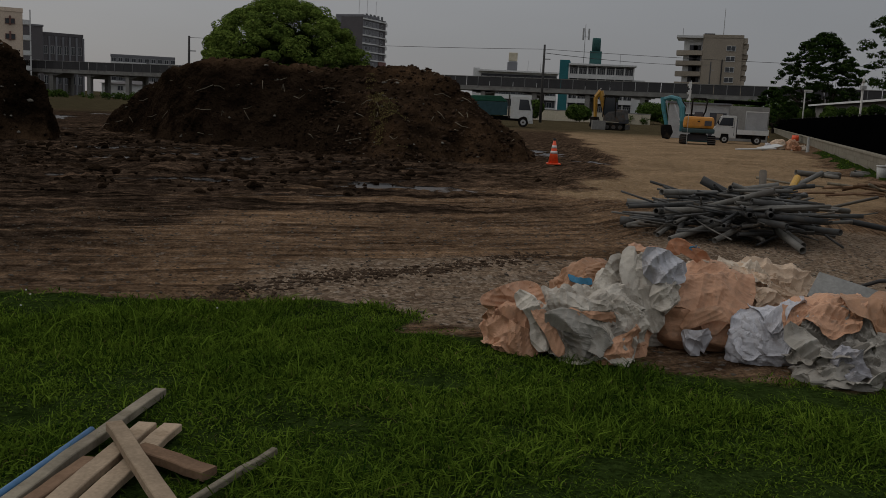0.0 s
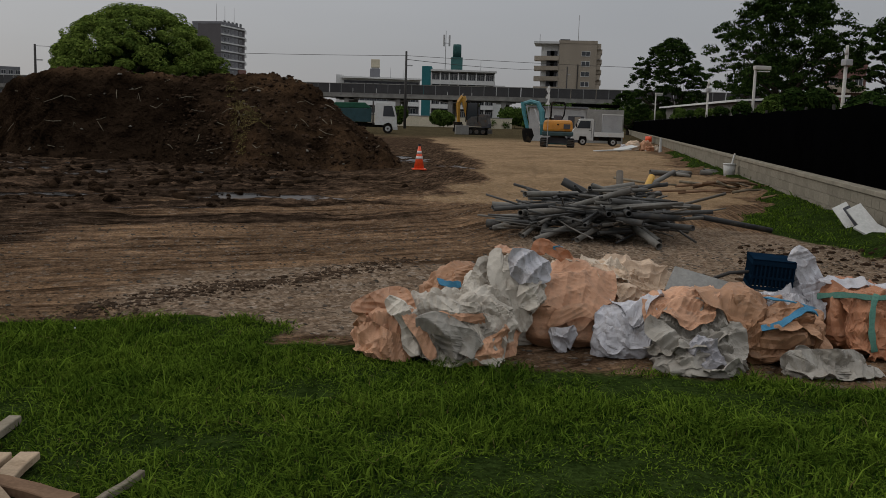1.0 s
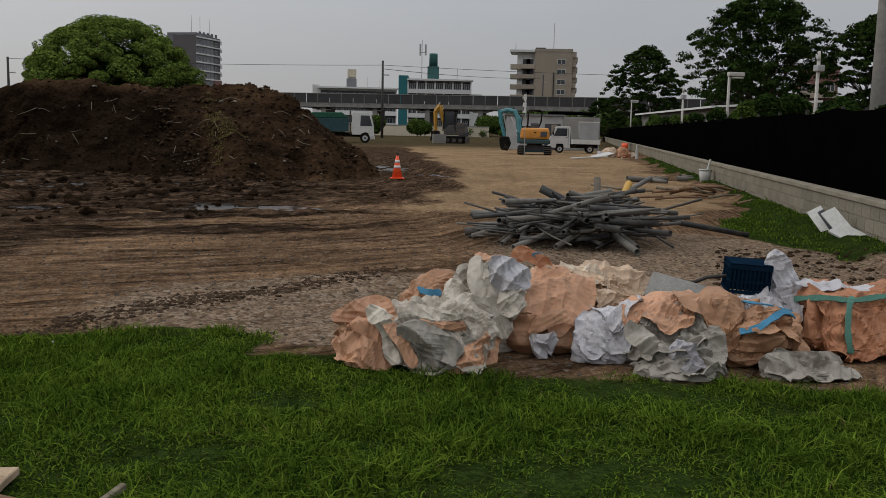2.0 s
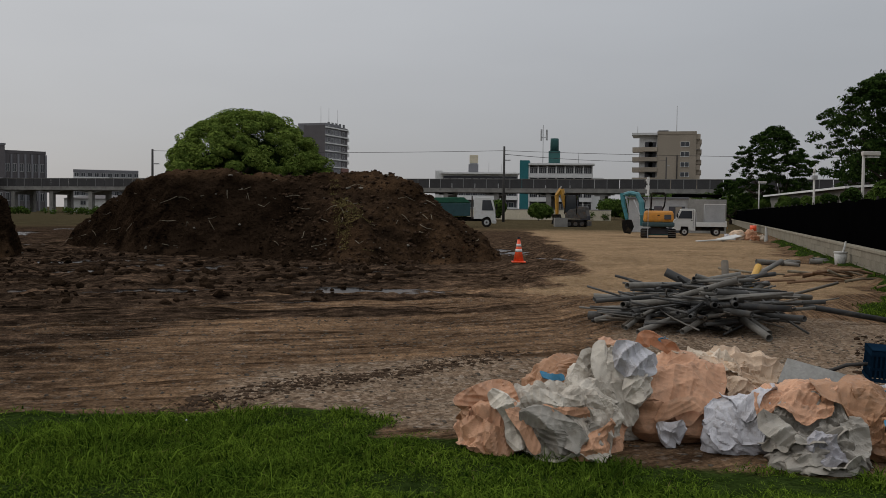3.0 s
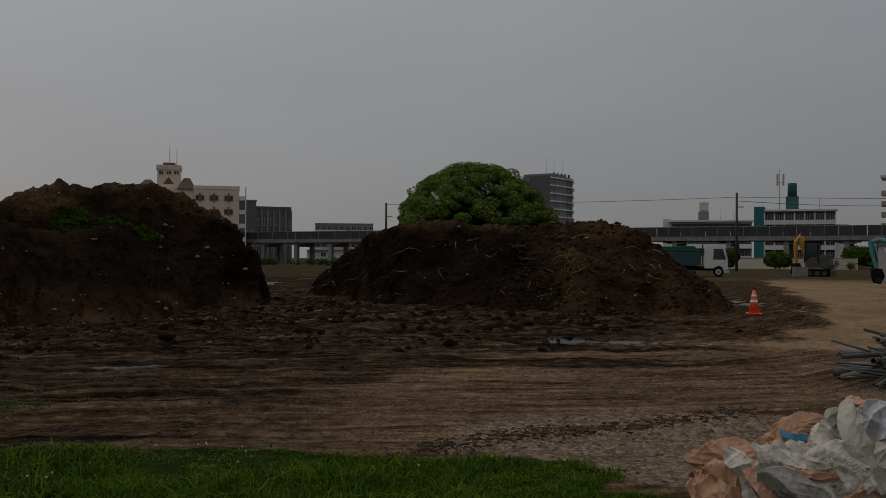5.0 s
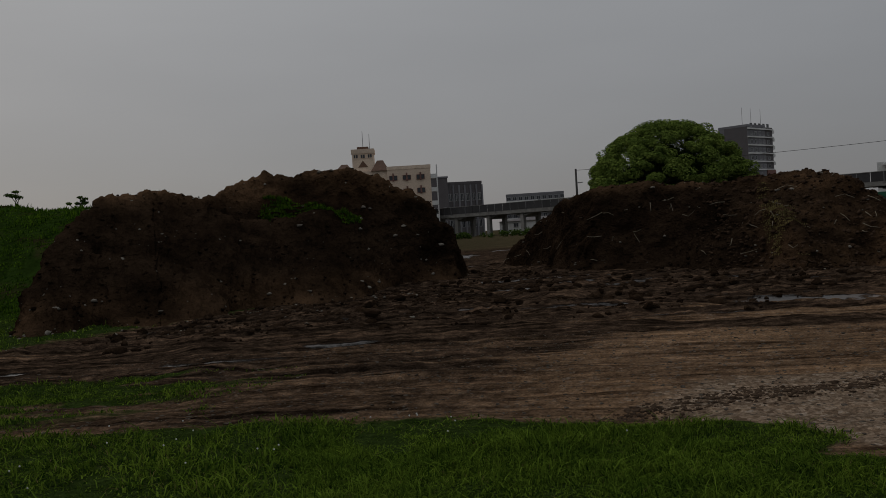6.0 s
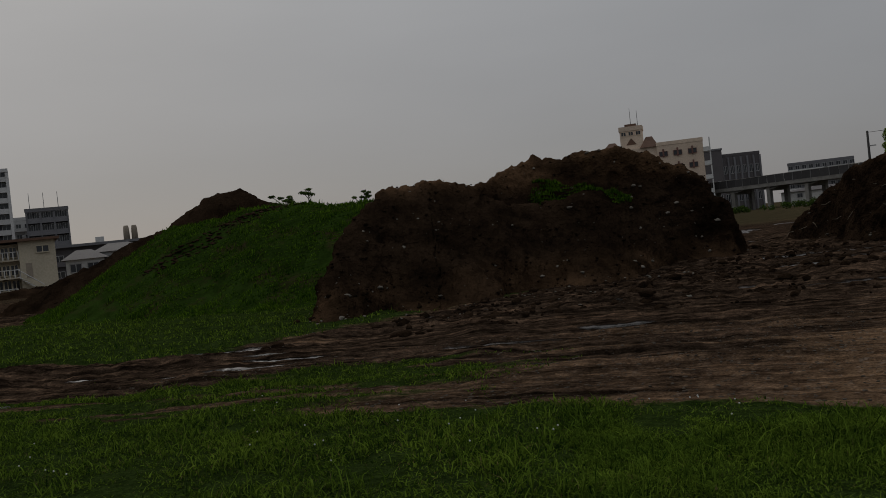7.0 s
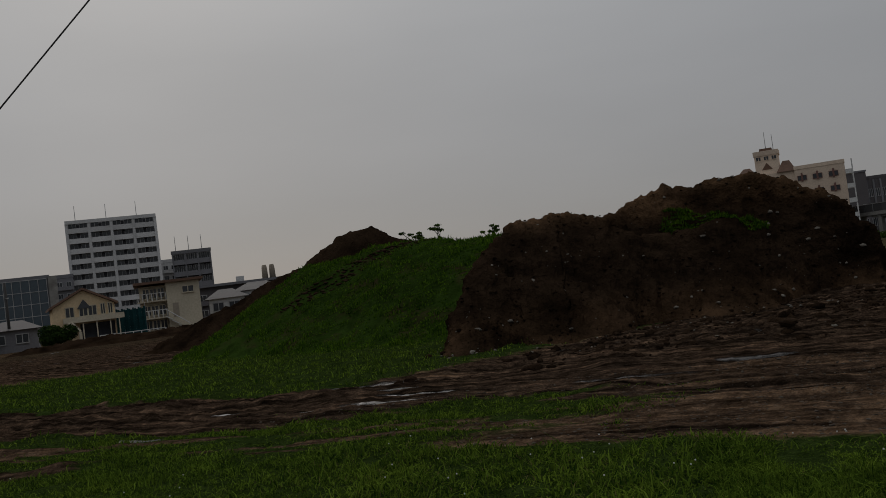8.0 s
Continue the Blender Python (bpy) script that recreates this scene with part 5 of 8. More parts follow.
def prism(profile, y0, y1, bevel=0.0):
    """A side profile of (x, z) points drawn out from y0 to y1."""
    bm = bmesh.new()
    a, c = [bm.verts.new((x, y0, z)) for x, z in profile], [bm.verts.new((x, y1, z)) for x, z in profile]
    bm.faces.new(a)
    bm.faces.new(c[::-1])
    for i in range(len(profile)):
        j = (i + 1) % len(profile)
        bm.faces.new((a[j], a[i], c[i], c[j]))
    bmesh.ops.recalc_face_normals(bm, faces=bm.faces[:])
    if bevel:
        bmesh.ops.bevel(bm, geom=bm.edges[:], offset=bevel, segments=2, affect="EDGES", profile=0.6)
    return bm


def wheel(parent, x, y, r, w):
    t = part("wheel", tube_bm([(x, y - w / 2, r), (x, y - w / 2 + 0.03, r), (x, y + w / 2 - 0.03, r), (x, y + w / 2, r)], r, r, 20), M_RUBBER, parent)
    part("rim", tube_bm([(x, y - w / 2 - 0.01, r), (x, y - w / 2 + 0.05, r)], r * 0.56, r * 0.5, 16), M_STEEL, t)
    part("hub", tube_bm([(x, y - w / 2 - 0.03, r), (x, y - w / 2, r)], r * 0.2, r * 0.22, 10), M_IRON, t)


def kei_truck(m):
    """Small white pickup: nose towards -x, near side towards -y."""
    v = thing("pickup_truck", m, "small white flatbed pickup truck with dropped sides", "truck")
    part("cab", prism([(0.0, 0.35), (0.0, 0.95), (0.12, 1.1), (0.42, 1.72), (0.55, 1.8), (1.35, 1.8), (1.42, 1.7), (1.42, 0.35), (1.0, 0.35), (0.95, 0.62), (0.5, 0.62), (0.45, 0.35)], 0, 1.4, 0.025), M_WPAINT, v)
    d = part("door_glass", prism([(0.30, 1.15), (0.52, 1.66), (1.2, 1.66), (1.2, 1.15)], -0.012, 0.0), M_WINDOW, v)
    part("mirror", box_bm(0.22, 0.3, -0.2, -0.06, 1.2, 1.42, 0.02), M_RUBBER, v)
    part("windscreen", prism([(0.10, 1.12), (0.40, 1.70), (0.43, 1.69), (0.13, 1.11)], 0.1, 1.3), M_WINDOW, v)
    part("door_seam", box_bm(1.27, 1.29, -0.008, 0.0, 0.5, 1.7), M_SHADE, v)
    part("door_handle", box_bm(1.12, 1.24, -0.03, 0.0, 1.02, 1.06), M_RUBBER, v)
    part("headlight", box_bm(-0.02, 0.05, 0.1, 0.32, 0.75, 0.92, 0.02), M_LAMPGLASS, v)
    part("bumper", box_bm(-0.06, 0.1, 0, 1.4, 0.3, 0.5, 0.03), M_STEEL, v)
    part("bed", box_bm(1.46, 3.4, 0, 1.4, 0.62, 0.70), M_WPAINT, v)
    part("side_gate", box_bm(1.46, 3.4, -0.03, 0.01, 0.62, 0.92, 0.01), M_WPAINT, v)
    part("side_gate", box_bm(1.46, 3.4, 1.39, 1.43, 0.62, 0.92, 0.01), M_WPAINT, v)
    part("tail_gate", box_bm(3.4, 3.44, 0, 1.4, 0.62, 1.0, 0.01), M_WPAINT, v)
    part("rack", box_bm(1.46, 1.5, 0, 1.4, 0.7, 1.6), M_STEEL, v)
    box = part("cargo_panel", box_bm(2.0, 3.32, 0.3, 1.1, 0.72, 2.1, 0.02), M_STEEL, v)
    part("panel_frame", box_bm(1.96, 3.36, 0.27, 0.3, 2.08, 2.14), M_WPAINT, box)
    part("chassis", box_bm(0.3, 3.3, 0.3, 1.1, 0.35, 0.6), M_RUBBER, v)
    part("tail_light", box_bm(3.44, 3.47, 0.08, 0.25, 0.5, 0.62), M_AMBER, v)
    for x in (0.72, 2.75):
        wheel(v, x, 0.1, 0.27, 0.16)
        wheel(v, x, 1.3, 0.27, 0.16)


def dump_truck(m):
    """White cab towards +x, tipper body with a green cover behind."""
    v = thing("dump_truck", m, "white dump truck with a green covered tipper body", "truck")
    part("cab", prism([(-2.0, 0.75), (-2.0, 2.6), (-1.8, 2.75), (-0.55, 2.75), (-0.25, 2.55), (0.0, 1.55), (0.02, 0.5), (-0.35, 0.45), (-0.45, 0.85), (-0.75, 1.0), (-1.1, 0.85), (-1.2, 0.75)], 0, 2.2, 0.03), M_WPAINT, v)
    part("door_glass", prism([(-0.16, 1.55), (-0.42, 2.5), (-1.2, 2.5), (-1.25, 1.55)], -0.015, 0.0), M_WINDOW, v)
    part("windscreen", prism([(0.0, 1.6), (-0.22, 2.45), (-0.19, 2.46), (0.03, 1.6)], 0.15, 2.05), M_WINDOW, v)
    part("mirror", box_bm(0.05, 0.15, -0.35, -0.15, 1.6, 2.2, 0.03), M_RUBBER, v)
    part("bumper", box_bm(-0.3, 0.1, 0, 2.2, 0.35, 0.65, 0.04), M_WPAINT, v)
    part("headlight", box_bm(0.02, 0.08, 0.1, 0.45, 0.7, 0.9, 0.02), M_LAMPGLASS, v)
    part("grille", box_bm(0.0, 0.05, 0.6, 1.6, 0.8, 1.3), M_SHADE, v)
    part("exhaust", tube_bm([(-2.15, 0.2, 0.8), (-2.15, 0.2, 2.9)], 0.07, 0.07, 8), M_IRON, v)
    part("tipper_body", prism([(-6.6, 1.0), (-6.4, 2.2), (-2.3, 2.2), (-2.3, 1.0)], 0, 2.2, 0.03), surface("blue_green_truck_paint", (0.03, 0.075, 0.085), 0.7, 2, 20, 0.6), v)
    part("cover", prism([(-6.4, 2.2), (-5.6, 2.7), (-2.9, 2.75), (-2.3, 2.25)], 0.05, 2.15, 0.06), M_TARP, v)
    part("chassis", box_bm(-6.4, -0.5, 0.6, 1.6, 0.55, 0.95), M_RUBBER, v)
    for x in (-0.8, -4.6, -5.6):
        wheel(v, x, 0.12, 0.45, 0.28)
        wheel(v, x, 2.08, 0.45, 0.28)


def track(parent, x0, x1, y, w, h):
    t = part("track", prism([(x0 + h * 0.3, 0), (x1 - h * 0.3, 0), (x1, h * 0.5), (x1 - h * 0.3, h), (x0 + h * 0.3, h), (x0, h * 0.5)], y, y + w, 0.04), M_RUBBER, parent)
    for k in range(4):
        x = x0 + h * 0.5 + (x1 - x0 - h) * k / 3
        part("roller", tube_bm([(x, y - 0.03, h * 0.45), (x, y + 0.02, h * 0.45)], h * 0.3, h * 0.3, 12), M_IRON, t)


def excavator(m, paint, arm_paint, label, s, boom):
    v = thing("excavator", m @ Matrix.Diagonal((s, s, s, 1)), label, "excavator")
    track(v, -0.95, 0.95, -0.75, 0.34, 0.5)
    track(v, -0.95, 0.95, 0.42, 0.34, 0.5)
    part("undercarriage", box_bm(-0.6, 0.6, -0.42, 0.42, 0.25, 0.55), M_IRON, v)
    part("blade", box_bm(1.05, 1.15, -0.8, 0.8, 0.08, 0.42, 0.02), M_IRON, v)
    part("body", prism([(-0.55, 0.6), (-0.55, 0.95), (-0.2, 1.3), (0.6, 1.38), (0.98, 1.25), (1.05, 0.75), (0.95, 0.6)], -0.72, 0.72, 0.05), paint, v)
    part("counterweight", box_bm(0.55, 1.08, -0.7, 0.7, 0.5, 0.8, 0.05), M_SHADE, v)
    bm = bmesh.new()
    for x, y in ((-0.6, -0.7), (0.3, -0.7), (-0.6, 0.1), (0.3, 0.1)):
        tube_bm([(x, y, 0.9), (x * 0.85, y, 2.35)], 0.045, 0.045, 6, bm)
    vert_box(bm, -0.62, 0.36, -0.75, 0.15, 2.32, 2.42)
    cab = part("cab_frame", bm, M_RUBBER, v)
    part("cab_glass", box_bm(-0.55, 0.28, -0.7, 0.1, 1.0, 2.3, 0.04), M_WINDOW, cab)
    part("seat", box_bm(-0.15, 0.3, -0.55, 0.0, 1.2, 2.0, 0.06), M_SHADE, v)
    part("engine_hood", box_bm(0.35, 1.0, -0.7, 0.7, 1.2, 1.5, 0.08), paint, v)
    bm = bmesh.new()
    pts = [Vector((p[0], 0.15, p[1])) for p in boom]
    for a, b, r0, r1 in zip(pts, pts[1:], (0.2, 0.2, 0.17), (0.2, 0.17, 0.12)):
        tube_bm([a, b], r0, r1, 6, bm)
    part("arm", bm, arm_paint, v)
    bm = tube_bm([pts[0] + Vector((-0.1, 0, 0.1)), pts[1].lerp(pts[2], 0.4) - Vector((0, 0, 0.25))], 0.06, 0.04, 8)
    tube_bm([pts[1] + Vector((0, 0, 0.2)), pts[2] + Vector((0, 0, 0.2))], 0.05, 0.04, 8, bm)
    part("hydraulic_ram", bm, M_STEEL, v)
    e = pts[-1]
    part("bucket", prism([(e.x - 0.35, e.z + 0.15), (e.x + 0.2, e.z + 0.15), (e.x + 0.3, e.z - 0.3), (e.x, e.z - 0.64), (e.x - 0.35, e.z - 0.55), (e.x - 0.25, e.z - 0.2)], -0.25, 0.55, 0.02), M_RUBBER, v)


def mini_excavator(m):
    """Tracks run along y, tail towards -y, arm swung over to -x."""
    v = thing("excavator", m, "small orange excavator with a teal arm and an open canopy", "excavator")
    for x in (-0.92, 0.52):
        bm = prism([(-0.75, 0.0), (0.75, 0.0), (0.95, 0.24), (0.75, 0.48), (-0.75, 0.48), (-0.95, 0.24)], 0, 0.40, 0.05)
        bmesh.ops.rotate(bm, verts=bm.verts, cent=(0, 0, 0), matrix=Matrix.Rotation(radians(90), 3, "Z"))
        bmesh.ops.translate(bm, verts=bm.verts, vec=(x + 0.40, 0, 0))
        t = part("track", bm, M_RUBBER, v)
        for k in range(4):
            y, z = -0.97 + 0.03 * abs(k - 2), 0.08 + k * 0.1
            part("shoe", box_bm(x - 0.02, x + 0.42, y, y + 0.07, z, z + 0.05), M_IRON, t)
    part("undercarriage", box_bm(-0.5, 0.5, -0.5, 0.5, 0.2, 0.52), M_SHADE, v)
    part("blade", box_bm(-0.85, 0.85, 1.15, 1.25, 0.1, 0.45, 0.02), M_TPAINT, v)
    part("turntable", tube_bm([(0, 0, 0.5), (0, 0, 0.62)], 0.42, 0.42, 20), M_IRON, v)
    part("skirt", box_bm(-0.84, 0.84, -0.95, 0.8, 0.60, 0.84, 0.06), surface("dark_teal_paint", (0.02, 0.055, 0.06), 0.7, 3, 20, 0.5), v)
    bm = box_bm(-0.80, 0.80, -0.98, 0.35, 0.845, 1.46, 0.14)
    for q in bm.verts:
        q.co.y += 0.16 * (q.co.x / 0.8) ** 2 * (1 if q.co.y < -0.4 else 0)
        q.co.x *= 1 - 0.06 * max(0, q.co.z - 1.2) / 0.26
    hood = part("hood", bm, M_OPAINT, v)
    part("grille", box_bm(0.30, 0.66, -0.955, -0.90, 1.0, 1.25, 0.01), M_SHADE, hood)
    part("latch", box_bm(-0.06, 0.06, -1.01, -0.96, 1.18, 1.24), M_RUBBER, hood)
    part("tail_light", box_bm(-0.62, -0.52, -0.90, -0.86, 1.02, 1.10), M_AMBER, hood)
    bm = tube_bm([(-0.42, 0.2, 1.40), (-0.40, 0.22, 2.30), (-0.34, 0.25, 2.42), (0.28, 0.25, 2.42), (0.36, 0.22, 2.32), (0.30, 0.15, 1.75), (0.16, 0.1, 1.45)], 0.045, 0.045, 8)
    tube_bm([(-0.40, 0.75, 0.8), (-0.40, 0.75, 2.34), (-0.34, 0.3, 2.42)], 0.035, 0.035, 8, bm)
    part("canopy_frame", bm, M_RUBBER, v, smooth=True)
    part("seat", box_bm(-0.26, 0.20, 0.0, 0.42, 1.40, 1.72, 0.08), M_SHADE, v)
    part("lever", tube_bm([(-0.45, 0.6, 0.9), (-0.5, 0.62, 1.6)], 0.025, 0.02, 6), M_IRON, v)
    part("swing_post", box_bm(-0.98, -0.62, 0.1, 0.5, 0.62, 1.25, 0.05), M_TPAINT, v)
    boom = tube_bm([(-0.85, 0.35, 1.1), (-0.92, 0.5, 1.9), (-1.15, 0.7, 2.34), (-1.55, 0.9, 2.42), (-1.95, 1.0, 2.30)], 0.17, 0.13, 8)
    b1 = part("boom", boom, M_TPAINT, v)
    part("ram", tube_bm([(-1.0, 0.3, 1.2), (-1.35, 0.6, 2.05)], 0.05, 0.04, 8), M_STEEL, b1)
    part("hose", tube_bm([(-0.8, 0.3, 1.3), (-0.72, 0.5, 2.0), (-1.2, 0.75, 2.52), (-1.9, 1.0, 2.42)], 0.022, 0.022, 6), M_RUBBER, b1)
    st_ = part("stick", tube_bm([(-2.0, 1.02, 2.40), (-1.92, 0.95, 1.8), (-1.70, 0.85, 0.95)], 0.14, 0.10, 8), M_TPAINT, v)
    part("ram", tube_bm([(-1.80, 0.9, 2.30), (-1.60, 0.85, 1.35)], 0.045, 0.04, 8), M_STEEL, st_)
    part("bucket", prism([(-2.0, 0.95), (-1.45, 0.95), (-1.32, 0.55), (-1.5, 0.16), (-1.86, 0.22), (-1.95, 0.5)], 0.55, 1.15, 0.03), M_RUBBER, v)


kei_truck(pose(17.45, 61.6, 0, 0, 0, -14))
dump_truck(pose(7.7, 85.7, 0, 0, 0, -4))
mini_excavator(pose(15.0, 56.2, 0, 0, 0, -15) @ Matrix.Scale(1.12, 4))
excavator(pose(16.4, 93.6, 0, 0, 0, -20), M_IRON, M_YPAINT, "yellow excavator with its arm folded up", 1.38, [(-0.5, 1.0), (-1.0, 2.75), (-1.35, 2.3), (-1.3, 0.75)])
cb = thing("concrete_block", pose(14.9, 92.8, 0), "pale concrete block beside the yellow excavator", "block")
part("body", box_bm(-0.65, 0.65, -0.4, 0.4, 0, 0.9, 0.04), M_CONCRETE, cb)
part("lifting_eye", tube_bm([(-0.15, 0, 0.88), (-0.1, 0, 1.0), (0.1, 0, 1.0), (0.15, 0, 0.88)], 0.02, 0.02, 6), M_IRON, cb)
fl = thing("flag", pose(14.0, 54.8, 0), "limp white flag on a thin pole", "flag")
part("pole", tube_bm([(0, 0, -0.1), (0, 0, 3.7)], 0.02, 0.015, 6), M_STEEL, fl)
bm = bmesh.new()
for k in range(9):
    w = 0.10 + 0.05 * math.sin(k * 1.7)
    vert_box(bm, -w - 0.02 * (k % 3), w * 0.3, -0.04 + 0.02 * (k % 2), 0.06 - 0.02 * (k % 3), 3.6 - 0.12 * (k + 1), 3.6 - 0.12 * k)
part("cloth", bm, M_WHITE, fl)

# ---- traffic cone ----
M_CONE = surface("orange_plastic", (0.90, 0.10, 0.025), 0.85, 8, 40, 0.45, 0, 0.05, 0.002)
M_REFLECT = surface("white_reflective_band", (0.70, 0.66, 0.62), 0.9, 8, 40, 0.4)
cone = thing("traffic_cone", pose(3.0, 26.0, 0.0), "orange plastic traffic cone with white bands", "traffic cone")
cone_z = float(ground_z(np.array([3.0]), np.array([26.0]))[0])
cone.matrix_basis = pose(3.0, 26.0, cone_z - 0.01)


def ring_cone(z0, z1, grow=0.0):
    f = lambda z: 0.155 - 0.125 * z / 0.68 + grow
    return tube_bm([(0, 0, z0), (0, 0, (z0 + z1) / 2), (0, 0, z1)], f(z0), f(z1), 20)


part("body", ring_cone(0.04, 0.70), M_CONE, cone, smooth=True)
part("base", box_bm(-0.19, 0.19, -0.19, 0.19, 0.0, 0.04, 0.012), M_CONE, cone)
for z in (0.30, 0.45):
    part("band", ring_cone(z, z + 0.075, 0.004), M_REFLECT, cone, smooth=True)
part("top_ring", tube_bm([(0, 0, 0.66), (0, 0, 0.72)], 0.045, 0.04, 12), M_DARKSTEEL, cone)

# ---- heap of pipes ----
PIPE_MATS = [surface("grey_pipe_" + n, c, 0.6, 3, 30, 0.6, 0, 0.15, 0.004, stain=(0.10, 0.085, 0.07)) for n, c in
             (("cool", (0.088, 0.086, 0.082)), ("pale", (0.18, 0.168, 0.148)), ("warm", (0.145, 0.118, 0.090)), ("dark", (0.04, 0.04, 0.04)))]
M_YPIPE = surface("yellow_pipe", (0.55, 0.30, 0.03), 0.8, 5, 30, 0.5)


def hollow(length, r, wall=0.012, sides=12, bend=0.0):
    bm = bmesh.new()
    n = 5 if bend else 1
    def ring(x, q):
        y = bend * math.sin(math.pi * (x / length + 0.5))
        return [bm.verts.new((x, y + q * math.cos(a * 2 * math.pi / sides), q * math.sin(a * 2 * math.pi / sides))) for a in range(sides)]
    xs = [-length / 2 + length * k / n for k in range(n + 1)]
    o, i = [ring(x, r) for x in xs], [ring(x, r - wall) for x in xs]
    for k in range(sides):
        j = (k + 1) % sides
        for a, b in zip(o, o[1:]):
            bm.faces.new((a[k], a[j], b[j], b[k]))
        for a, b in zip(i, i[1:]):
            bm.faces.new((a[j], a[k], b[k], b[j]))
        bm.faces.new((o[0][j], o[0][k], i[0][k], i[0][j]))
        bm.faces.new((o[-1][k], o[-1][j], i[-1][j], i[-1][k]))
    return bm


rs = np.random.RandomState(21)
pipe_meshes = []
for k in range(26):
    L, r = rs.uniform(0.8, 2.0), rs.choice([0.010, 0.014, 0.019, 0.024, 0.030, 0.040])
    pipe_meshes.append((L, r, to_mesh("pipe", hollow(L, r, 0.006 + r * 0.1, 12, rs.choice([0, 0, 0.03, 0.08])), PIPE_MATS[rs.choice([0, 0, 1, 2, 2, 3])], True)))
PC = (3.95, 12.35)
count = 0
for k in range(190):
    L, r, me = pipe_meshes[k % 26]
    a, q = rs.rand() * 6.283, rs.rand() ** 0.6
    px, py = PC[0] + 1.0 * q * math.cos(a), PC[1] + 0.95 * q * math.sin(a)
    pile = 0.60 * max(0.0, 1 - ((px - PC[0] - 0.15) / 1.6) ** 2 - ((py - PC[1]) / 1.6) ** 2)
    z = r + pile * (0.15 + 0.85 * (k / 190))
    yaw = rs.choice([rs.normal(18, 18), rs.normal(45, 18), rs.normal(-22, 18), rs.normal(72, 25)])
    tilt = rs.normal(0, 9)
    half = L / 2 * abs(math.sin(radians(tilt)))
    z = max(z, half + r)
    ob = new("pipe", me)
    ob.matrix_basis = pose(px, py, z, 0, tilt, yaw)
    tagged(ob, "grey plastic pipe lying in a tangled heap", "pipe", "heap of pipes")
for ends, r, mat_, label in ((((2.45, 12.75, 0.08), (2.62, 12.66, 0.08)), 0.06, PIPE_MATS[0], "short stub of thick grey pipe"),
                             (((2.70, 12.75, 0.09), (3.15, 12.55, 0.10)), 0.06, PIPE_MATS[1], "short thick grey pipe at the end of the heap"),
                             (((3.55, 12.9, 0.68), (4.3, 12.6, 0.30)), 0.06, PIPE_MATS[3], "thick dark pipe sticking up from the heap"),
                             (((4.72, 12.9, 0.42), (5.05, 13.4, 0.74)), 0.05, M_YPIPE, "yellow pipe sticking out of the grey heap"),
                             (((4.35, 12.7, 0.25), (4.45, 13.1, 0.82)), 0.05, PIPE_MATS[2], "brownish pipe standing up in the heap"),
                             (((4.1, 12.4, 0.36), (5.55, 13.8, 0.80)), 0.036, PIPE_MATS[1], "long grey pipe slanting up out of the heap"),
                             (((3.3, 11.2, 0.06), (4.9, 12.7, 0.55)), 0.036, PIPE_MATS[1], "long pale pipe lying across the heap"),
                             (((4.35, 11.15, 0.05), (4.25, 11.95, 0.22)), 0.045, PIPE_MATS[1], "pale pipe end resting on the gravel"),
                             (((4.2, 10.75, 0.05), (4.15, 11.5, 0.18)), 0.045, PIPE_MATS[1], "pale pipe end pointing at the lawn"),
                             (((4.9, 12.9, 0.25), (6.6, 14.2, 0.45)), 0.022, PIPE_MATS[2], "thin pipe reaching out over the grass"),
                             (((5.4, 12.6, 0.25), (6.6, 12.6, 0.05)), 0.04, PIPE_MATS[3], "dark pipe sloping down to the ground"),
                             (((2.9, 11.4, 0.05), (3.5, 13.2, 0.45)), 0.04, PIPE_MATS[0], "grey pipe leaning against the heap"),
                             (((2.7, 11.6, 0.05), (3.6, 12.9, 0.35)), 0.03, PIPE_MATS[1], "thin pale pipe leaning against the heap")):
    a, b = Vector(ends[0]), Vector(ends[1])
    ob = new("pipe", to_mesh("pipe", hollow((b - a).length, r, 0.008, 14), mat_, True))
    ob.matrix_basis = Matrix.Translation((a + b) / 2) @ (b - a).to_track_quat("X", "Z").to_matrix().to_4x4()
    tagged(ob, label, "pipe", "heap of pipes")

# ---- planks in the grass ----
M_WOOD = surface("pale_sawn_wood", (0.42, 0.32, 0.225), 0.6, 4, 60, 0.85, 0, 0.3, 0.003, stain=(0.20, 0.14, 0.09))
M_WOODB = surface("weathered_wood", (0.29, 0.25, 0.19), 0.5, 4, 60, 0.9, 0, 0.4, 0.004, stain=(0.11, 0.09, 0.06))
M_WOODR = surface("reddish_wood", (0.25, 0.16, 0.105), 0.6, 4, 60, 0.85, 0, 0.3, 0.003, stain=(0.15, 0.09, 0.05))
M_BLUE = surface("blue_plastic", (0.05, 0.17, 0.34), 0.8, 4, 30, 0.5, stain=(0.2, 0.2, 0.18))
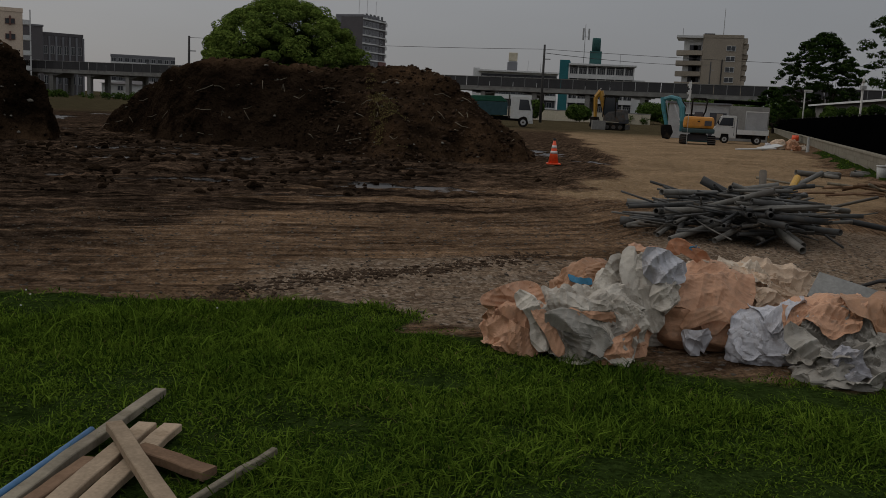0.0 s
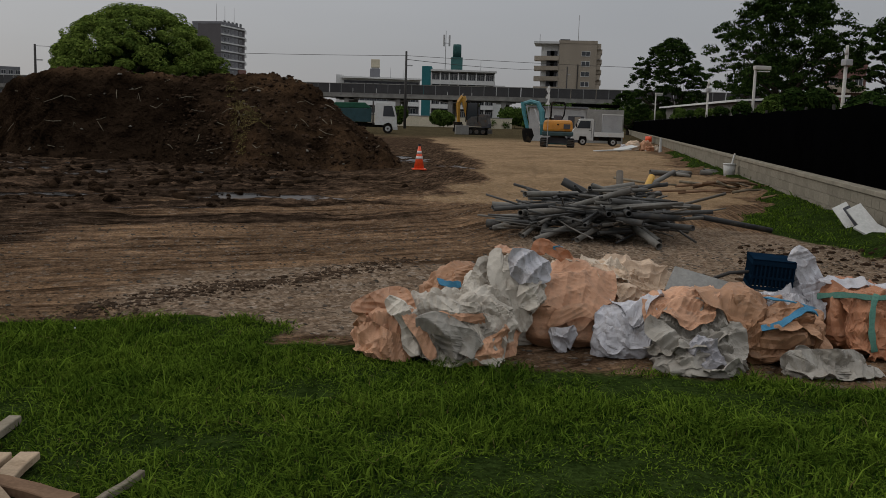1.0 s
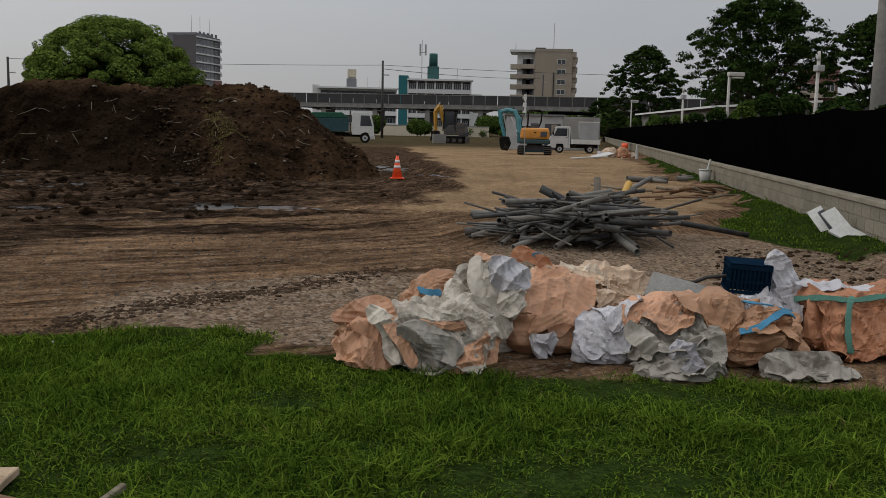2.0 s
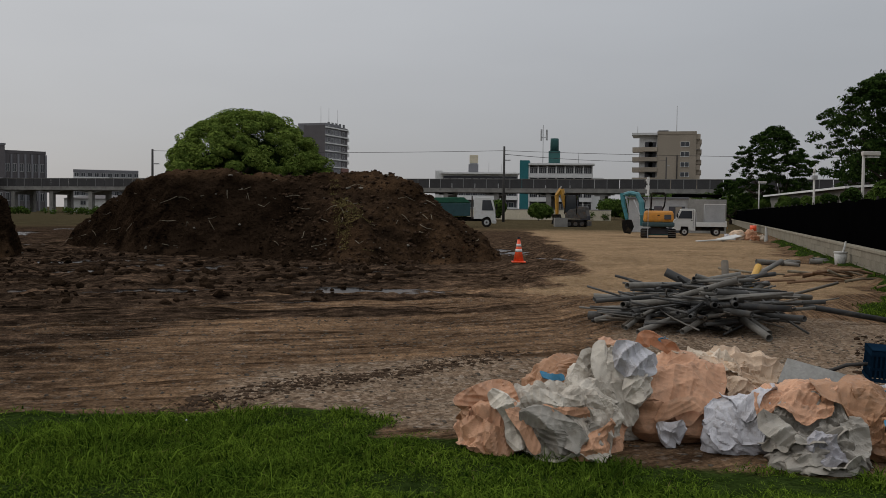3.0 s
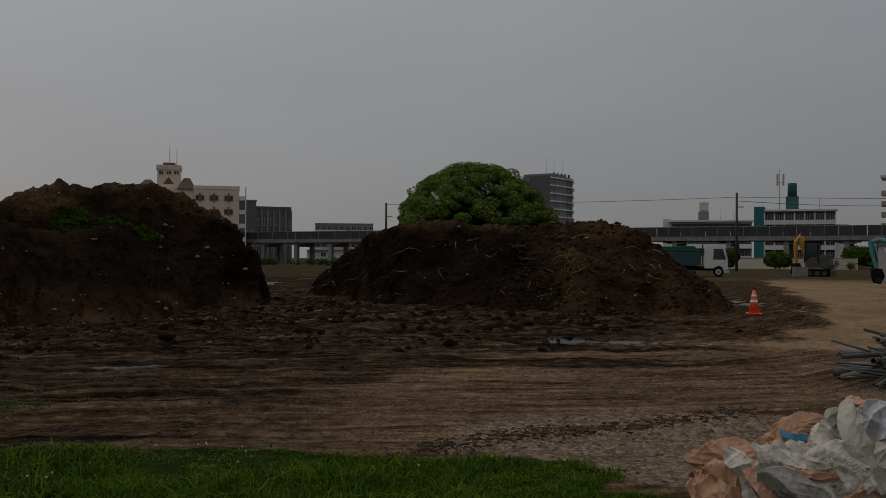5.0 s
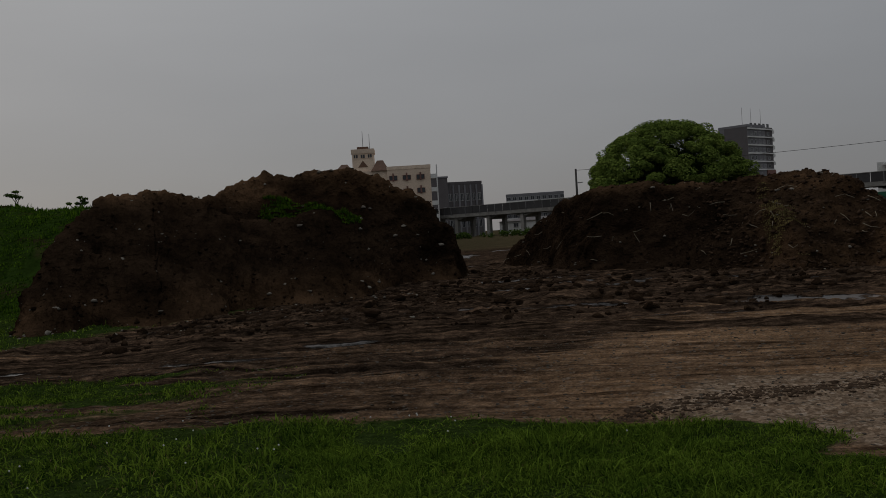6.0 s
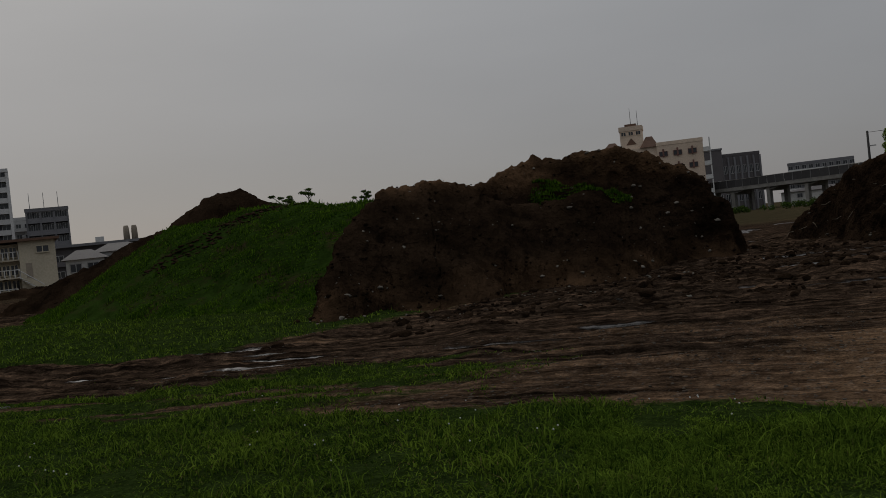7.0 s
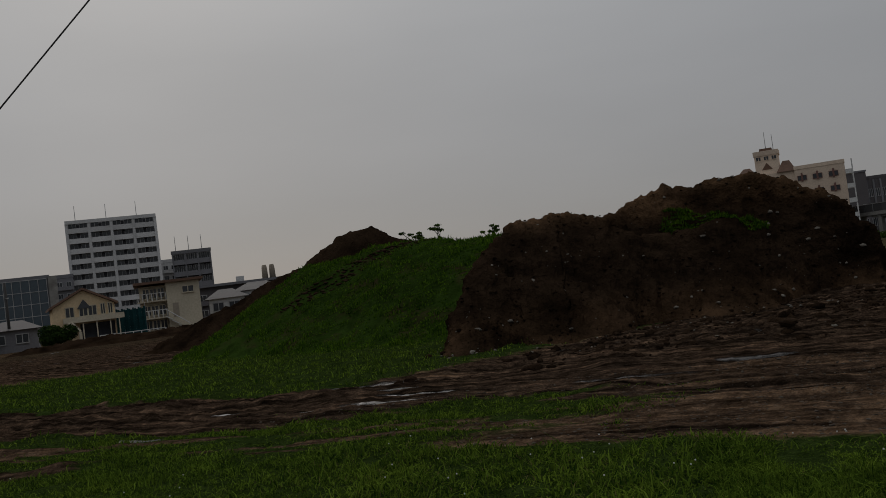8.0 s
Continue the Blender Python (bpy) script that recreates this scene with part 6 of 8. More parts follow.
PLANKS = [((-1.355, 4.51, 0.02), (-1.545, 2.70, 0.02), 0.060, 0.04, M_WOODB, "weathered batten with grass growing over it"),
          ((-1.265, 4.02, 0.025), (-1.365, 2.75, 0.02), 0.085, 0.035, M_WOOD, "pale sawn plank lying in the grass"),
          ((-1.155, 4.03, 0.02), (-1.255, 2.75, 0.02), 0.085, 0.035, M_WOOD, "pale sawn plank lying beside another one"),
          ((-1.36, 3.59, 0.02), (-1.47, 2.75, 0.02), 0.06, 0.04, M_WOODR, "reddish batten lying in the grass"),
          ((-1.355, 3.86, 0.075), (-0.80, 2.95, 0.065), 0.070, 0.04, M_WOOD, "pale plank lying across the other planks"),
          ((-1.20, 3.70, 0.035), (-0.86, 3.52, 0.02), 0.085, 0.04, M_WOODR, "short brown board with a sawn end"),
          ((-0.655, 3.81, 0.02), (-1.03, 2.85, 0.015), 0.030, 0.03, M_WOODB, "thin weathered stick in the grass")]
for a, b, w, h, mat_, label in PLANKS:
    a, b = Vector(a), Vector(b)
    L = (b - a).length
    bm = bmesh.new()
    rs2 = np.random.RandomState(int(L * 1000))
    n = 9
    rows = []
    for k in range(n):
        x = -L / 2 + L * k / (n - 1)
        dw, dz = 0.002 * rs2.normal(), 0.002 * rs2.normal() + 0.002 * math.sin(k * 0.5)
        rows.append([bm.verts.new((x, y + dw, z + dz)) for y, z in ((-w / 2, -h / 2), (w / 2, -h / 2), (w / 2, h / 2), (-w / 2, h / 2))])
    for p, q in zip(rows, rows[1:]):
        for k in range(4):
            bm.faces.new((p[k], p[(k + 1) % 4], q[(k + 1) % 4], q[k]))
    bm.faces.new(rows[0][::-1])
    bm.faces.new(rows[-1])
    bmesh.ops.recalc_face_normals(bm, faces=bm.faces[:])
    bmesh.ops.bevel(bm, geom=[e for e in bm.edges if abs(e.verts[0].co.x - e.verts[1].co.x) > 0.02], offset=0.004, segments=1, affect="EDGES")
    ob = new("plank", to_mesh("plank", bm, mat_))
    ob.matrix_basis = Matrix.Translation((a + b) / 2 + Vector((0, 0, h / 2))) @ (b - a).to_track_quat("X", "Z").to_matrix().to_4x4()
    tagged(ob, label, "plank", "planks in the grass")
tagged(new("pole", to_mesh("pole", tube_bm([(-1.475, 3.92, 0.045), (-1.51, 3.55, 0.045), (-1.60, 2.75, 0.045)], 0.018, 0.018, 10), M_BLUE, True)), "blue plastic-coated pole with a bare end", "pole", "planks in the grass")


# ---- heap of crumpled fabric sacks ----
def cloth_mat(name, a, b):
    """Woven plastic fabric: outer colour a, lining colour b where the mesh attribute lining says so, with dirt in patches."""
    m, n, l, bs = nodes_of(name)
    co = n.new("ShaderNodeTexCoord").outputs["Object"]
    at = n.new("ShaderNodeAttribute")
    at.attribute_name = "lining"
    fac = n.new("ShaderNodeMapRange")
    fac.inputs[1].default_value, fac.inputs[2].default_value = 0.48, 0.52
    l.new(at.outputs["Fac"], fac.inputs[0])
    big, mid, fine = noise_node(n, l, 4, 5, co), noise_node(n, l, 17, 5, co, 0.65), noise_node(n, l, 160, 2, co)
    col = mixc(n, l, fac.outputs[0], a, b)
    col = mixc(n, l, 0.6, col, ramp(n, l, big, [(0.3, (0.55, 0.50, 0.45)), (0.65, (1.1, 1.08, 1.05))]), "MULTIPLY")
    col = mixc(n, l, ramp(n, l, mid, [(0.50, (0, 0, 0)), (0.75, (0.55, 0.55, 0.55))]), col, (0.16, 0.12, 0.085))
    col = mixc(n, l, 0.25, col, ramp(n, l, fine, [(0.3, (0.5, 0.5, 0.5)), (0.7, (1, 1, 1))]), "MULTIPLY")
    l.new(col, bs.inputs["Base Color"])
    bs.inputs["Roughness"].default_value = 0.55
    bs.inputs["Specular IOR Level"].default_value = 0.30
    wr = n.new("ShaderNodeTexNoise")
    wr.inputs["Scale"].default_value, wr.inputs["Detail"].default_value, wr.inputs["Distortion"].default_value = 9, 2, 1.5
    l.new(co, wr.inputs["Vector"])
    wr.noise_type = "RIDGED_MULTIFRACTAL"
    p = bump(n, l, bs, wr.outputs[0], 0.45, 0.014)
    wr2 = noise_node(n, l, 420, 1, co)
    bump(n, l, bs, wr2, 0.25, 0.002, p)
    return m


SALMON, WHITE, GREYC, CREAMC, TANC, ORANGEC = (0.53, 0.295, 0.180), (0.50, 0.46, 0.40), (0.36, 0.345, 0.32), (0.60, 0.45, 0.325), (0.39, 0.215, 0.122), (0.42, 0.19, 0.10)
C_SW = cloth_mat("salmon_sack", SALMON, WHITE)
C_CREAM = cloth_mat("cream_sack", CREAMC, (0.58, 0.49, 0.39))
C_WHITE = cloth_mat("white_sack", (0.50, 0.50, 0.54), (0.40, 0.40, 0.44))
C_TAN = cloth_mat("tan_sack", TANC, GREYC)
C_GREY = cloth_mat("grey_sheet", (0.22, 0.205, 0.18), (0.33, 0.31, 0.275))
C_ORANGE = cloth_mat("orange_sack", ORANGEC, WHITE)
C_DARK = cloth_mat("dark_debris", (0.05, 0.04, 0.032), (0.12, 0.1, 0.08))


def smooth3(p, f, seed):
    """Soft noise in 0..1 over points p, with f lumps to the metre."""
    q = p * f + seed * 1.37
    return (vnoise(q[..., 0], q[..., 1] + 5) + vnoise(q[..., 1] + 31, q[..., 2]) + vnoise(q[..., 2] + 57, q[..., 0] + 11)) / 3


def crumple(p, seed, folds=((2.6, 0.065), (4.6, 0.058), (8.5, 0.042), (15.0, 0.024), (27.0, 0.011))):
    """Sharp-edged creases that cross each other, as in stiff woven plastic, in metres over points p."""
    r_ = np.random.RandomState(seed % 9973)
    d = np.zeros(p.shape[:-1])
    main = r_.normal(size=3) * np.array([1.0, 0.6, 0.45])
    main /= np.linalg.norm(main)
    for f, amp in folds:
        for k in range(2):
            n_ = r_.normal(size=3) * np.array([1.0, 0.8, 0.6]) if k else main + 0.55 * r_.normal(size=3)
            n_ /= np.linalg.norm(n_)
            ph = p @ n_ * f + 0.45 * f * (smooth3(p, 1.5, seed + 3 * k + f) - 0.5) + 0.2 * smooth3(p, f * 0.5, seed + 2 * k) + r_.rand()
            t = 2 * np.abs(ph - np.floor(ph) - 0.5)
            d += amp * (1 - t ** 0.6 - 0.4) * np.clip(9.0 * smooth3(p, f * 0.3, seed + 11 * k + f) - 4.0, 0.0, 1)
    return d


def skin(*sacks):
    """A search tree over the cloth of sacks, in world space."""
    vs, fs = [], []
    for s_ in sacks:
        for ch in s_.children:
            m, k = s_.matrix_basis @ ch.matrix_basis, len(vs)
            vs += [m @ v.co for v in ch.data.vertices]
            fs += [[k + j for j in p.vertices] for p in ch.data.polygons]
    return BVHTree.FromPolygons(vs, fs)


CELL, HX0, HY0 = 0.02, -0.2, 4.4
HEAP = np.zeros((260, 160))


def raise_heap(p):
    """Let the heap's height field take in the points p."""
    i = np.clip(((p[:, 0] - HX0) / CELL).astype(int), 0, 258)
    j = np.clip(((p[:, 1] - HY0) / CELL).astype(int), 0, 158)
    for di in (0, 1):
        for dj in (0, 1):
            np.maximum.at(HEAP, (i + di, j + dj), p[:, 2])


BALLS = {}


def ball(level):
    """Points and triangles of a round ball."""
    if level not in BALLS:
        t = bmesh.new()
        bmesh.ops.create_icosphere(t, subdivisions=level, radius=1)
        BALLS[level] = np.array([v.co for v in t.verts]), np.array([[v.index for v in f.verts] for f in t.faces])
        t.free()
    return BALLS[level]


def tri_mesh(name, v, f, mat, smooth=True):
    me = bpy.data.meshes.new(name)
    me.vertices.add(len(v))
    me.vertices.foreach_set("co", np.asarray(v, np.float32).ravel())
    me.loops.add(f.size)
    me.loops.foreach_set("vertex_index", f.astype(np.int32).ravel())
    me.polygons.add(len(f))
    me.polygons.foreach_set("loop_start", np.arange(0, f.size, 3, dtype=np.int32))
    me.update(calc_edges=True)
    me.polygons.foreach_set("use_smooth", np.full(len(f), smooth))
    me.materials.append(mat)
    return me


def sack(name, label, x, y, w, d, h, mat, seed, bias=(0, 0, 0), base=-0.3, z0=-0.02, turn=0.0, crump=1.0, slump=0.35, fine=5, boxy=0.75):
    """A slumped fabric sack with flattened sides, creased all over. bias and base say which side shows its lining."""
    q, f = ball(fine)
    q = np.sign(q) * np.abs(q) ** boxy
    zn = 0.5 + 0.5 * np.clip(q[:, 2] * 1.15, -1, 1)
    k = 1 + slump * (0.5 - zn)
    big = 1 + 0.42 * (smooth3(q, 1.3, seed) - 0.5) * 2 + 0.20 * (smooth3(q, 3.1, seed + 40) - 0.5) * 2
    p = np.stack([q[:, 0] * w / 2 * k * big, q[:, 1] * d / 2 * k * big, h * zn * (0.86 + 0.28 * smooth3(q, 1.9, seed + 9))], 1)
    n_ = np.stack([q[:, 0] / w, q[:, 1] / d, 0.7 * q[:, 2] / h], 1)
    n_ /= np.linalg.norm(n_, axis=1)[:, None] + 1e-9
    p = p + n_ * (crump * crumple(p, seed))[:, None]
    p[:, 2] = np.maximum(p[:, 2], 0.0)
    lin = 0.5 + base * 0.5 + 1.6 * (smooth3(p, 3.4, seed + 70) - 0.5) + p[:, 0] / w * 2 * bias[0] + p[:, 1] / d * 2 * bias[1] + (p[:, 2] / h * 2 - 1) * bias[2]
    me = tri_mesh(name, p, f, mat, fine < 5)
    me.attributes.new("lining", "FLOAT", "POINT").data.foreach_set("value", lin.astype(np.float32))
    e = thing(name, pose(x, y, z0, 0, 0, turn), label, "sack", "heap of discarded sacks")
    b = new("fabric", me)
    b.parent = e
    c, s = math.cos(radians(turn)), math.sin(radians(turn))
    raise_heap(np.stack([x + p[:, 0] * c - p[:, 1] * s, y + p[:, 0] * s + p[:, 1] * c, p[:, 2] + z0], 1))
    return e


def heap_at(h, x, y):
    fx, fy = np.clip((x - HX0) / CELL, 0, 258.9), np.clip((y - HY0) / CELL, 0, 158.9)
    i, j = fx.astype(int), fy.astype(int)
    u, v = fx - i, fy - j
    return (h[i, j] * (1 - u) + h[i + 1, j] * u) * (1 - v) + (h[i, j + 1] * (1 - u) + h[i + 1, j + 1] * u) * v


def blur(h, k):
    for _ in range(k):
        h = (h + np.roll(h, 1, 0) + np.roll(h, -1, 0) + np.roll(h, 1, 1) + np.roll(h, -1, 1)) / 5
    return h


def cloth(parent, name, p, mat, lin, label=""):
    me = sheet(name, p[..., 0].ravel(), p[..., 1].ravel(), p[..., 2].ravel(), mat, p.shape[:2])
    me.attributes.new("lining", "FLOAT", "POINT").data.foreach_set("value", np.broadcast_to(lin, p.shape[:2]).ravel().astype(np.float32))
    ob = new(name, me)
    ob.parent = parent
    ob.matrix_basis = parent.matrix_basis.inverted()
    me.polygons.foreach_set("use_smooth", np.zeros(len(me.polygons), bool))
    sol = ob.modifiers.new("thickness", "SOLIDIFY")
    sol.thickness = 0.003
    return tagged(ob, label) if label else ob


def drape(parent, x, y, w, l, turn, mat, seed, lining=0.0, amp=1.0, name="cover", mixed=0.2, rays=9):
    """A sheet lying over the heap, with creases and with folds that run down from its middle to a ragged edge."""
    step_ = 0.009
    nx, ny = max(10, int(w / step_)), max(10, int(l / step_))
    uu, vv = np.meshgrid(np.linspace(-1, 1, nx), np.linspace(-1, 1, ny), indexing="ij")
    ragged = (1 - 0.22 * uu ** 2 * vv ** 2) * (1 + 0.45 * (fbm(uu * 1.2 + seed, vv * 1.2, 2) - 0.5))
    gu, gv = uu * w / 2 * ragged, vv * l / 2 * ragged
    c, s = math.cos(radians(turn)), math.sin(radians(turn))
    px, py = x + gu * c - gv * s, y + gu * s + gv * c
    soft = blur(HEAP, 6)
    p = np.stack([px, py, heap_at(soft, px, py)], -1)
    nr = np.cross(np.gradient(p, axis=0), np.gradient(p, axis=1))
    nr /= np.linalg.norm(nr, axis=-1, keepdims=True) + 1e-9
    nr *= np.sign(nr[..., 2:].mean() + 1e-9)
    far = np.hypot(uu, vv)
    ph = np.arctan2(gv, gu) / 6.2832 * rays + 1.6 * smooth3(p, 4.0, seed)
    ray_ = (2 * np.abs(ph - np.floor(ph) - 0.5)) ** 1.4 * np.clip(far * 1.1 - 0.15, 0, 1)
    hem = np.clip((np.maximum(np.abs(uu), np.abs(vv)) - 0.9) * 10, 0, 1)
    off = 0.006 + amp * (crumple(p, seed) + 0.022 * ray_) + 0.020 * hem * smooth3(p, 9, seed + 4)
    p = p + nr * np.maximum(off, -0.03)[..., None]
    p[..., 2] = np.maximum(p[..., 2], 0.004)
    raise_heap(p.reshape(-1, 3))
    return cloth(parent, name, p, mat, lining + mixed * 3.0 * (fbm(gu * 3.5 + seed * 2, gv * 3.5, 3) - 0.5) * (1 if lining < 0.5 else -1))


def flap(parent, pts, width, side, mat, lining, seed, curl=0.35, amp=0.5, name="flap", label=""):
    """A hanging or doubled-over strip of cloth along a smooth line, curled across its width."""
    ps = [np.array(q, float) for q in pts]
    cl = []
    for k in range(len(ps) - 1):
        a, b, c, d = ps[max(k - 1, 0)], ps[k], ps[k + 1], ps[min(k + 2, len(ps) - 1)]
        for t in np.arange(0, 1, 0.06):
            cl.append(0.5 * ((2 * b) + (c - a) * t + (2 * a - 5 * b + 4 * c - d) * t * t + (3 * b - a - 3 * c + d) * t ** 3))
    cl = np.array(cl + [ps[-1]])
    tan = np.gradient(cl, axis=0)
    tan /= np.linalg.norm(tan, axis=1)[:, None] + 1e-9
    sd = np.array(side, float)[None] - tan * (tan @ np.array(side, float))[:, None]
    sd /= np.linalg.norm(sd, axis=1)[:, None] + 1e-9
    out = np.cross(tan, sd)
    out *= np.where(out[:, 1:2] > 0, -1, 1)
    v = np.linspace(-1, 1, 21)[None, :, None]
    u = np.linspace(0, 1, len(cl))
    wd = width * (0.75 + 0.5 * vnoise(u * 4 + seed, u * 0 + seed))[:, None, None] * np.clip(0.35 + 4 * np.minimum(u, 1 - u), 0, 1)[:, None, None]
    bend = np.abs(v - 0.5 * np.sin(u * 9 + seed)[:, None, None])
    p = cl[:, None] + sd[:, None] * v * wd * 0.62 + out[:, None] * (0.6 - bend) * 0.45 * curl * wd
    p = p + out[:, None] * (1.5 * amp * crumple(p, seed))[..., None]
    p[..., 2] = np.maximum(p[..., 2], 0.004)
    return cloth(parent, name, p, mat, lining, label)


def strap(parent, pts, r, mat, label):
    """A flat webbing strap along a smooth line, lying on its sack."""
    ps = [Vector(p) for p in pts]
    tree = skin(parent)
    sm, ns = [], []
    for k in range(len(ps) - 1):
        a, b, c, d = ps[max(k - 1, 0)], ps[k], ps[k + 1], ps[min(k + 2, len(ps) - 1)]
        for t in (0, 0.2, 0.4, 0.6, 0.8):
            p = 0.5 * ((2 * b) + (c - a) * t + (2 * a - 5 * b + 4 * c - d) * t * t + (3 * b - a - 3 * c + d) * t ** 3)
            hit, nrm, _, _ = tree.find_nearest(p)
            nrm = nrm if nrm.dot(hit - parent.matrix_basis.translation) > 0 else -nrm
            sm.append(hit + nrm * 0.012)
            ns.append(nrm.copy())
    for _ in range(4):
        sm = [(sm[max(k - 1, 0)] + sm[k] + sm[min(k + 1, len(sm) - 1)]) / 3 for k in range(len(sm))]
        ns = [(ns[max(k - 1, 0)] + ns[k] + ns[min(k + 1, len(ns) - 1)]).normalized() for k in range(len(ns))]
    sm = [p + q * 0.008 for p, q in zip(sm, ns)]
    bm = bmesh.new()
    rows = []
    for k, p in enumerate(sm):
        tan = (sm[min(k + 1, len(sm) - 1)] - sm[max(k - 1, 0)]).normalized()
        side = tan.cross(ns[k]).normalized() * r * (1 + 0.15 * math.sin(k * 1.7))
        out = ns[k] * 0.004
        rows.append([bm.verts.new(p + s_) for s_ in (side - out, -side - out, -side + out, side + out)])
    for a, b in zip(rows, rows[1:]):
        for k in range(4):
            bm.faces.new((a[k], a[(k + 1) % 4], b[(k + 1) % 4], b[k]))
    bm.faces.new(rows[0])
    bm.faces.new(rows[-1][::-1])
    bmesh.ops.recalc_face_normals(bm, faces=bm.faces[:])
    ob = part("strap", bm, mat, parent, label)
    ob.matrix_basis = parent.matrix_basis.inverted()


M_BSTRAP = surface("blue_webbing", (0.06, 0.22, 0.36), 0.8, 10, 80, 0.8)
M_GSTRAP = surface("green_webbing", (0.09, 0.22, 0.17), 0.8, 10, 80, 0.8)

s1 = sack("sack", "crumpled salmon sack turned out to its white lining", 0.62, 6.00, 0.58, 0.5, 0.31, C_SW, 1, (0.3, 0, 0.1), -0.7, crump=0.9)
s1b = sack("sheeting", "grey-white plastic sheeting folded over a salmon sack", 0.98, 5.90, 0.66, 0.52, 0.36, C_SW, 22, (-0.1, -0.1, 0.3), 0.75, crump=1.1, fine=6)
s2 = sack("sheeting", "tall white plastic sheeting hanging in long folds over the heap", 1.36, 6.28, 0.52, 0.5, 0.55, C_SW, 2, (-0.2, 0, 0.0), 0.9, crump=0.9, slump=0.6)
s2b = sack("sack", "big taut salmon bulk sack, rounded and dusty", 1.76, 6.26, 0.74, 0.60, 0.49, C_SW, 29, (0, 0, 0), -1.3, crump=0.30, fine=6, slump=0.55, boxy=0.9)
s3 = sack("sack", "tan sack with a blue rim lying behind the others", 1.14, 6.85, 0.50, 0.42, 0.42, C_TAN, 3, (0, 0, 0), -0.9, boxy=0.6)
s4 = sack("sack", "dirty cream sack full of rubble", 2.26, 6.66, 0.86, 0.62, 0.47, C_CREAM, 4, (-0.2, 0, 0.2), -0.7, crump=1.1, fine=6)
s5 = sack("sack", "small white plastic sack tied at the neck", 2.08, 5.90, 0.40, 0.32, 0.32, C_WHITE, 5, (0, 0, -0.2), -0.5, slump=0.7, crump=0.7)
s6 = sack("sack", "salmon sack with a drawn neck", 2.44, 5.84, 0.44, 0.40, 0.42, C_SW, 6, (0, 0, 0), -1.2, crump=0.8)
s7 = sack("sack", "tan sack sagging over grey sheeting", 2.76, 5.80, 0.46, 0.42, 0.44, C_TAN, 7, (0, 0, 0), -1.2, crump=0.8)
s8 = sack("sheeting", "torn grey plastic sheeting spilling onto the grass", 2.44, 5.48, 0.50, 0.34, 0.22, C_GREY, 8, (0, -0.2, 0.1), -0.1, crump=1.2, slump=0.8)
s9 = sack("sack", "brown fabric sack with a blue strap", 3.06, 5.70, 0.62, 0.46, 0.34, C_TAN, 9, (0.1, 0, 0), -1.0)
s10 = sack("sheeting", "flat grey-brown sheeting lying at the edge of the lawn", 3.26, 5.34, 0.66, 0.30, 0.10, C_GREY, 10, (0, 0, 0.1), -0.2, slump=0.8)
s11 = sack("sack", "orange bulk sack with green straps", 3.96, 6.0, 0.95, 0.62, 0.44, C_ORANGE, 11, (0.2, 0.2, 0.3), -1.0, crump=0.8)
s12 = sack("sheeting", "white plastic sheet draped beside the blue crate", 3.52, 6.24, 0.24, 0.34, 0.60, C_WHITE, 12, (0, 0, 0), -0.5, crump=0.7, slump=0.7)
s13 = sack("rubble_heap", "dark heap of broken wood and dirt under the crate", 3.05, 6.30, 1.25, 0.6, 0.33, C_DARK, 13, (0, 0, 0), -0.3, crump=1.2)
s14 = sack("sheeting", "white and blue striped sheet between the sacks", 3.28, 6.0, 0.42, 0.35, 0.38, C_WHITE, 14, (0, 0, 0), -0.5)
s15 = sack("sack", "dull salmon sack half hidden in the heap", 2.05, 6.40, 0.55, 0.45, 0.38, C_SW, 15, (0, 0, 0), -0.9)


for s_, x, y, w, l, turn, mat, lining, amp in (
        (s4, 2.24, 6.52, 0.95, 0.80, -8, C_CREAM, 0.1, 1.1), (s4, 2.02, 6.48, 0.45, 0.50, 25, C_CREAM, 0.9, 1.1), (s3, 1.12, 6.78, 0.52, 0.42, 8, C_TAN, 0.0, 0.8),
        (s2b, 1.80, 6.20, 0.62, 0.52, -6, C_SW, -0.6, 0.35), (s2, 1.24, 6.14, 0.46, 0.66, -14, C_SW, 1.3, 1.0), (s1, 0.56, 5.94, 0.46, 0.46, 20, C_SW, -0.3, 0.9),
        (s1b, 0.94, 5.80, 0.66, 0.56, -15, C_SW, 1.2, 1.2), (s5, 2.08, 5.82, 0.36, 0.30, 0, C_WHITE, 0.0, 0.7), (s5, 2.16, 5.90, 0.30, 0.30, 30, C_WHITE, 0.3, 0.8),
        (s14, 3.28, 5.96, 0.50, 0.45, 30, C_WHITE, 0.2, 0.9), (s9, 3.06, 5.66, 0.66, 0.50, -14, C_TAN, -0.3, 1.0),
        (s8, 2.44, 5.52, 0.48, 0.36, 12, C_GREY, 0.6, 1.1), (s6, 2.40, 5.76, 0.46, 0.46, 12, C_SW, -0.5, 0.8), (s7, 2.74, 5.74, 0.44, 0.42, -12, C_TAN, -0.4, 0.8),
        (s10, 3.26, 5.24, 0.56, 0.20, -5, C_GREY, 0.6, 0.7), (s11, 4.02, 5.86, 0.80, 0.55, 6, C_ORANGE, -0.2, 0.8)):
    drape(s_, x, y, w, l, turn, mat, int(x * 100 + y * 10 + w * 7), lining, amp)
UP, IN = (0, 0.25, 1), (0, 1, 0.35)
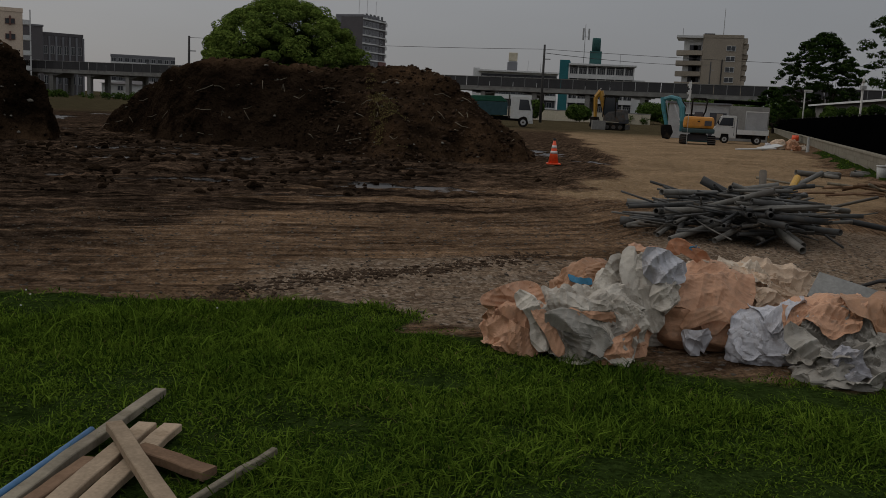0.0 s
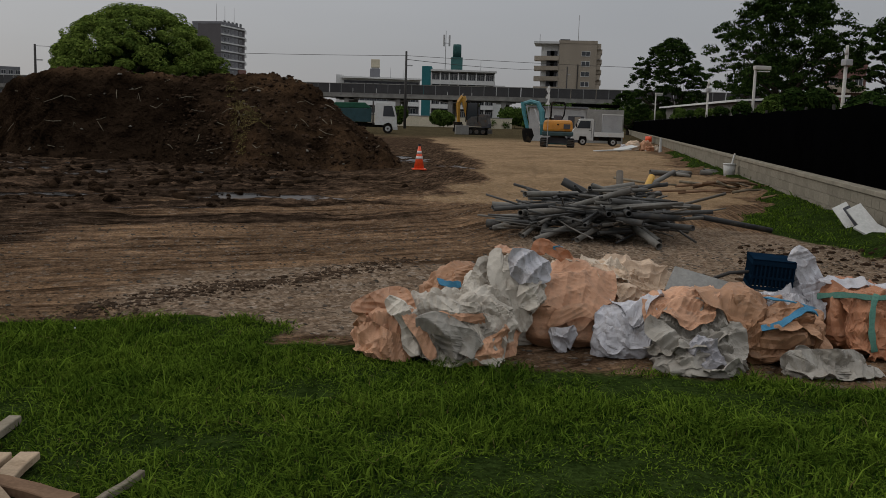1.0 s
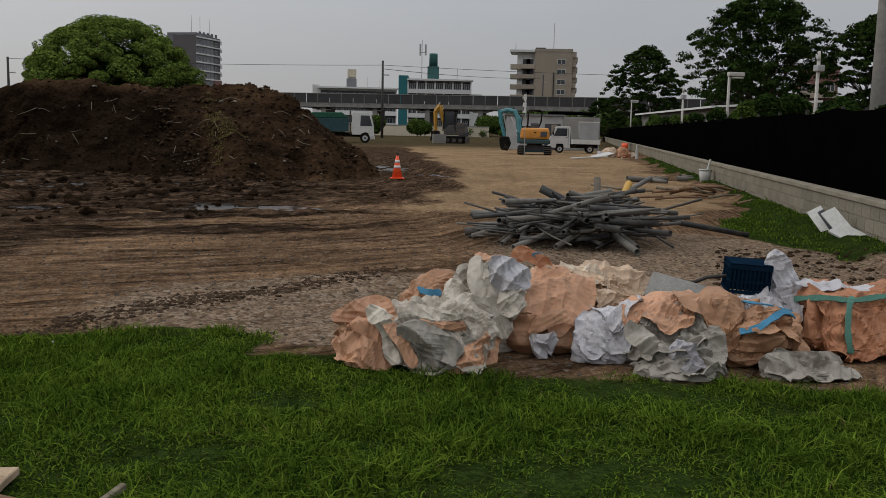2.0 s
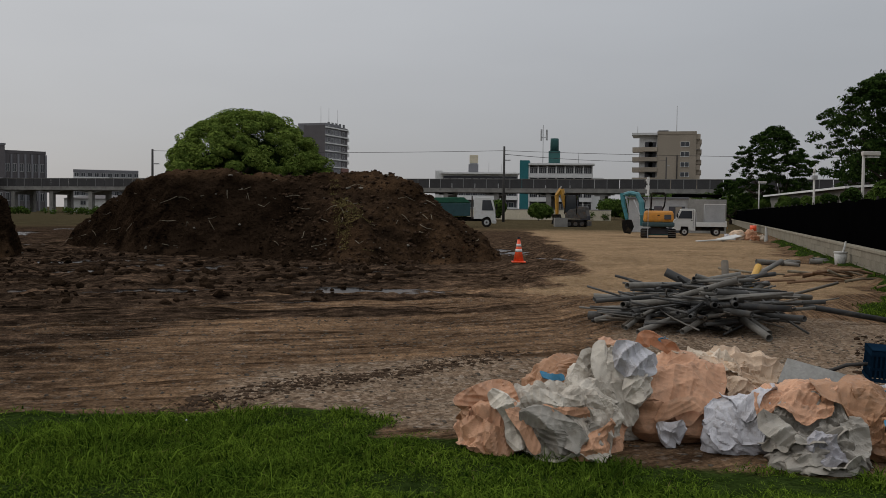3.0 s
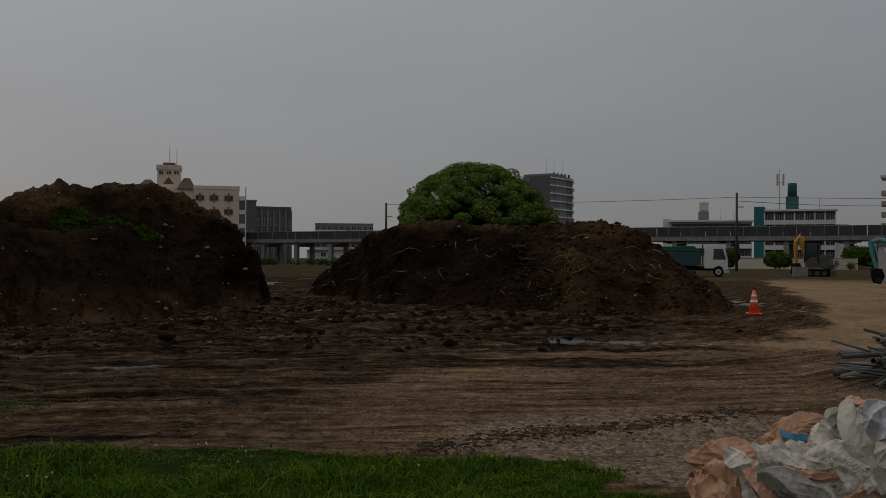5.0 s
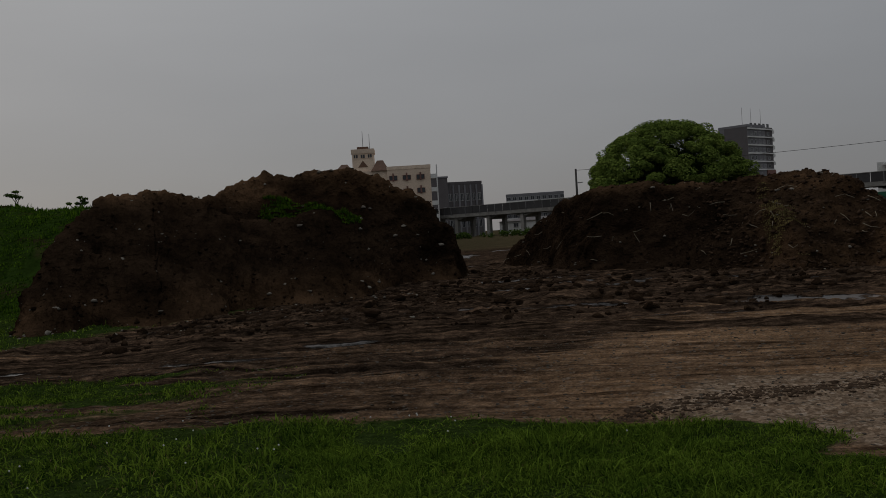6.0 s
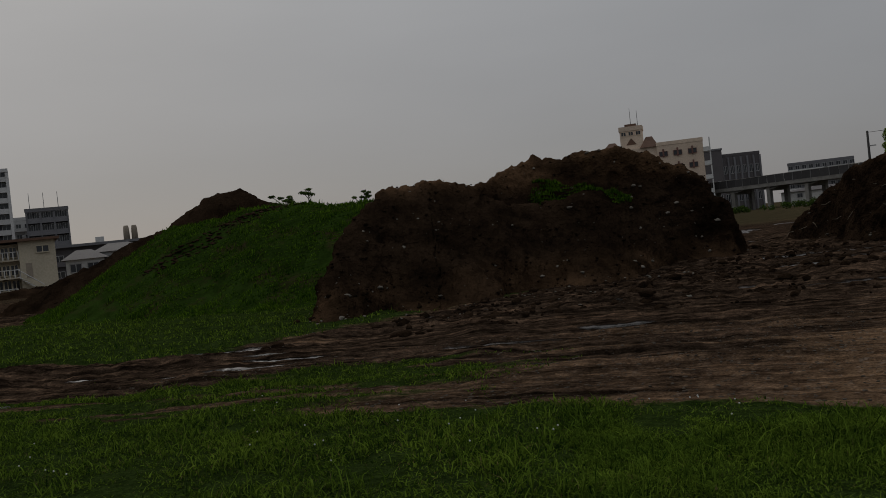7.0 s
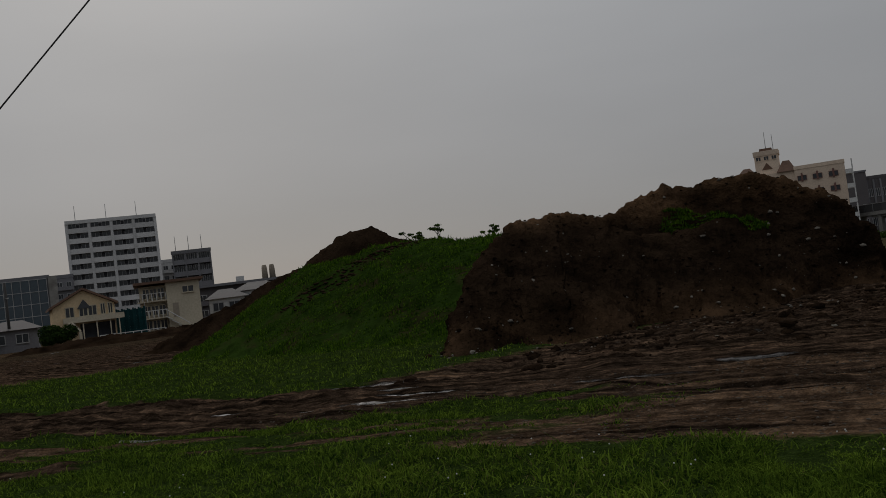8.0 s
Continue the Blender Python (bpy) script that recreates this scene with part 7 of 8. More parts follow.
for s_, pts, wd, side, mat, lining, curl, amp in (
        # the turned-out mouth of the salmon sack and the hem in front of it
        (s1, [(0.34, 5.82, 0.15), (0.33, 5.92, 0.24), (0.43, 5.96, 0.32), (0.56, 5.94, 0.34), (0.66, 5.86, 0.28)], 0.13, UP, C_SW, 0.0, 0.45, 0.5),
        (s1, [(0.33, 5.84, 0.18), (0.38, 5.76, 0.12), (0.49, 5.70, 0.08), (0.64, 5.66, 0.06)], 0.16, UP, C_SW, 0.0, 0.35, 0.6),
        (s1, [(0.60, 5.76, 0.34), (0.64, 5.66, 0.26), (0.71, 5.60, 0.16), (0.77, 5.56, 0.04)], 0.075, (1, 0.2, 0.4), C_SW, 0.0, 0.30, 0.3),
        (s1b, [(0.49, 5.84, 0.37), (0.58, 5.72, 0.30), (0.63, 5.64, 0.19), (0.66, 5.60, 0.05)], 0.10, (1, 0, 0.5), C_SW, 1.2, 0.40, 0.5),
        # sheeting doubled over itself
        (s1b, [(0.66, 5.62, 0.26), (0.80, 5.58, 0.26), (0.91, 5.56, 0.22), (0.99, 5.53, 0.13), (1.01, 5.52, 0.05)], 0.12, UP, C_GREY, 0.5, 0.55, 0.5),
        (s1b, [(0.78, 5.62, 0.20), (0.88, 5.57, 0.13), (0.95, 5.54, 0.05)], 0.11, UP, C_GREY, 0.3, 0.50, 0.6),
        (s1b, [(0.98, 5.58, 0.06), (1.08, 5.54, 0.06), (1.18, 5.58, 0.13), (1.25, 5.66, 0.22)], 0.12, UP, C_SW, 0.0, 0.30, 0.5),
        (s1b, [(1.0, 5.60, 0.15), (1.08, 5.58, 0.12), (1.16, 5.62, 0.15)], 0.18, UP, C_GREY, 0.7, 0.25, 0.7),
        (s1b, [(0.68, 5.70, 0.32), (0.80, 5.66, 0.36), (0.95, 5.66, 0.33), (1.12, 5.68, 0.31), (1.27, 5.74, 0.28)], 0.10, UP, C_SW, 0.9, 0.50, 0.7),
        (s1b, [(0.80, 5.64, 0.31), (0.95, 5.62, 0.29), (1.14, 5.66, 0.27)], 0.05, UP, C_SW, 0.0, 0.60, 0.3),
        # long white folds and the torn flap on the tall sheeting
        (s2, [(1.27, 6.10, 0.66), (1.23, 6.03, 0.56), (1.26, 5.95, 0.40), (1.29, 5.88, 0.22)], 0.09, (1, 0.2, 0), C_SW, 1.3, 0.50, 0.4),
        (s2, [(1.20, 6.12, 0.60), (1.12, 6.06, 0.47), (1.07, 5.98, 0.34)], 0.10, (1, 0.3, 0.4), C_SW, 1.3, 0.45, 0.5),
        (s2, [(1.33, 6.06, 0.62), (1.34, 5.98, 0.46), (1.38, 5.90, 0.28), (1.40, 5.86, 0.14)], 0.10, (1, 0.1, 0), C_SW, 1.2, 0.45, 0.5),
        (s2, [(1.30, 5.96, 0.55), (1.40, 5.92, 0.57), (1.50, 5.92, 0.55), (1.58, 5.94, 0.49)], 0.17, UP, C_WHITE, 0.0, 0.35, 0.7),
        (s2, [(1.36, 5.92, 0.40), (1.46, 5.90, 0.38), (1.54, 5.92, 0.33)], 0.16, UP, C_SW, 1.2, 0.30, 0.9),
        (s2, [(1.24, 6.12, 0.67), (1.34, 6.12, 0.66), (1.46, 6.10, 0.63), (1.55, 6.08, 0.56)], 0.08, IN, C_SW, 0.0, 0.40, 0.4),
        # taut sack: its corner loop, the hem across its foot and the lining under it
        (s2b, [(1.55, 6.34, 0.60), (1.64, 6.36, 0.64), (1.73, 6.36, 0.60), (1.84, 6.34, 0.54)], 0.08, UP, C_ORANGE, 0.0, 0.30, 0.3),
        (s2b, [(1.58, 5.94, 0.16), (1.66, 5.90, 0.24), (1.80, 5.90, 0.28), (1.90, 5.93, 0.24), (1.95, 5.98, 0.16)], 0.07, UP, C_SW, 0.0, 0.30, 0.2),
        (s2b, [(1.60, 5.90, 0.05), (1.68, 5.87, 0.10), (1.77, 5.90, 0.09)], 0.13, UP, C_WHITE, 0.0, 0.45, 0.7),
        (s4, [(1.92, 6.40, 0.42), (2.05, 6.34, 0.46), (2.20, 6.32, 0.42), (2.36, 6.34, 0.36)], 0.10, UP, C_CREAM, 0.2, 0.45, 0.7),
        (s4, [(2.06, 6.22, 0.30), (2.20, 6.18, 0.34), (2.34, 6.20, 0.26)], 0.12, UP, C_CREAM, 0.0, 0.40, 0.7),
        # torn grey sheeting that falls to the grass
        (s8, [(2.13, 5.58, 0.30), (2.20, 5.48, 0.21), (2.30, 5.36, 0.13), (2.36, 5.24, 0.04)], 0.11, (1, 0, 0.6), C_GREY, 0.8, 0.40, 0.7),
        (s8, [(2.62, 5.56, 0.30), (2.67, 5.46, 0.20), (2.60, 5.34, 0.10), (2.50, 5.24, 0.05), (2.40, 5.18, 0.03)], 0.12, (1, 0.2, 0.5), C_GREY, 0.8, 0.40, 0.7),
        (s8, [(2.36, 5.40, 0.20), (2.44, 5.32, 0.12), (2.46, 5.24, 0.05)], 0.14, (1, 0, 0.2), C_WHITE, 0.9, 0.30, 1.0),
        (s8, [(2.42, 5.46, 0.22), (2.50, 5.38, 0.16), (2.55, 5.30, 0.08)], 0.10, (1, 0, 0.4), C_GREY, 0.2, 0.45, 0.8),
        (s6, [(2.22, 5.72, 0.30), (2.30, 5.64, 0.22), (2.37, 5.60, 0.15), (2.46, 5.60, 0.22), (2.55, 5.64, 0.31)], 0.10, UP, C_SW, 0.0, 0.30, 0.5),
        (s7, [(2.60, 5.62, 0.31), (2.68, 5.58, 0.27), (2.78, 5.58, 0.31), (2.87, 5.62, 0.37)], 0.10, UP, C_TAN, 0.0, 0.30, 0.5),
        (s9, [(2.80, 5.54, 0.12), (2.92, 5.48, 0.14), (3.06, 5.48, 0.17), (3.26, 5.54, 0.22)], 0.14, UP, C_TAN, 0.0, 0.35, 0.7),
        (s9, [(2.90, 5.62, 0.34), (3.02, 5.56, 0.30), (3.16, 5.54, 0.30), (3.28, 5.58, 0.25)], 0.10, UP, C_TAN, 0.0, 0.35, 0.7),
        (s10, [(2.92, 5.34, 0.06), (3.06, 5.28, 0.09), (3.24, 5.26, 0.10), (3.46, 5.30, 0.09)], 0.11, UP, C_GREY, 0.6, 0.35, 0.7),
        (s12, [(3.34, 6.10, 0.64), (3.42, 6.06, 0.60), (3.50, 6.04, 0.46), (3.55, 6.02, 0.28)], 0.14, (0.7, 0, 0.7), C_WHITE, 0.0, 0.30, 0.5),
        (s11, [(3.58, 5.72, 0.14), (3.80, 5.62, 0.18), (4.10, 5.60, 0.18), (4.40, 5.66, 0.16)], 0.20, UP, C_ORANGE, 0.0, 0.30, 0.6),
        (s11, [(3.52, 6.0, 0.47), (3.75, 5.98, 0.47), (4.0, 5.98, 0.44), (4.3, 6.0, 0.42)], 0.10, IN, C_WHITE, 0.0, 0.30, 0.5)):
    flap(s_, pts, wd, side, mat, lining, int(pts[0][0] * 130 + pts[0][2] * 70 + wd * 300), curl, amp)
strap(s3, [(0.95, 6.62, 0.42), (0.96, 6.60, 0.36), (1.02, 6.58, 0.33), (1.14, 6.56, 0.33)], 0.024, M_BSTRAP, "blue webbing rim")
strap(s2b, [(1.70, 6.30, 0.60), (1.73, 6.31, 0.62), (1.77, 6.31, 0.58)], 0.03, M_BSTRAP, "blue webbing loop")
strap(s9, [(2.84, 5.46, 0.24), (2.96, 5.44, 0.26), (3.03, 5.46, 0.36), (3.18, 5.5, 0.38), (3.3, 5.56, 0.3)], 0.022, M_BSTRAP, "blue webbing strap")
strap(s11, [(3.42, 6.0, 0.34), (3.55, 5.74, 0.46), (3.8, 5.66, 0.5), (4.1, 5.66, 0.46), (4.4, 5.7, 0.4)], 0.02, M_GSTRAP, "green webbing strap")
strap(s11, [(3.72, 5.60, 0.02), (3.70, 5.56, 0.2), (3.72, 5.62, 0.38), (3.82, 5.75, 0.52)], 0.02, M_GSTRAP, "green webbing strap")
strap(s14, [(3.0, 5.84, 0.41), (3.12, 5.80, 0.42), (3.26, 5.78, 0.39), (3.40, 5.80, 0.31), (3.45, 5.82, 0.23)], 0.013, M_BSTRAP, "blue webbing strap")


def crate(m):
    """An open plastic box with ribbed, slotted sides."""
    c = thing("crate", m, "dark blue slotted plastic crate lying on the sack heap", "crate")
    w, d, h, t = 0.37, 0.32, 0.27, 0.012
    part("floor", box_bm(-w / 2, w / 2, -d / 2, d / 2, 0, t), M_CRATE, c)
    slat_l = to_mesh("slat", box_bm(-0.008, 0.008, -0.003, 0.003, 0.05, 0.24), M_CRATE)
    slat_s = to_mesh("slat", box_bm(-0.003, 0.003, -0.008, 0.008, 0.05, 0.24), M_CRATE)
    for s in (-1, 1):
        y, x = s * d / 2, s * w / 2
        for z0, z1 in ((0.0, 0.05), (0.15, 0.17), (0.24, h)):
            part("rail", box_bm(-w / 2, w / 2, min(y, y - s * t), max(y, y - s * t), z0, z1), M_CRATE, c)
            part("rail", box_bm(min(x, x - s * t), max(x, x - s * t), -d / 2 + t, d / 2 - t, z0, z1), M_CRATE, c)
        for k in range(11):
            piece("slat", slat_l, c, pose(-w / 2 + 0.012 + k * (w - 0.024) / 10, y - s * t * 0.5, 0))
        for k in range(9):
            piece("slat", slat_s, c, pose(x - s * t * 0.5, -d / 2 + 0.03 + k * (d - 0.06) / 8, 0))
    part("liner", box_bm(-w / 2 + 0.016, w / 2 - 0.016, -d / 2 + 0.016, d / 2 - 0.016, 0.014, 0.235), M_CRATE, c)


M_CRATE = surface("navy_plastic", (0.006, 0.018, 0.036), 0.7, 6, 40, 0.86, 0, 0.1, 0.002)
crate(pose(3.26, 6.2, 0.600, 184, 3, -16) @ Matrix.Scale(0.80, 4))
M_PANEL = surface("grey_board", (0.26, 0.255, 0.24), 0.8, 5, 40, 0.85, stain=(0.16, 0.15, 0.13))
bd = tagged(new("board", to_mesh("board", box_bm(-0.2, 0.2, -0.14, 0.14, -0.008, 0.008, 0.003), M_PANEL)), "grey fibre board stuck in the sack heap", "board")
bd.matrix_basis = pose(2.76, 6.30, 0.37, 30, 12, -30)
stick = tagged(new("stick", to_mesh("stick", tube_bm([(2.86, 6.42, 0.38), (3.0, 6.3, 0.47), (3.16, 6.2, 0.5)], 0.014, 0.012, 8), M_DARKSTEEL, True)), "thin dark stick poking from the sack heap", "stick")

# ---- things along the block wall ----
M_WPANEL = surface("white_panel", (0.55, 0.55, 0.53), 0.85, 3, 30, 0.6, stain=(0.44, 0.42, 0.38))


def slab(name, label, x, y, z, w, l, t, rx, ry, rz, mat, group=""):
    ob = new(name, to_mesh(name, box_bm(-w / 2, w / 2, -l / 2, l / 2, -t / 2, t / 2, t * 0.2), mat))
    ob.matrix_basis = pose(x, y, z, rx, ry, rz)
    return tagged(ob, label, name.replace("_", " "), group)


slab("panel", "grey-white panel leaning on the block wall", 7.80, 12.6, 0.22, 0.22, 0.70, 0.03, 38, -30, -20, M_WPANEL, "panels at the wall")
slab("panel", "pale panel with peeling edges against the wall", 7.78, 12.15, 0.23, 0.22, 0.66, 0.03, 44, -28, -10, M_WPANEL, "panels at the wall")
slab("panel", "white board lying on the grass by the wall", 7.68, 11.75, 0.15, 0.32, 0.5, 0.03, 22, -20, 20, M_WPANEL, "panels at the wall")
slab("board", "dark board leaning among the pale panels", 7.76, 12.35, 0.21, 0.10, 0.66, 0.03, 44, -30, -20, M_SHADE, "panels at the wall")
bk = thing("bucket", pose(12.08, 25.82, 0.04), "white plastic bucket with a stick in it", "bucket")
part("body", tube_bm([(0, 0, 0), (0, 0, 0.2), (0, 0, 0.40)], 0.14, 0.18, 16), M_WPANEL, bk, smooth=True)
part("rim", tube_bm([(0, 0, 0.39), (0, 0, 0.43)], 0.19, 0.19, 16), M_WPANEL, bk, smooth=True)
part("stick", tube_bm([(0.02, 0, 0.2), (0.14, 0, 0.72)], 0.03, 0.03, 8), M_WPANEL, bk)
for k, (x, y, a, r) in enumerate(((12.55, 28.2, 20, 0.09), (12.3, 27.6, -15, 0.08), (11.5, 27.7, 40, 0.07), (11.2, 27.3, -30, 0.07), (10.9, 27.0, 60, 0.06), (10.5, 27.1, 10, 0.08), (11.0, 26.6, -50, 0.06))):
    ob = tagged(new("pipe_piece", to_mesh("pipe_piece", hollow(0.5 + 0.12 * (k % 3), r, 0.012, 12), PIPE_MATS[1], True)), "pale broken pipe piece lying near the wall", "pipe", "broken pipe pieces")
    ob.matrix_basis = pose(x, y, r, 0, 4, a)
rs = np.random.RandomState(8)
for k in range(26):
    cx, cy, spread = ((10.2, 21.5, 0.7) if k < 16 else (10.0, 19.6, 1.1))
    x, y, a, L = cx + rs.normal() * spread, cy + rs.normal() * spread * 0.5, rs.uniform(-25, 35), rs.uniform(0.5, 1.5)
    p = [(x - L / 2 * math.cos(radians(a)), y - L / 2 * math.sin(radians(a)), 0.04 + 0.2 * rs.rand() * (k < 16)), (x, y, 0.1 + 0.15 * rs.rand() * (k < 16)), (x + L / 2 * math.cos(radians(a)), y + L / 2 * math.sin(radians(a)), 0.04 + 0.12 * rs.rand())]
    tagged(new("branch", to_mesh("branch", tube_bm(p, 0.035, 0.02, 7), M_WOODR if k % 3 else M_WOODB, True)), "broken brown branch lying on the ground", "branch", "heap of branches")
for i, (x, y, w, h, mt) in enumerate(((18.7, 52.8, 0.9, 0.55, C_CREAM), (19.35, 52.5, 0.7, 0.65, C_SW), (19.8, 52.2, 0.6, 0.35, C_CREAM), (18.2, 52.9, 0.6, 0.35, C_WHITE), (19.4, 52.1, 0.5, 0.3, C_ORANGE))):
    sack("sack", "filled sack dumped beside the pickup truck", x, y, w, w * 0.7, h, mt, 40 + i, (0, 0, 0), -0.5, fine=4)
bo = thing("barrel", pose(19.5, 52.6, 0.55), "small orange plastic can on the far sacks", "can")
part("body", tube_bm([(0, 0, 0), (0, 0, 0.3)], 0.2, 0.18, 12), M_CONE, bo, smooth=True)
part("cap", tube_bm([(0.05, 0, 0.3), (0.05, 0, 0.34)], 0.05, 0.05, 8), M_WPANEL, bo)
slab("board", "long pale boards lying by the far sacks", 16.3, 49.4, 0.08, 2.2, 0.3, 0.06, 0, -3, 10, M_WPANEL)
slab("board", "pale board lying on the sandy ground", 17.2, 49.9, 0.2, 1.4, 0.5, 0.05, 10, -10, 25, M_WPANEL)
st = tagged(new("stake", to_mesh("stake", tube_bm([(19.42, 50.4, -0.1), (19.4, 50.4, 0.8)], 0.11, 0.05, 8), M_WPANEL)), "pale stake at the end of the wall", "stake")

# ---- grass ----
def blades(name, label, p, h, w, seed, mat, bend=0.6, category="grass"):
    """Many bent blades standing on the points p."""
    r_ = np.random.RandomState(seed)
    n = len(p)
    a, a2 = r_.rand(n) * 6.283, r_.rand(n) * 6.283
    hh = 0.60 * (h[0] + (h[1] - h[0]) * r_.rand(n) ** 1.6) * np.clip(-0.25 + 2.5 * fbm(p[:, 0] * 2.6, p[:, 1] * 2.6, 3), 0.2, 1.9) * (0.6 + 0.8 * fbm(p[:, 0] * 0.8 + 5, p[:, 1] * 0.8, 2))
    ww = w * (0.6 + 0.8 * r_.rand(n))
    side = np.stack([np.cos(a), np.sin(a), np.zeros(n)], 1) * ww[:, None] / 2
    lean = np.stack([np.cos(a2), np.sin(a2), np.zeros(n)], 1) * (hh * bend * r_.rand(n))[:, None]
    up_ = np.stack([np.zeros(n), np.zeros(n), hh], 1)
    mid = p + up_ * 0.55 + lean * 0.3
    tip = p + up_ * (1 - 0.25 * bend * r_.rand(n))[:, None] + lean * 1.1
    v = np.stack([p - side, p + side, mid + side * 0.8, mid - side * 0.8, tip], 1).reshape(-1, 3)
    k = np.arange(n)[:, None] * 5
    loops = np.concatenate([k + np.array([0, 1, 2, 3]), k + np.array([3, 2, 4])], 1)
    me = bpy.data.meshes.new(name)
    me.vertices.add(5 * n)
    me.vertices.foreach_set("co", v.astype(np.float32).ravel())
    me.loops.add(7 * n)
    me.loops.foreach_set("vertex_index", loops.astype(np.int32).ravel())
    me.polygons.add(2 * n)
    me.polygons.foreach_set("loop_start", (np.arange(n)[:, None] * 7 + np.array([0, 4])).astype(np.int32).ravel())
    me.update(calc_edges=True)
    me.materials.append(mat)
    return tagged(new(name, me), label, category, kind="stuff")


def scatter(n, a0, a1, r0, r1, seed, power=1.0):
    r_ = np.random.RandomState(seed)
    a = np.radians(a0 + (a1 - a0) * r_.rand(n))
    r = np.sqrt(r0 ** 2 + (r1 ** 2 - r0 ** 2) * r_.rand(n) ** power)
    return -np.sin(a) * r, np.cos(a) * r, r_


def free(x, y, pad=0.015):
    """True where no plank or sack lies."""
    ok = np.ones(len(x), bool)
    for a, b, w, *_ in PLANKS:
        dx, dy = b[0] - a[0], b[1] - a[1]
        t = np.clip(((x - a[0]) * dx + (y - a[1]) * dy) / (dx * dx + dy * dy), 0, 1)
        ok &= np.hypot(x - a[0] - t * dx, y - a[1] - t * dy) > w / 2 + pad
    for cx, cy, rx, ry in ((0.8, 5.95, 0.45, 0.28), (1.6, 6.3, 0.4, 0.3), (2.08, 5.9, 0.2, 0.18), (2.45, 5.45, 0.28, 0.22), (3.1, 5.4, 0.3, 0.2), (1.55, 5.75, 0.35, 0.25)):
        ok &= ((x - cx) / rx) ** 2 + ((y - cy) / ry) ** 2 > 1
    return ok


def lawn(name, label, n, a0, a1, r0, r1, h, w, seed, cut=0.5, power=1.0, mat=None):
    x, y, r_ = scatter(n, a0, a1, r0, r1, seed, power)
    g = zones(x, y)[0]
    dens = g + 0.6 * (fbm(x * 1.7, y * 1.7, 3) - 0.5) + 0.5 * (fbm(x * 6, y * 6, 2) - 0.5)
    ok = (dens > cut + 0.25 * (r_.rand(n) - 0.5)) & free(x, y)
    x, y = x[ok], y[ok]
    return blades(name, label, np.stack([x, y, ground_z(x, y) - 0.01], 1), h, w, seed, mat or M_GRASS, 1.9)


M_STRAW = leaf_mat("dry_grass", (0.10, 0.085, 0.035), (0.24, 0.20, 0.10))
lawn("grass", "short green grass of the lawn", 165000, -40, 34, 2.6, 7.0, (0.03, 0.11), 0.0095, 101, 0.42)
lawn("grass", "longer tufts of green grass", 18000, -40, 34, 2.6, 7.0, (0.08, 0.20), 0.006, 102, 0.85)
lawn("grass", "short green grass beside the track", 100000, 30, 82, 4.5, 13.5, (0.03, 0.11), 0.013, 103, 0.5)
lawn("grass", "thin grass growing into the track", 30000, 12, 34, 6.8, 13.5, (0.03, 0.11), 0.011, 109, 0.5)
lawn("grass", "longer tufts of grass beside the track", 16000, 12, 82, 4.5, 12.5, (0.08, 0.26), 0.009, 104, 0.85)
lawn("grass", "green grass growing by the block wall", 40000, -40, -18, 10, 22, (0.03, 0.12), 0.014, 105, 0.5)
lawn("grass", "thin grass on the far ground", 40000, 40, 82, 13, 34, (0.05, 0.20), 0.022, 106, 0.55)
lawn("grass", "weeds along the foot of the block wall", 7000, -32, -18, 20, 54, (0.05, 0.20), 0.03, 108, 0.5)
lawn("dry_grass", "dry straw among the green grass", 9000, -40, 82, 2.8, 9.0, (0.03, 0.11), 0.005, 107, 0.6, mat=M_STRAW)


def on_mesh(ob, n, seed, keep):
    me = ob.data
    co = np.empty(len(me.vertices) * 3, np.float32)
    me.vertices.foreach_get("co", co)
    co = co.reshape(-1, 3).astype(float)
    co = co[keep(co[:, 0], co[:, 1], co[:, 2])]
    r_ = np.random.RandomState(seed)
    p = co[r_.randint(len(co), size=n)]
    p[:, :2] += r_.normal(scale=0.03, size=(n, 2))
    return p


p = on_mesh(mound_turf, 60000, 110, lambda x, y, z: (z > -0.15) & (fbm(x * 0.6, y * 0.6, 3) > 0.27 + 0.6 * step(ell(x, y, -25.6, 18.6, 3.2, 0.6, 62), 0, 0.5)))
blades("grass", "rough green grass covering the mound", p, (0.05, 0.18), 0.032, 111, M_TURF, 0.9)
p = on_mesh(mound_left, 6000, 112, lambda x, y, z: (z > 1.9) & (ell(x, y, -14.3, 22.6, 3.0, 1.7, 32) > 0) & (fbm(x * 1.0, y * 1.0, 3) > 0.45))
blades("weeds", "green weeds growing in the saddle of the mound", p, (0.08, 0.22), 0.04, 113, M_TURF, 0.8, "weeds")
p = on_mesh(mound_mid, 2600, 114, lambda x, y, z: (z > 0.4) & (ell(x, y, -1.7, 26.2, 0.45, 2.4, 14) > 0) & (fbm(x * 2, y * 2, 3) > 0.5))
blades("weeds", "mossy weeds on the face of the mound", p, (0.03, 0.10), 0.024, 115, M_STRAW, 0.8, "weeds")
x, y, _r = scatter(150, 12, 80, 6.0, 10.5, 116)
ok = (zones(x, y)[0] > 0.7) & (fbm(x * 0.9, y * 0.9, 2) > 0.52)
bmf = bmesh.new()
for fx, fy in zip(x[ok], y[ok]):
    h = 0.12 + 0.1 * _r.rand()
    bmesh.ops.create_icosphere(bmf, subdivisions=1, radius=0.007, matrix=Matrix.Translation((fx, fy, h)))
tagged(new("clover_flowers", to_mesh("clover_flowers", bmf, M_WHITE)), "small white clover flowers in the grass", "flowers", kind="stuff")

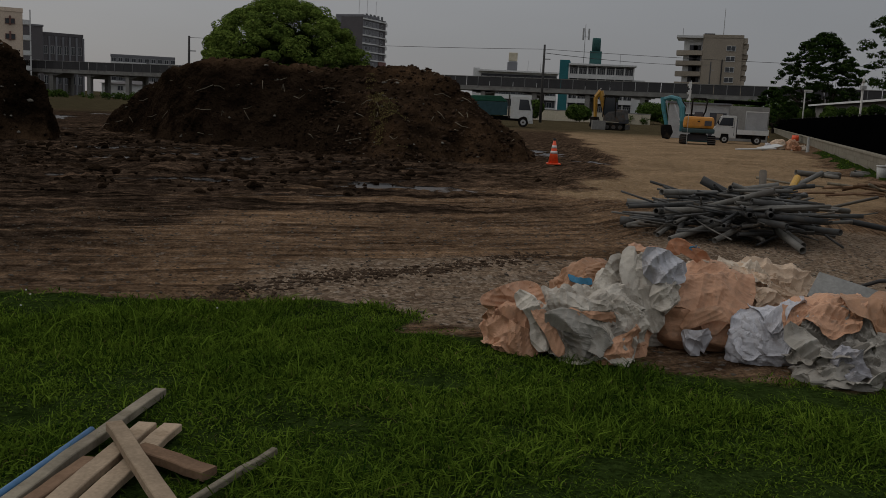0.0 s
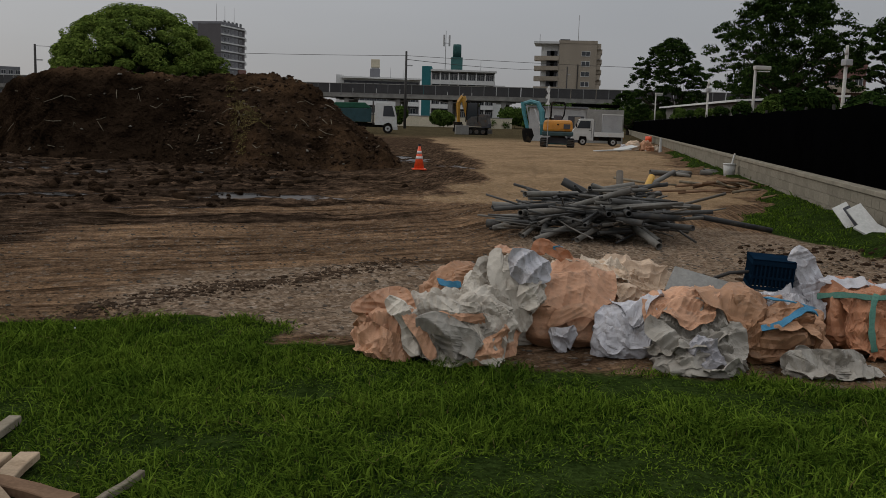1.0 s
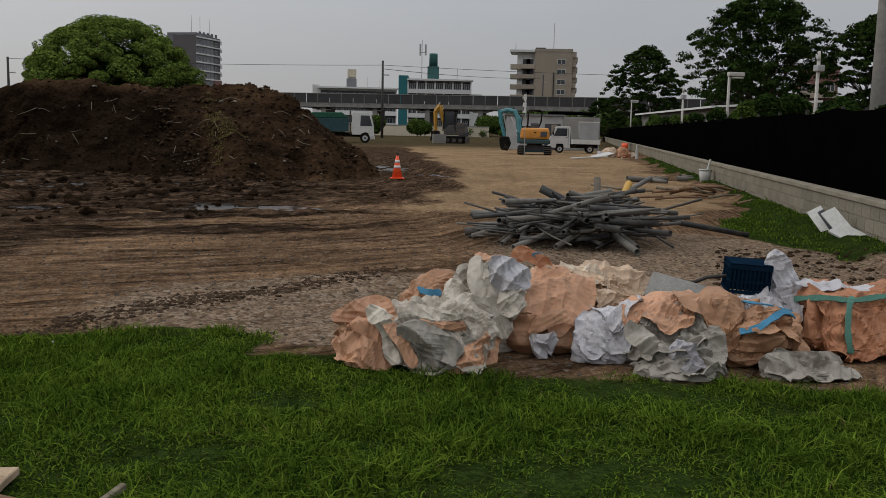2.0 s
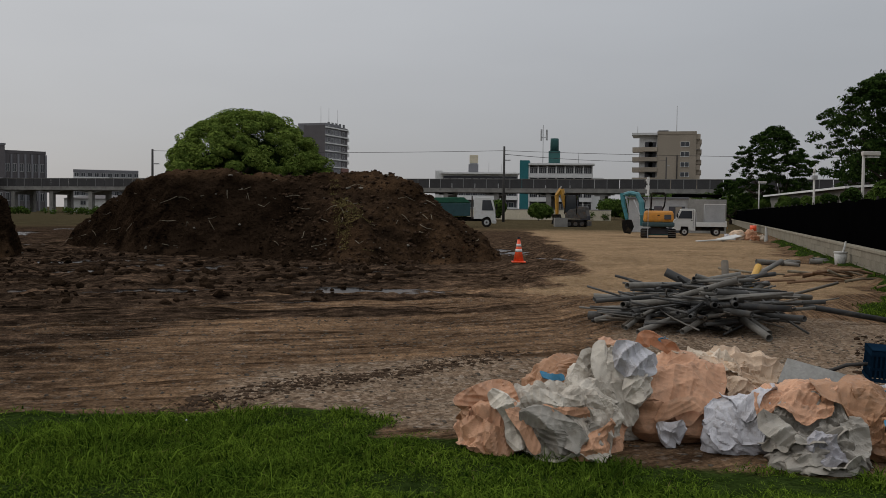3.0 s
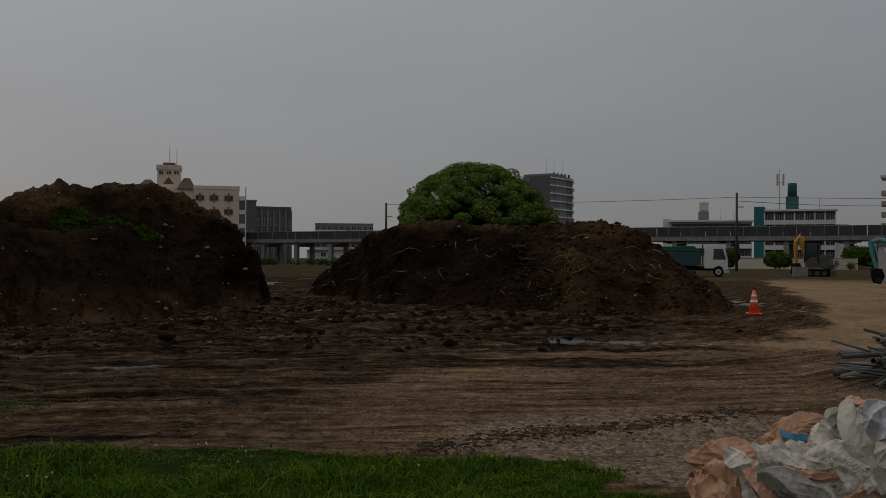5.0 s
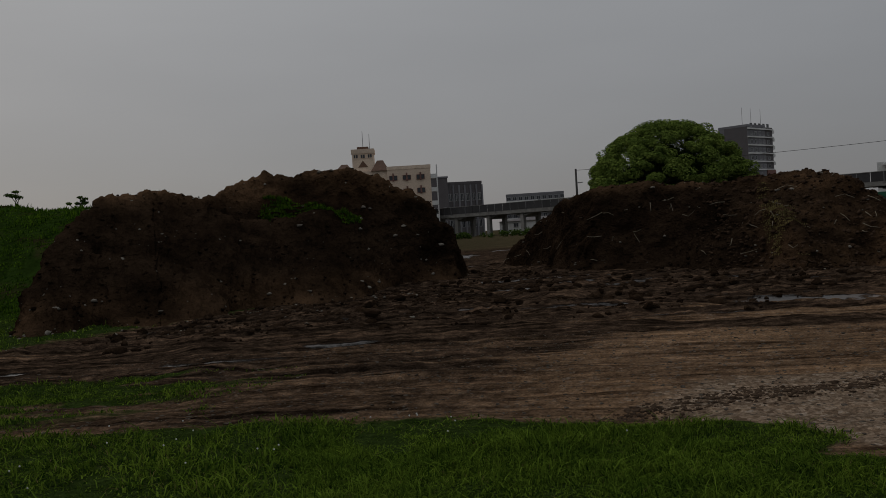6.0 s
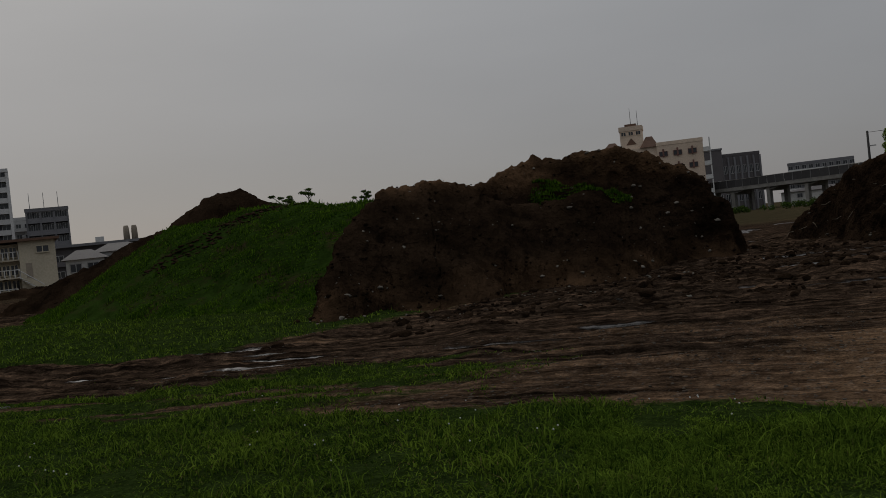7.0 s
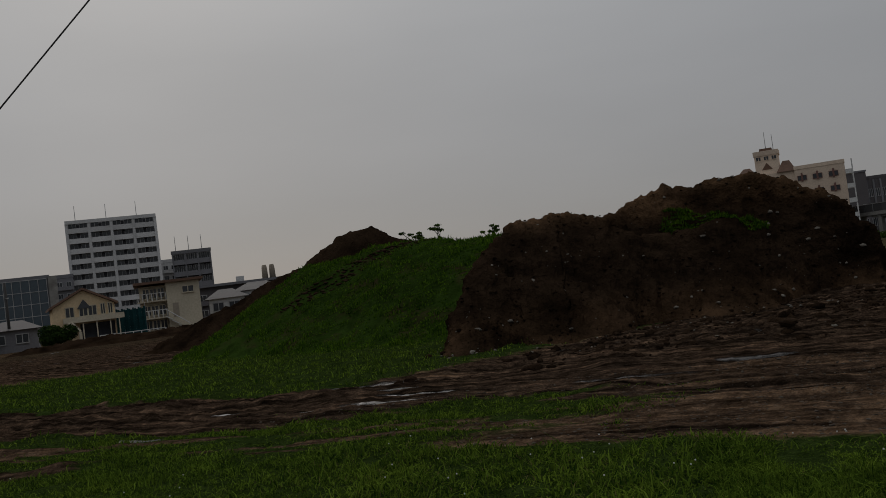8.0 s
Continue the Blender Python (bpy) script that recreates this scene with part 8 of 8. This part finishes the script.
# ---- stones, clods and roots ----
M_STONE = surface("pale_stone", (0.22, 0.20, 0.17), 0.55, 9, 40, 0.9, 0, 0.3, 0.01)
M_GRIT = surface("grey_grit", (0.13, 0.11, 0.09), 0.5, 9, 40, 0.9, 0, 0.3, 0.01)
M_LUMP = surface("dry_earth_lump", (0.060, 0.038, 0.025), 0.3, 3, 25, 0.97, 0, 0.6, 0.02)
M_CLOD = surface("earth_clod", (0.034, 0.023, 0.016), 0.4, 4, 25, 0.97, 0, 0.6, 0.02)


def stones(name, label, p, s0, s1, mat, seed, flat=0.7):
    """Uneven angular lumps lying on the points p."""
    r_ = np.random.RandomState(seed)
    t = bmesh.new()
    bmesh.ops.create_icosphere(t, subdivisions=1, radius=1)
    base = np.array([v.co for v in t.verts])
    tri = np.array([[v.index for v in f.verts] for f in t.faces])
    t.free()
    n, m = len(p), len(base)
    s = s0 + (s1 - s0) * r_.rand(n) ** 3.5
    shape = base[None] * (1 + 0.28 * r_.normal(size=(n, m, 1))) * np.stack([0.8 + 0.6 * r_.rand(n), 0.8 + 0.6 * r_.rand(n), np.full(n, flat)], 1)[:, None]
    v = (p[:, None] + shape * s[:, None, None]).reshape(-1, 3)
    f = (tri[None] + (np.arange(n) * m)[:, None, None]).reshape(-1, 3)
    me = bpy.data.meshes.new(name)
    me.vertices.add(len(v))
    me.vertices.foreach_set("co", v.astype(np.float32).ravel())
    me.loops.add(f.size)
    me.loops.foreach_set("vertex_index", f.astype(np.int32).ravel())
    me.polygons.add(len(f))
    me.polygons.foreach_set("loop_start", np.arange(0, f.size, 3, dtype=np.int32))
    me.update(calc_edges=True)
    me.materials.append(mat)
    return tagged(new(name, me), label, name.replace("_", " "), kind="stuff")


def on_ground(n, a0, a1, r0, r1, seed, keep):
    x, y, _ = scatter(n, a0, a1, r0, r1, seed)
    ok = keep(x, y)
    x, y = x[ok], y[ok]
    return np.stack([x, y, ground_z(x, y)], 1)


front = lambda x, y, z: z > -0.05
stones("stones", "pale stones stuck in the left earth mound", on_mesh(mound_left, 420, 120, front), 0.012, 0.075, M_STONE, 121)
stones("stones", "pale stones in the middle earth mound", on_mesh(mound_mid, 220, 122, front), 0.012, 0.07, M_STONE, 123)
stones("clods", "dark clods of earth on the mounds", np.concatenate([on_mesh(mound_left, 3000, 124, front), on_mesh(mound_mid, 3000, 125, lambda x, y, z: (z > -0.05) & (x < -3)), on_mesh(mound_dark, 500, 128, front)]), 0.010, 0.055, M_MOUND, 126, 0.8)
stones("clods", "brown lumps of drier earth on the middle mound", on_mesh(mound_mid, 5000, 141, lambda x, y, z: (z > -0.05) & (x > -4)), 0.012, 0.075, M_LUMP, 142, 0.8)
stones("clods", "dark clods of earth lying in the mud", on_ground(5200, -8, 52, 14.5, 33, 127, lambda x, y: zones(x, y)[2] + 0.9 * (fbm(x * 0.8, y * 0.8, 3) - 0.5) > 0.75), 0.015, 0.12, M_MOUND, 129, 0.8)
stones("gravel", "loose grey gravel on the track", on_ground(13000, -36, 62, 5.6, 13, 130, lambda x, y: zones(x, y)[0] < 0.35), 0.004, 0.021, M_GRIT, 131, 0.5)
stones("rubble", "pale rubble at the foot of the left mound", on_ground(700, 24, 50, 16, 24, 132, lambda x, y: fbm(x, y, 2) > 0.5), 0.012, 0.05, M_STONE, 133, 0.6)
stones("rubble", "stony rubble along the block wall", on_ground(500, -36, -26, 9, 13, 134, lambda x, y: (y < 11.6) & (x < wall_x(y) - 0.4)), 0.008, 0.045, M_LUMP, 135, 0.7)
stones("clods", "rubbly earth lumps at the foot of the left mound", on_ground(5200, 22, 50, 16.5, 26, 137, lambda x, y: (zones(x, y)[0] < 0.4) & (fbm(x * 0.7, y * 0.7, 3) > 0.42)), 0.010, 0.06, M_LUMP, 138, 0.75)
stones("clods", "bare brown earth of a worn path up the grassy mound", on_mesh(mound_turf, 700, 151, lambda x, y, z: (z > 1.3) & (ell(x, y, -25.6, 18.6, 3.2, 0.5, 62) + 0.5 * (fbm(x, y, 3) - 0.5) > 0)), 0.02, 0.10, M_LUMP, 152, 0.4)
rs = np.random.RandomState(14)
along_ = rs.rand(2200)
rowx, rowy = -1.9 + 2.9 * along_ + 0.10 * rs.normal(size=2200), 6.85 + 2.75 * along_ + 0.13 * rs.normal(size=2200) + 0.15 * np.sin(along_ * 7)
stones("gravel", "dark windrow of gravel between the track and the gravel patch", np.stack([rowx, rowy, ground_z(rowx, rowy)], 1), 0.005, 0.026, surface("brown_grit", (0.085, 0.058, 0.040), 0.5, 9, 40, 0.95), 153, 0.6)
bm = bmesh.new()
for q in on_mesh(mound_mid, 90, 136, lambda x, y, z: z > 0.3):
    a, L = rs.rand() * 3.14, rs.uniform(0.15, 0.55)
    e = Vector((math.cos(a) * L, -0.15 - 0.1 * rs.rand(), -0.3 * L + 0.3 * rs.normal() * L))
    q = Vector(q) + Vector((0, -0.03, 0.03))
    tube_bm([q, q + e * 0.5 + Vector((0, -0.03, 0.06 * rs.normal())), q + e], 0.012, 0.006, 5, bm)
tagged(new("roots", to_mesh("roots", bm, M_WOODB)), "pale broken roots hanging from the earth mound", "roots", kind="stuff")
for x, y, z, s, k in ((-25.1, 21.35, 3.15, 0.30, 1), (-24.5, 22.0, 3.1, 0.36, 2), (-22.6, 22.6, 3.0, 0.22, 3)):
    t = thing("weed_plant", pose(x, y, z), "tall leafy weed standing on top of the grassy mound", "plant")
    rs2 = np.random.RandomState(k)
    bm = bmesh.new()
    cs = []
    for j in range(7 if k != 2 else 4):
        tip = Vector((rs2.normal() * s * 0.7, rs2.normal() * s * 0.5, s * (1.0 + 1.0 * rs2.rand()) if k == 2 else s * (0.4 + 1.2 * rs2.rand())))
        limb(bm, (0, 0, -0.1), tip, 0.02, 0.008, 0.03, rs2, 4)
        cs.append(tuple(tip))
    part("stem", bm, M_HEDGE, t)
    ob = new("foliage", leaf_mesh("foliage", cs, [s * 0.4] * len(cs), 0.35, 60, 0.05, M_HEDGE, k, 0.6, 0.1))
    ob.parent = t
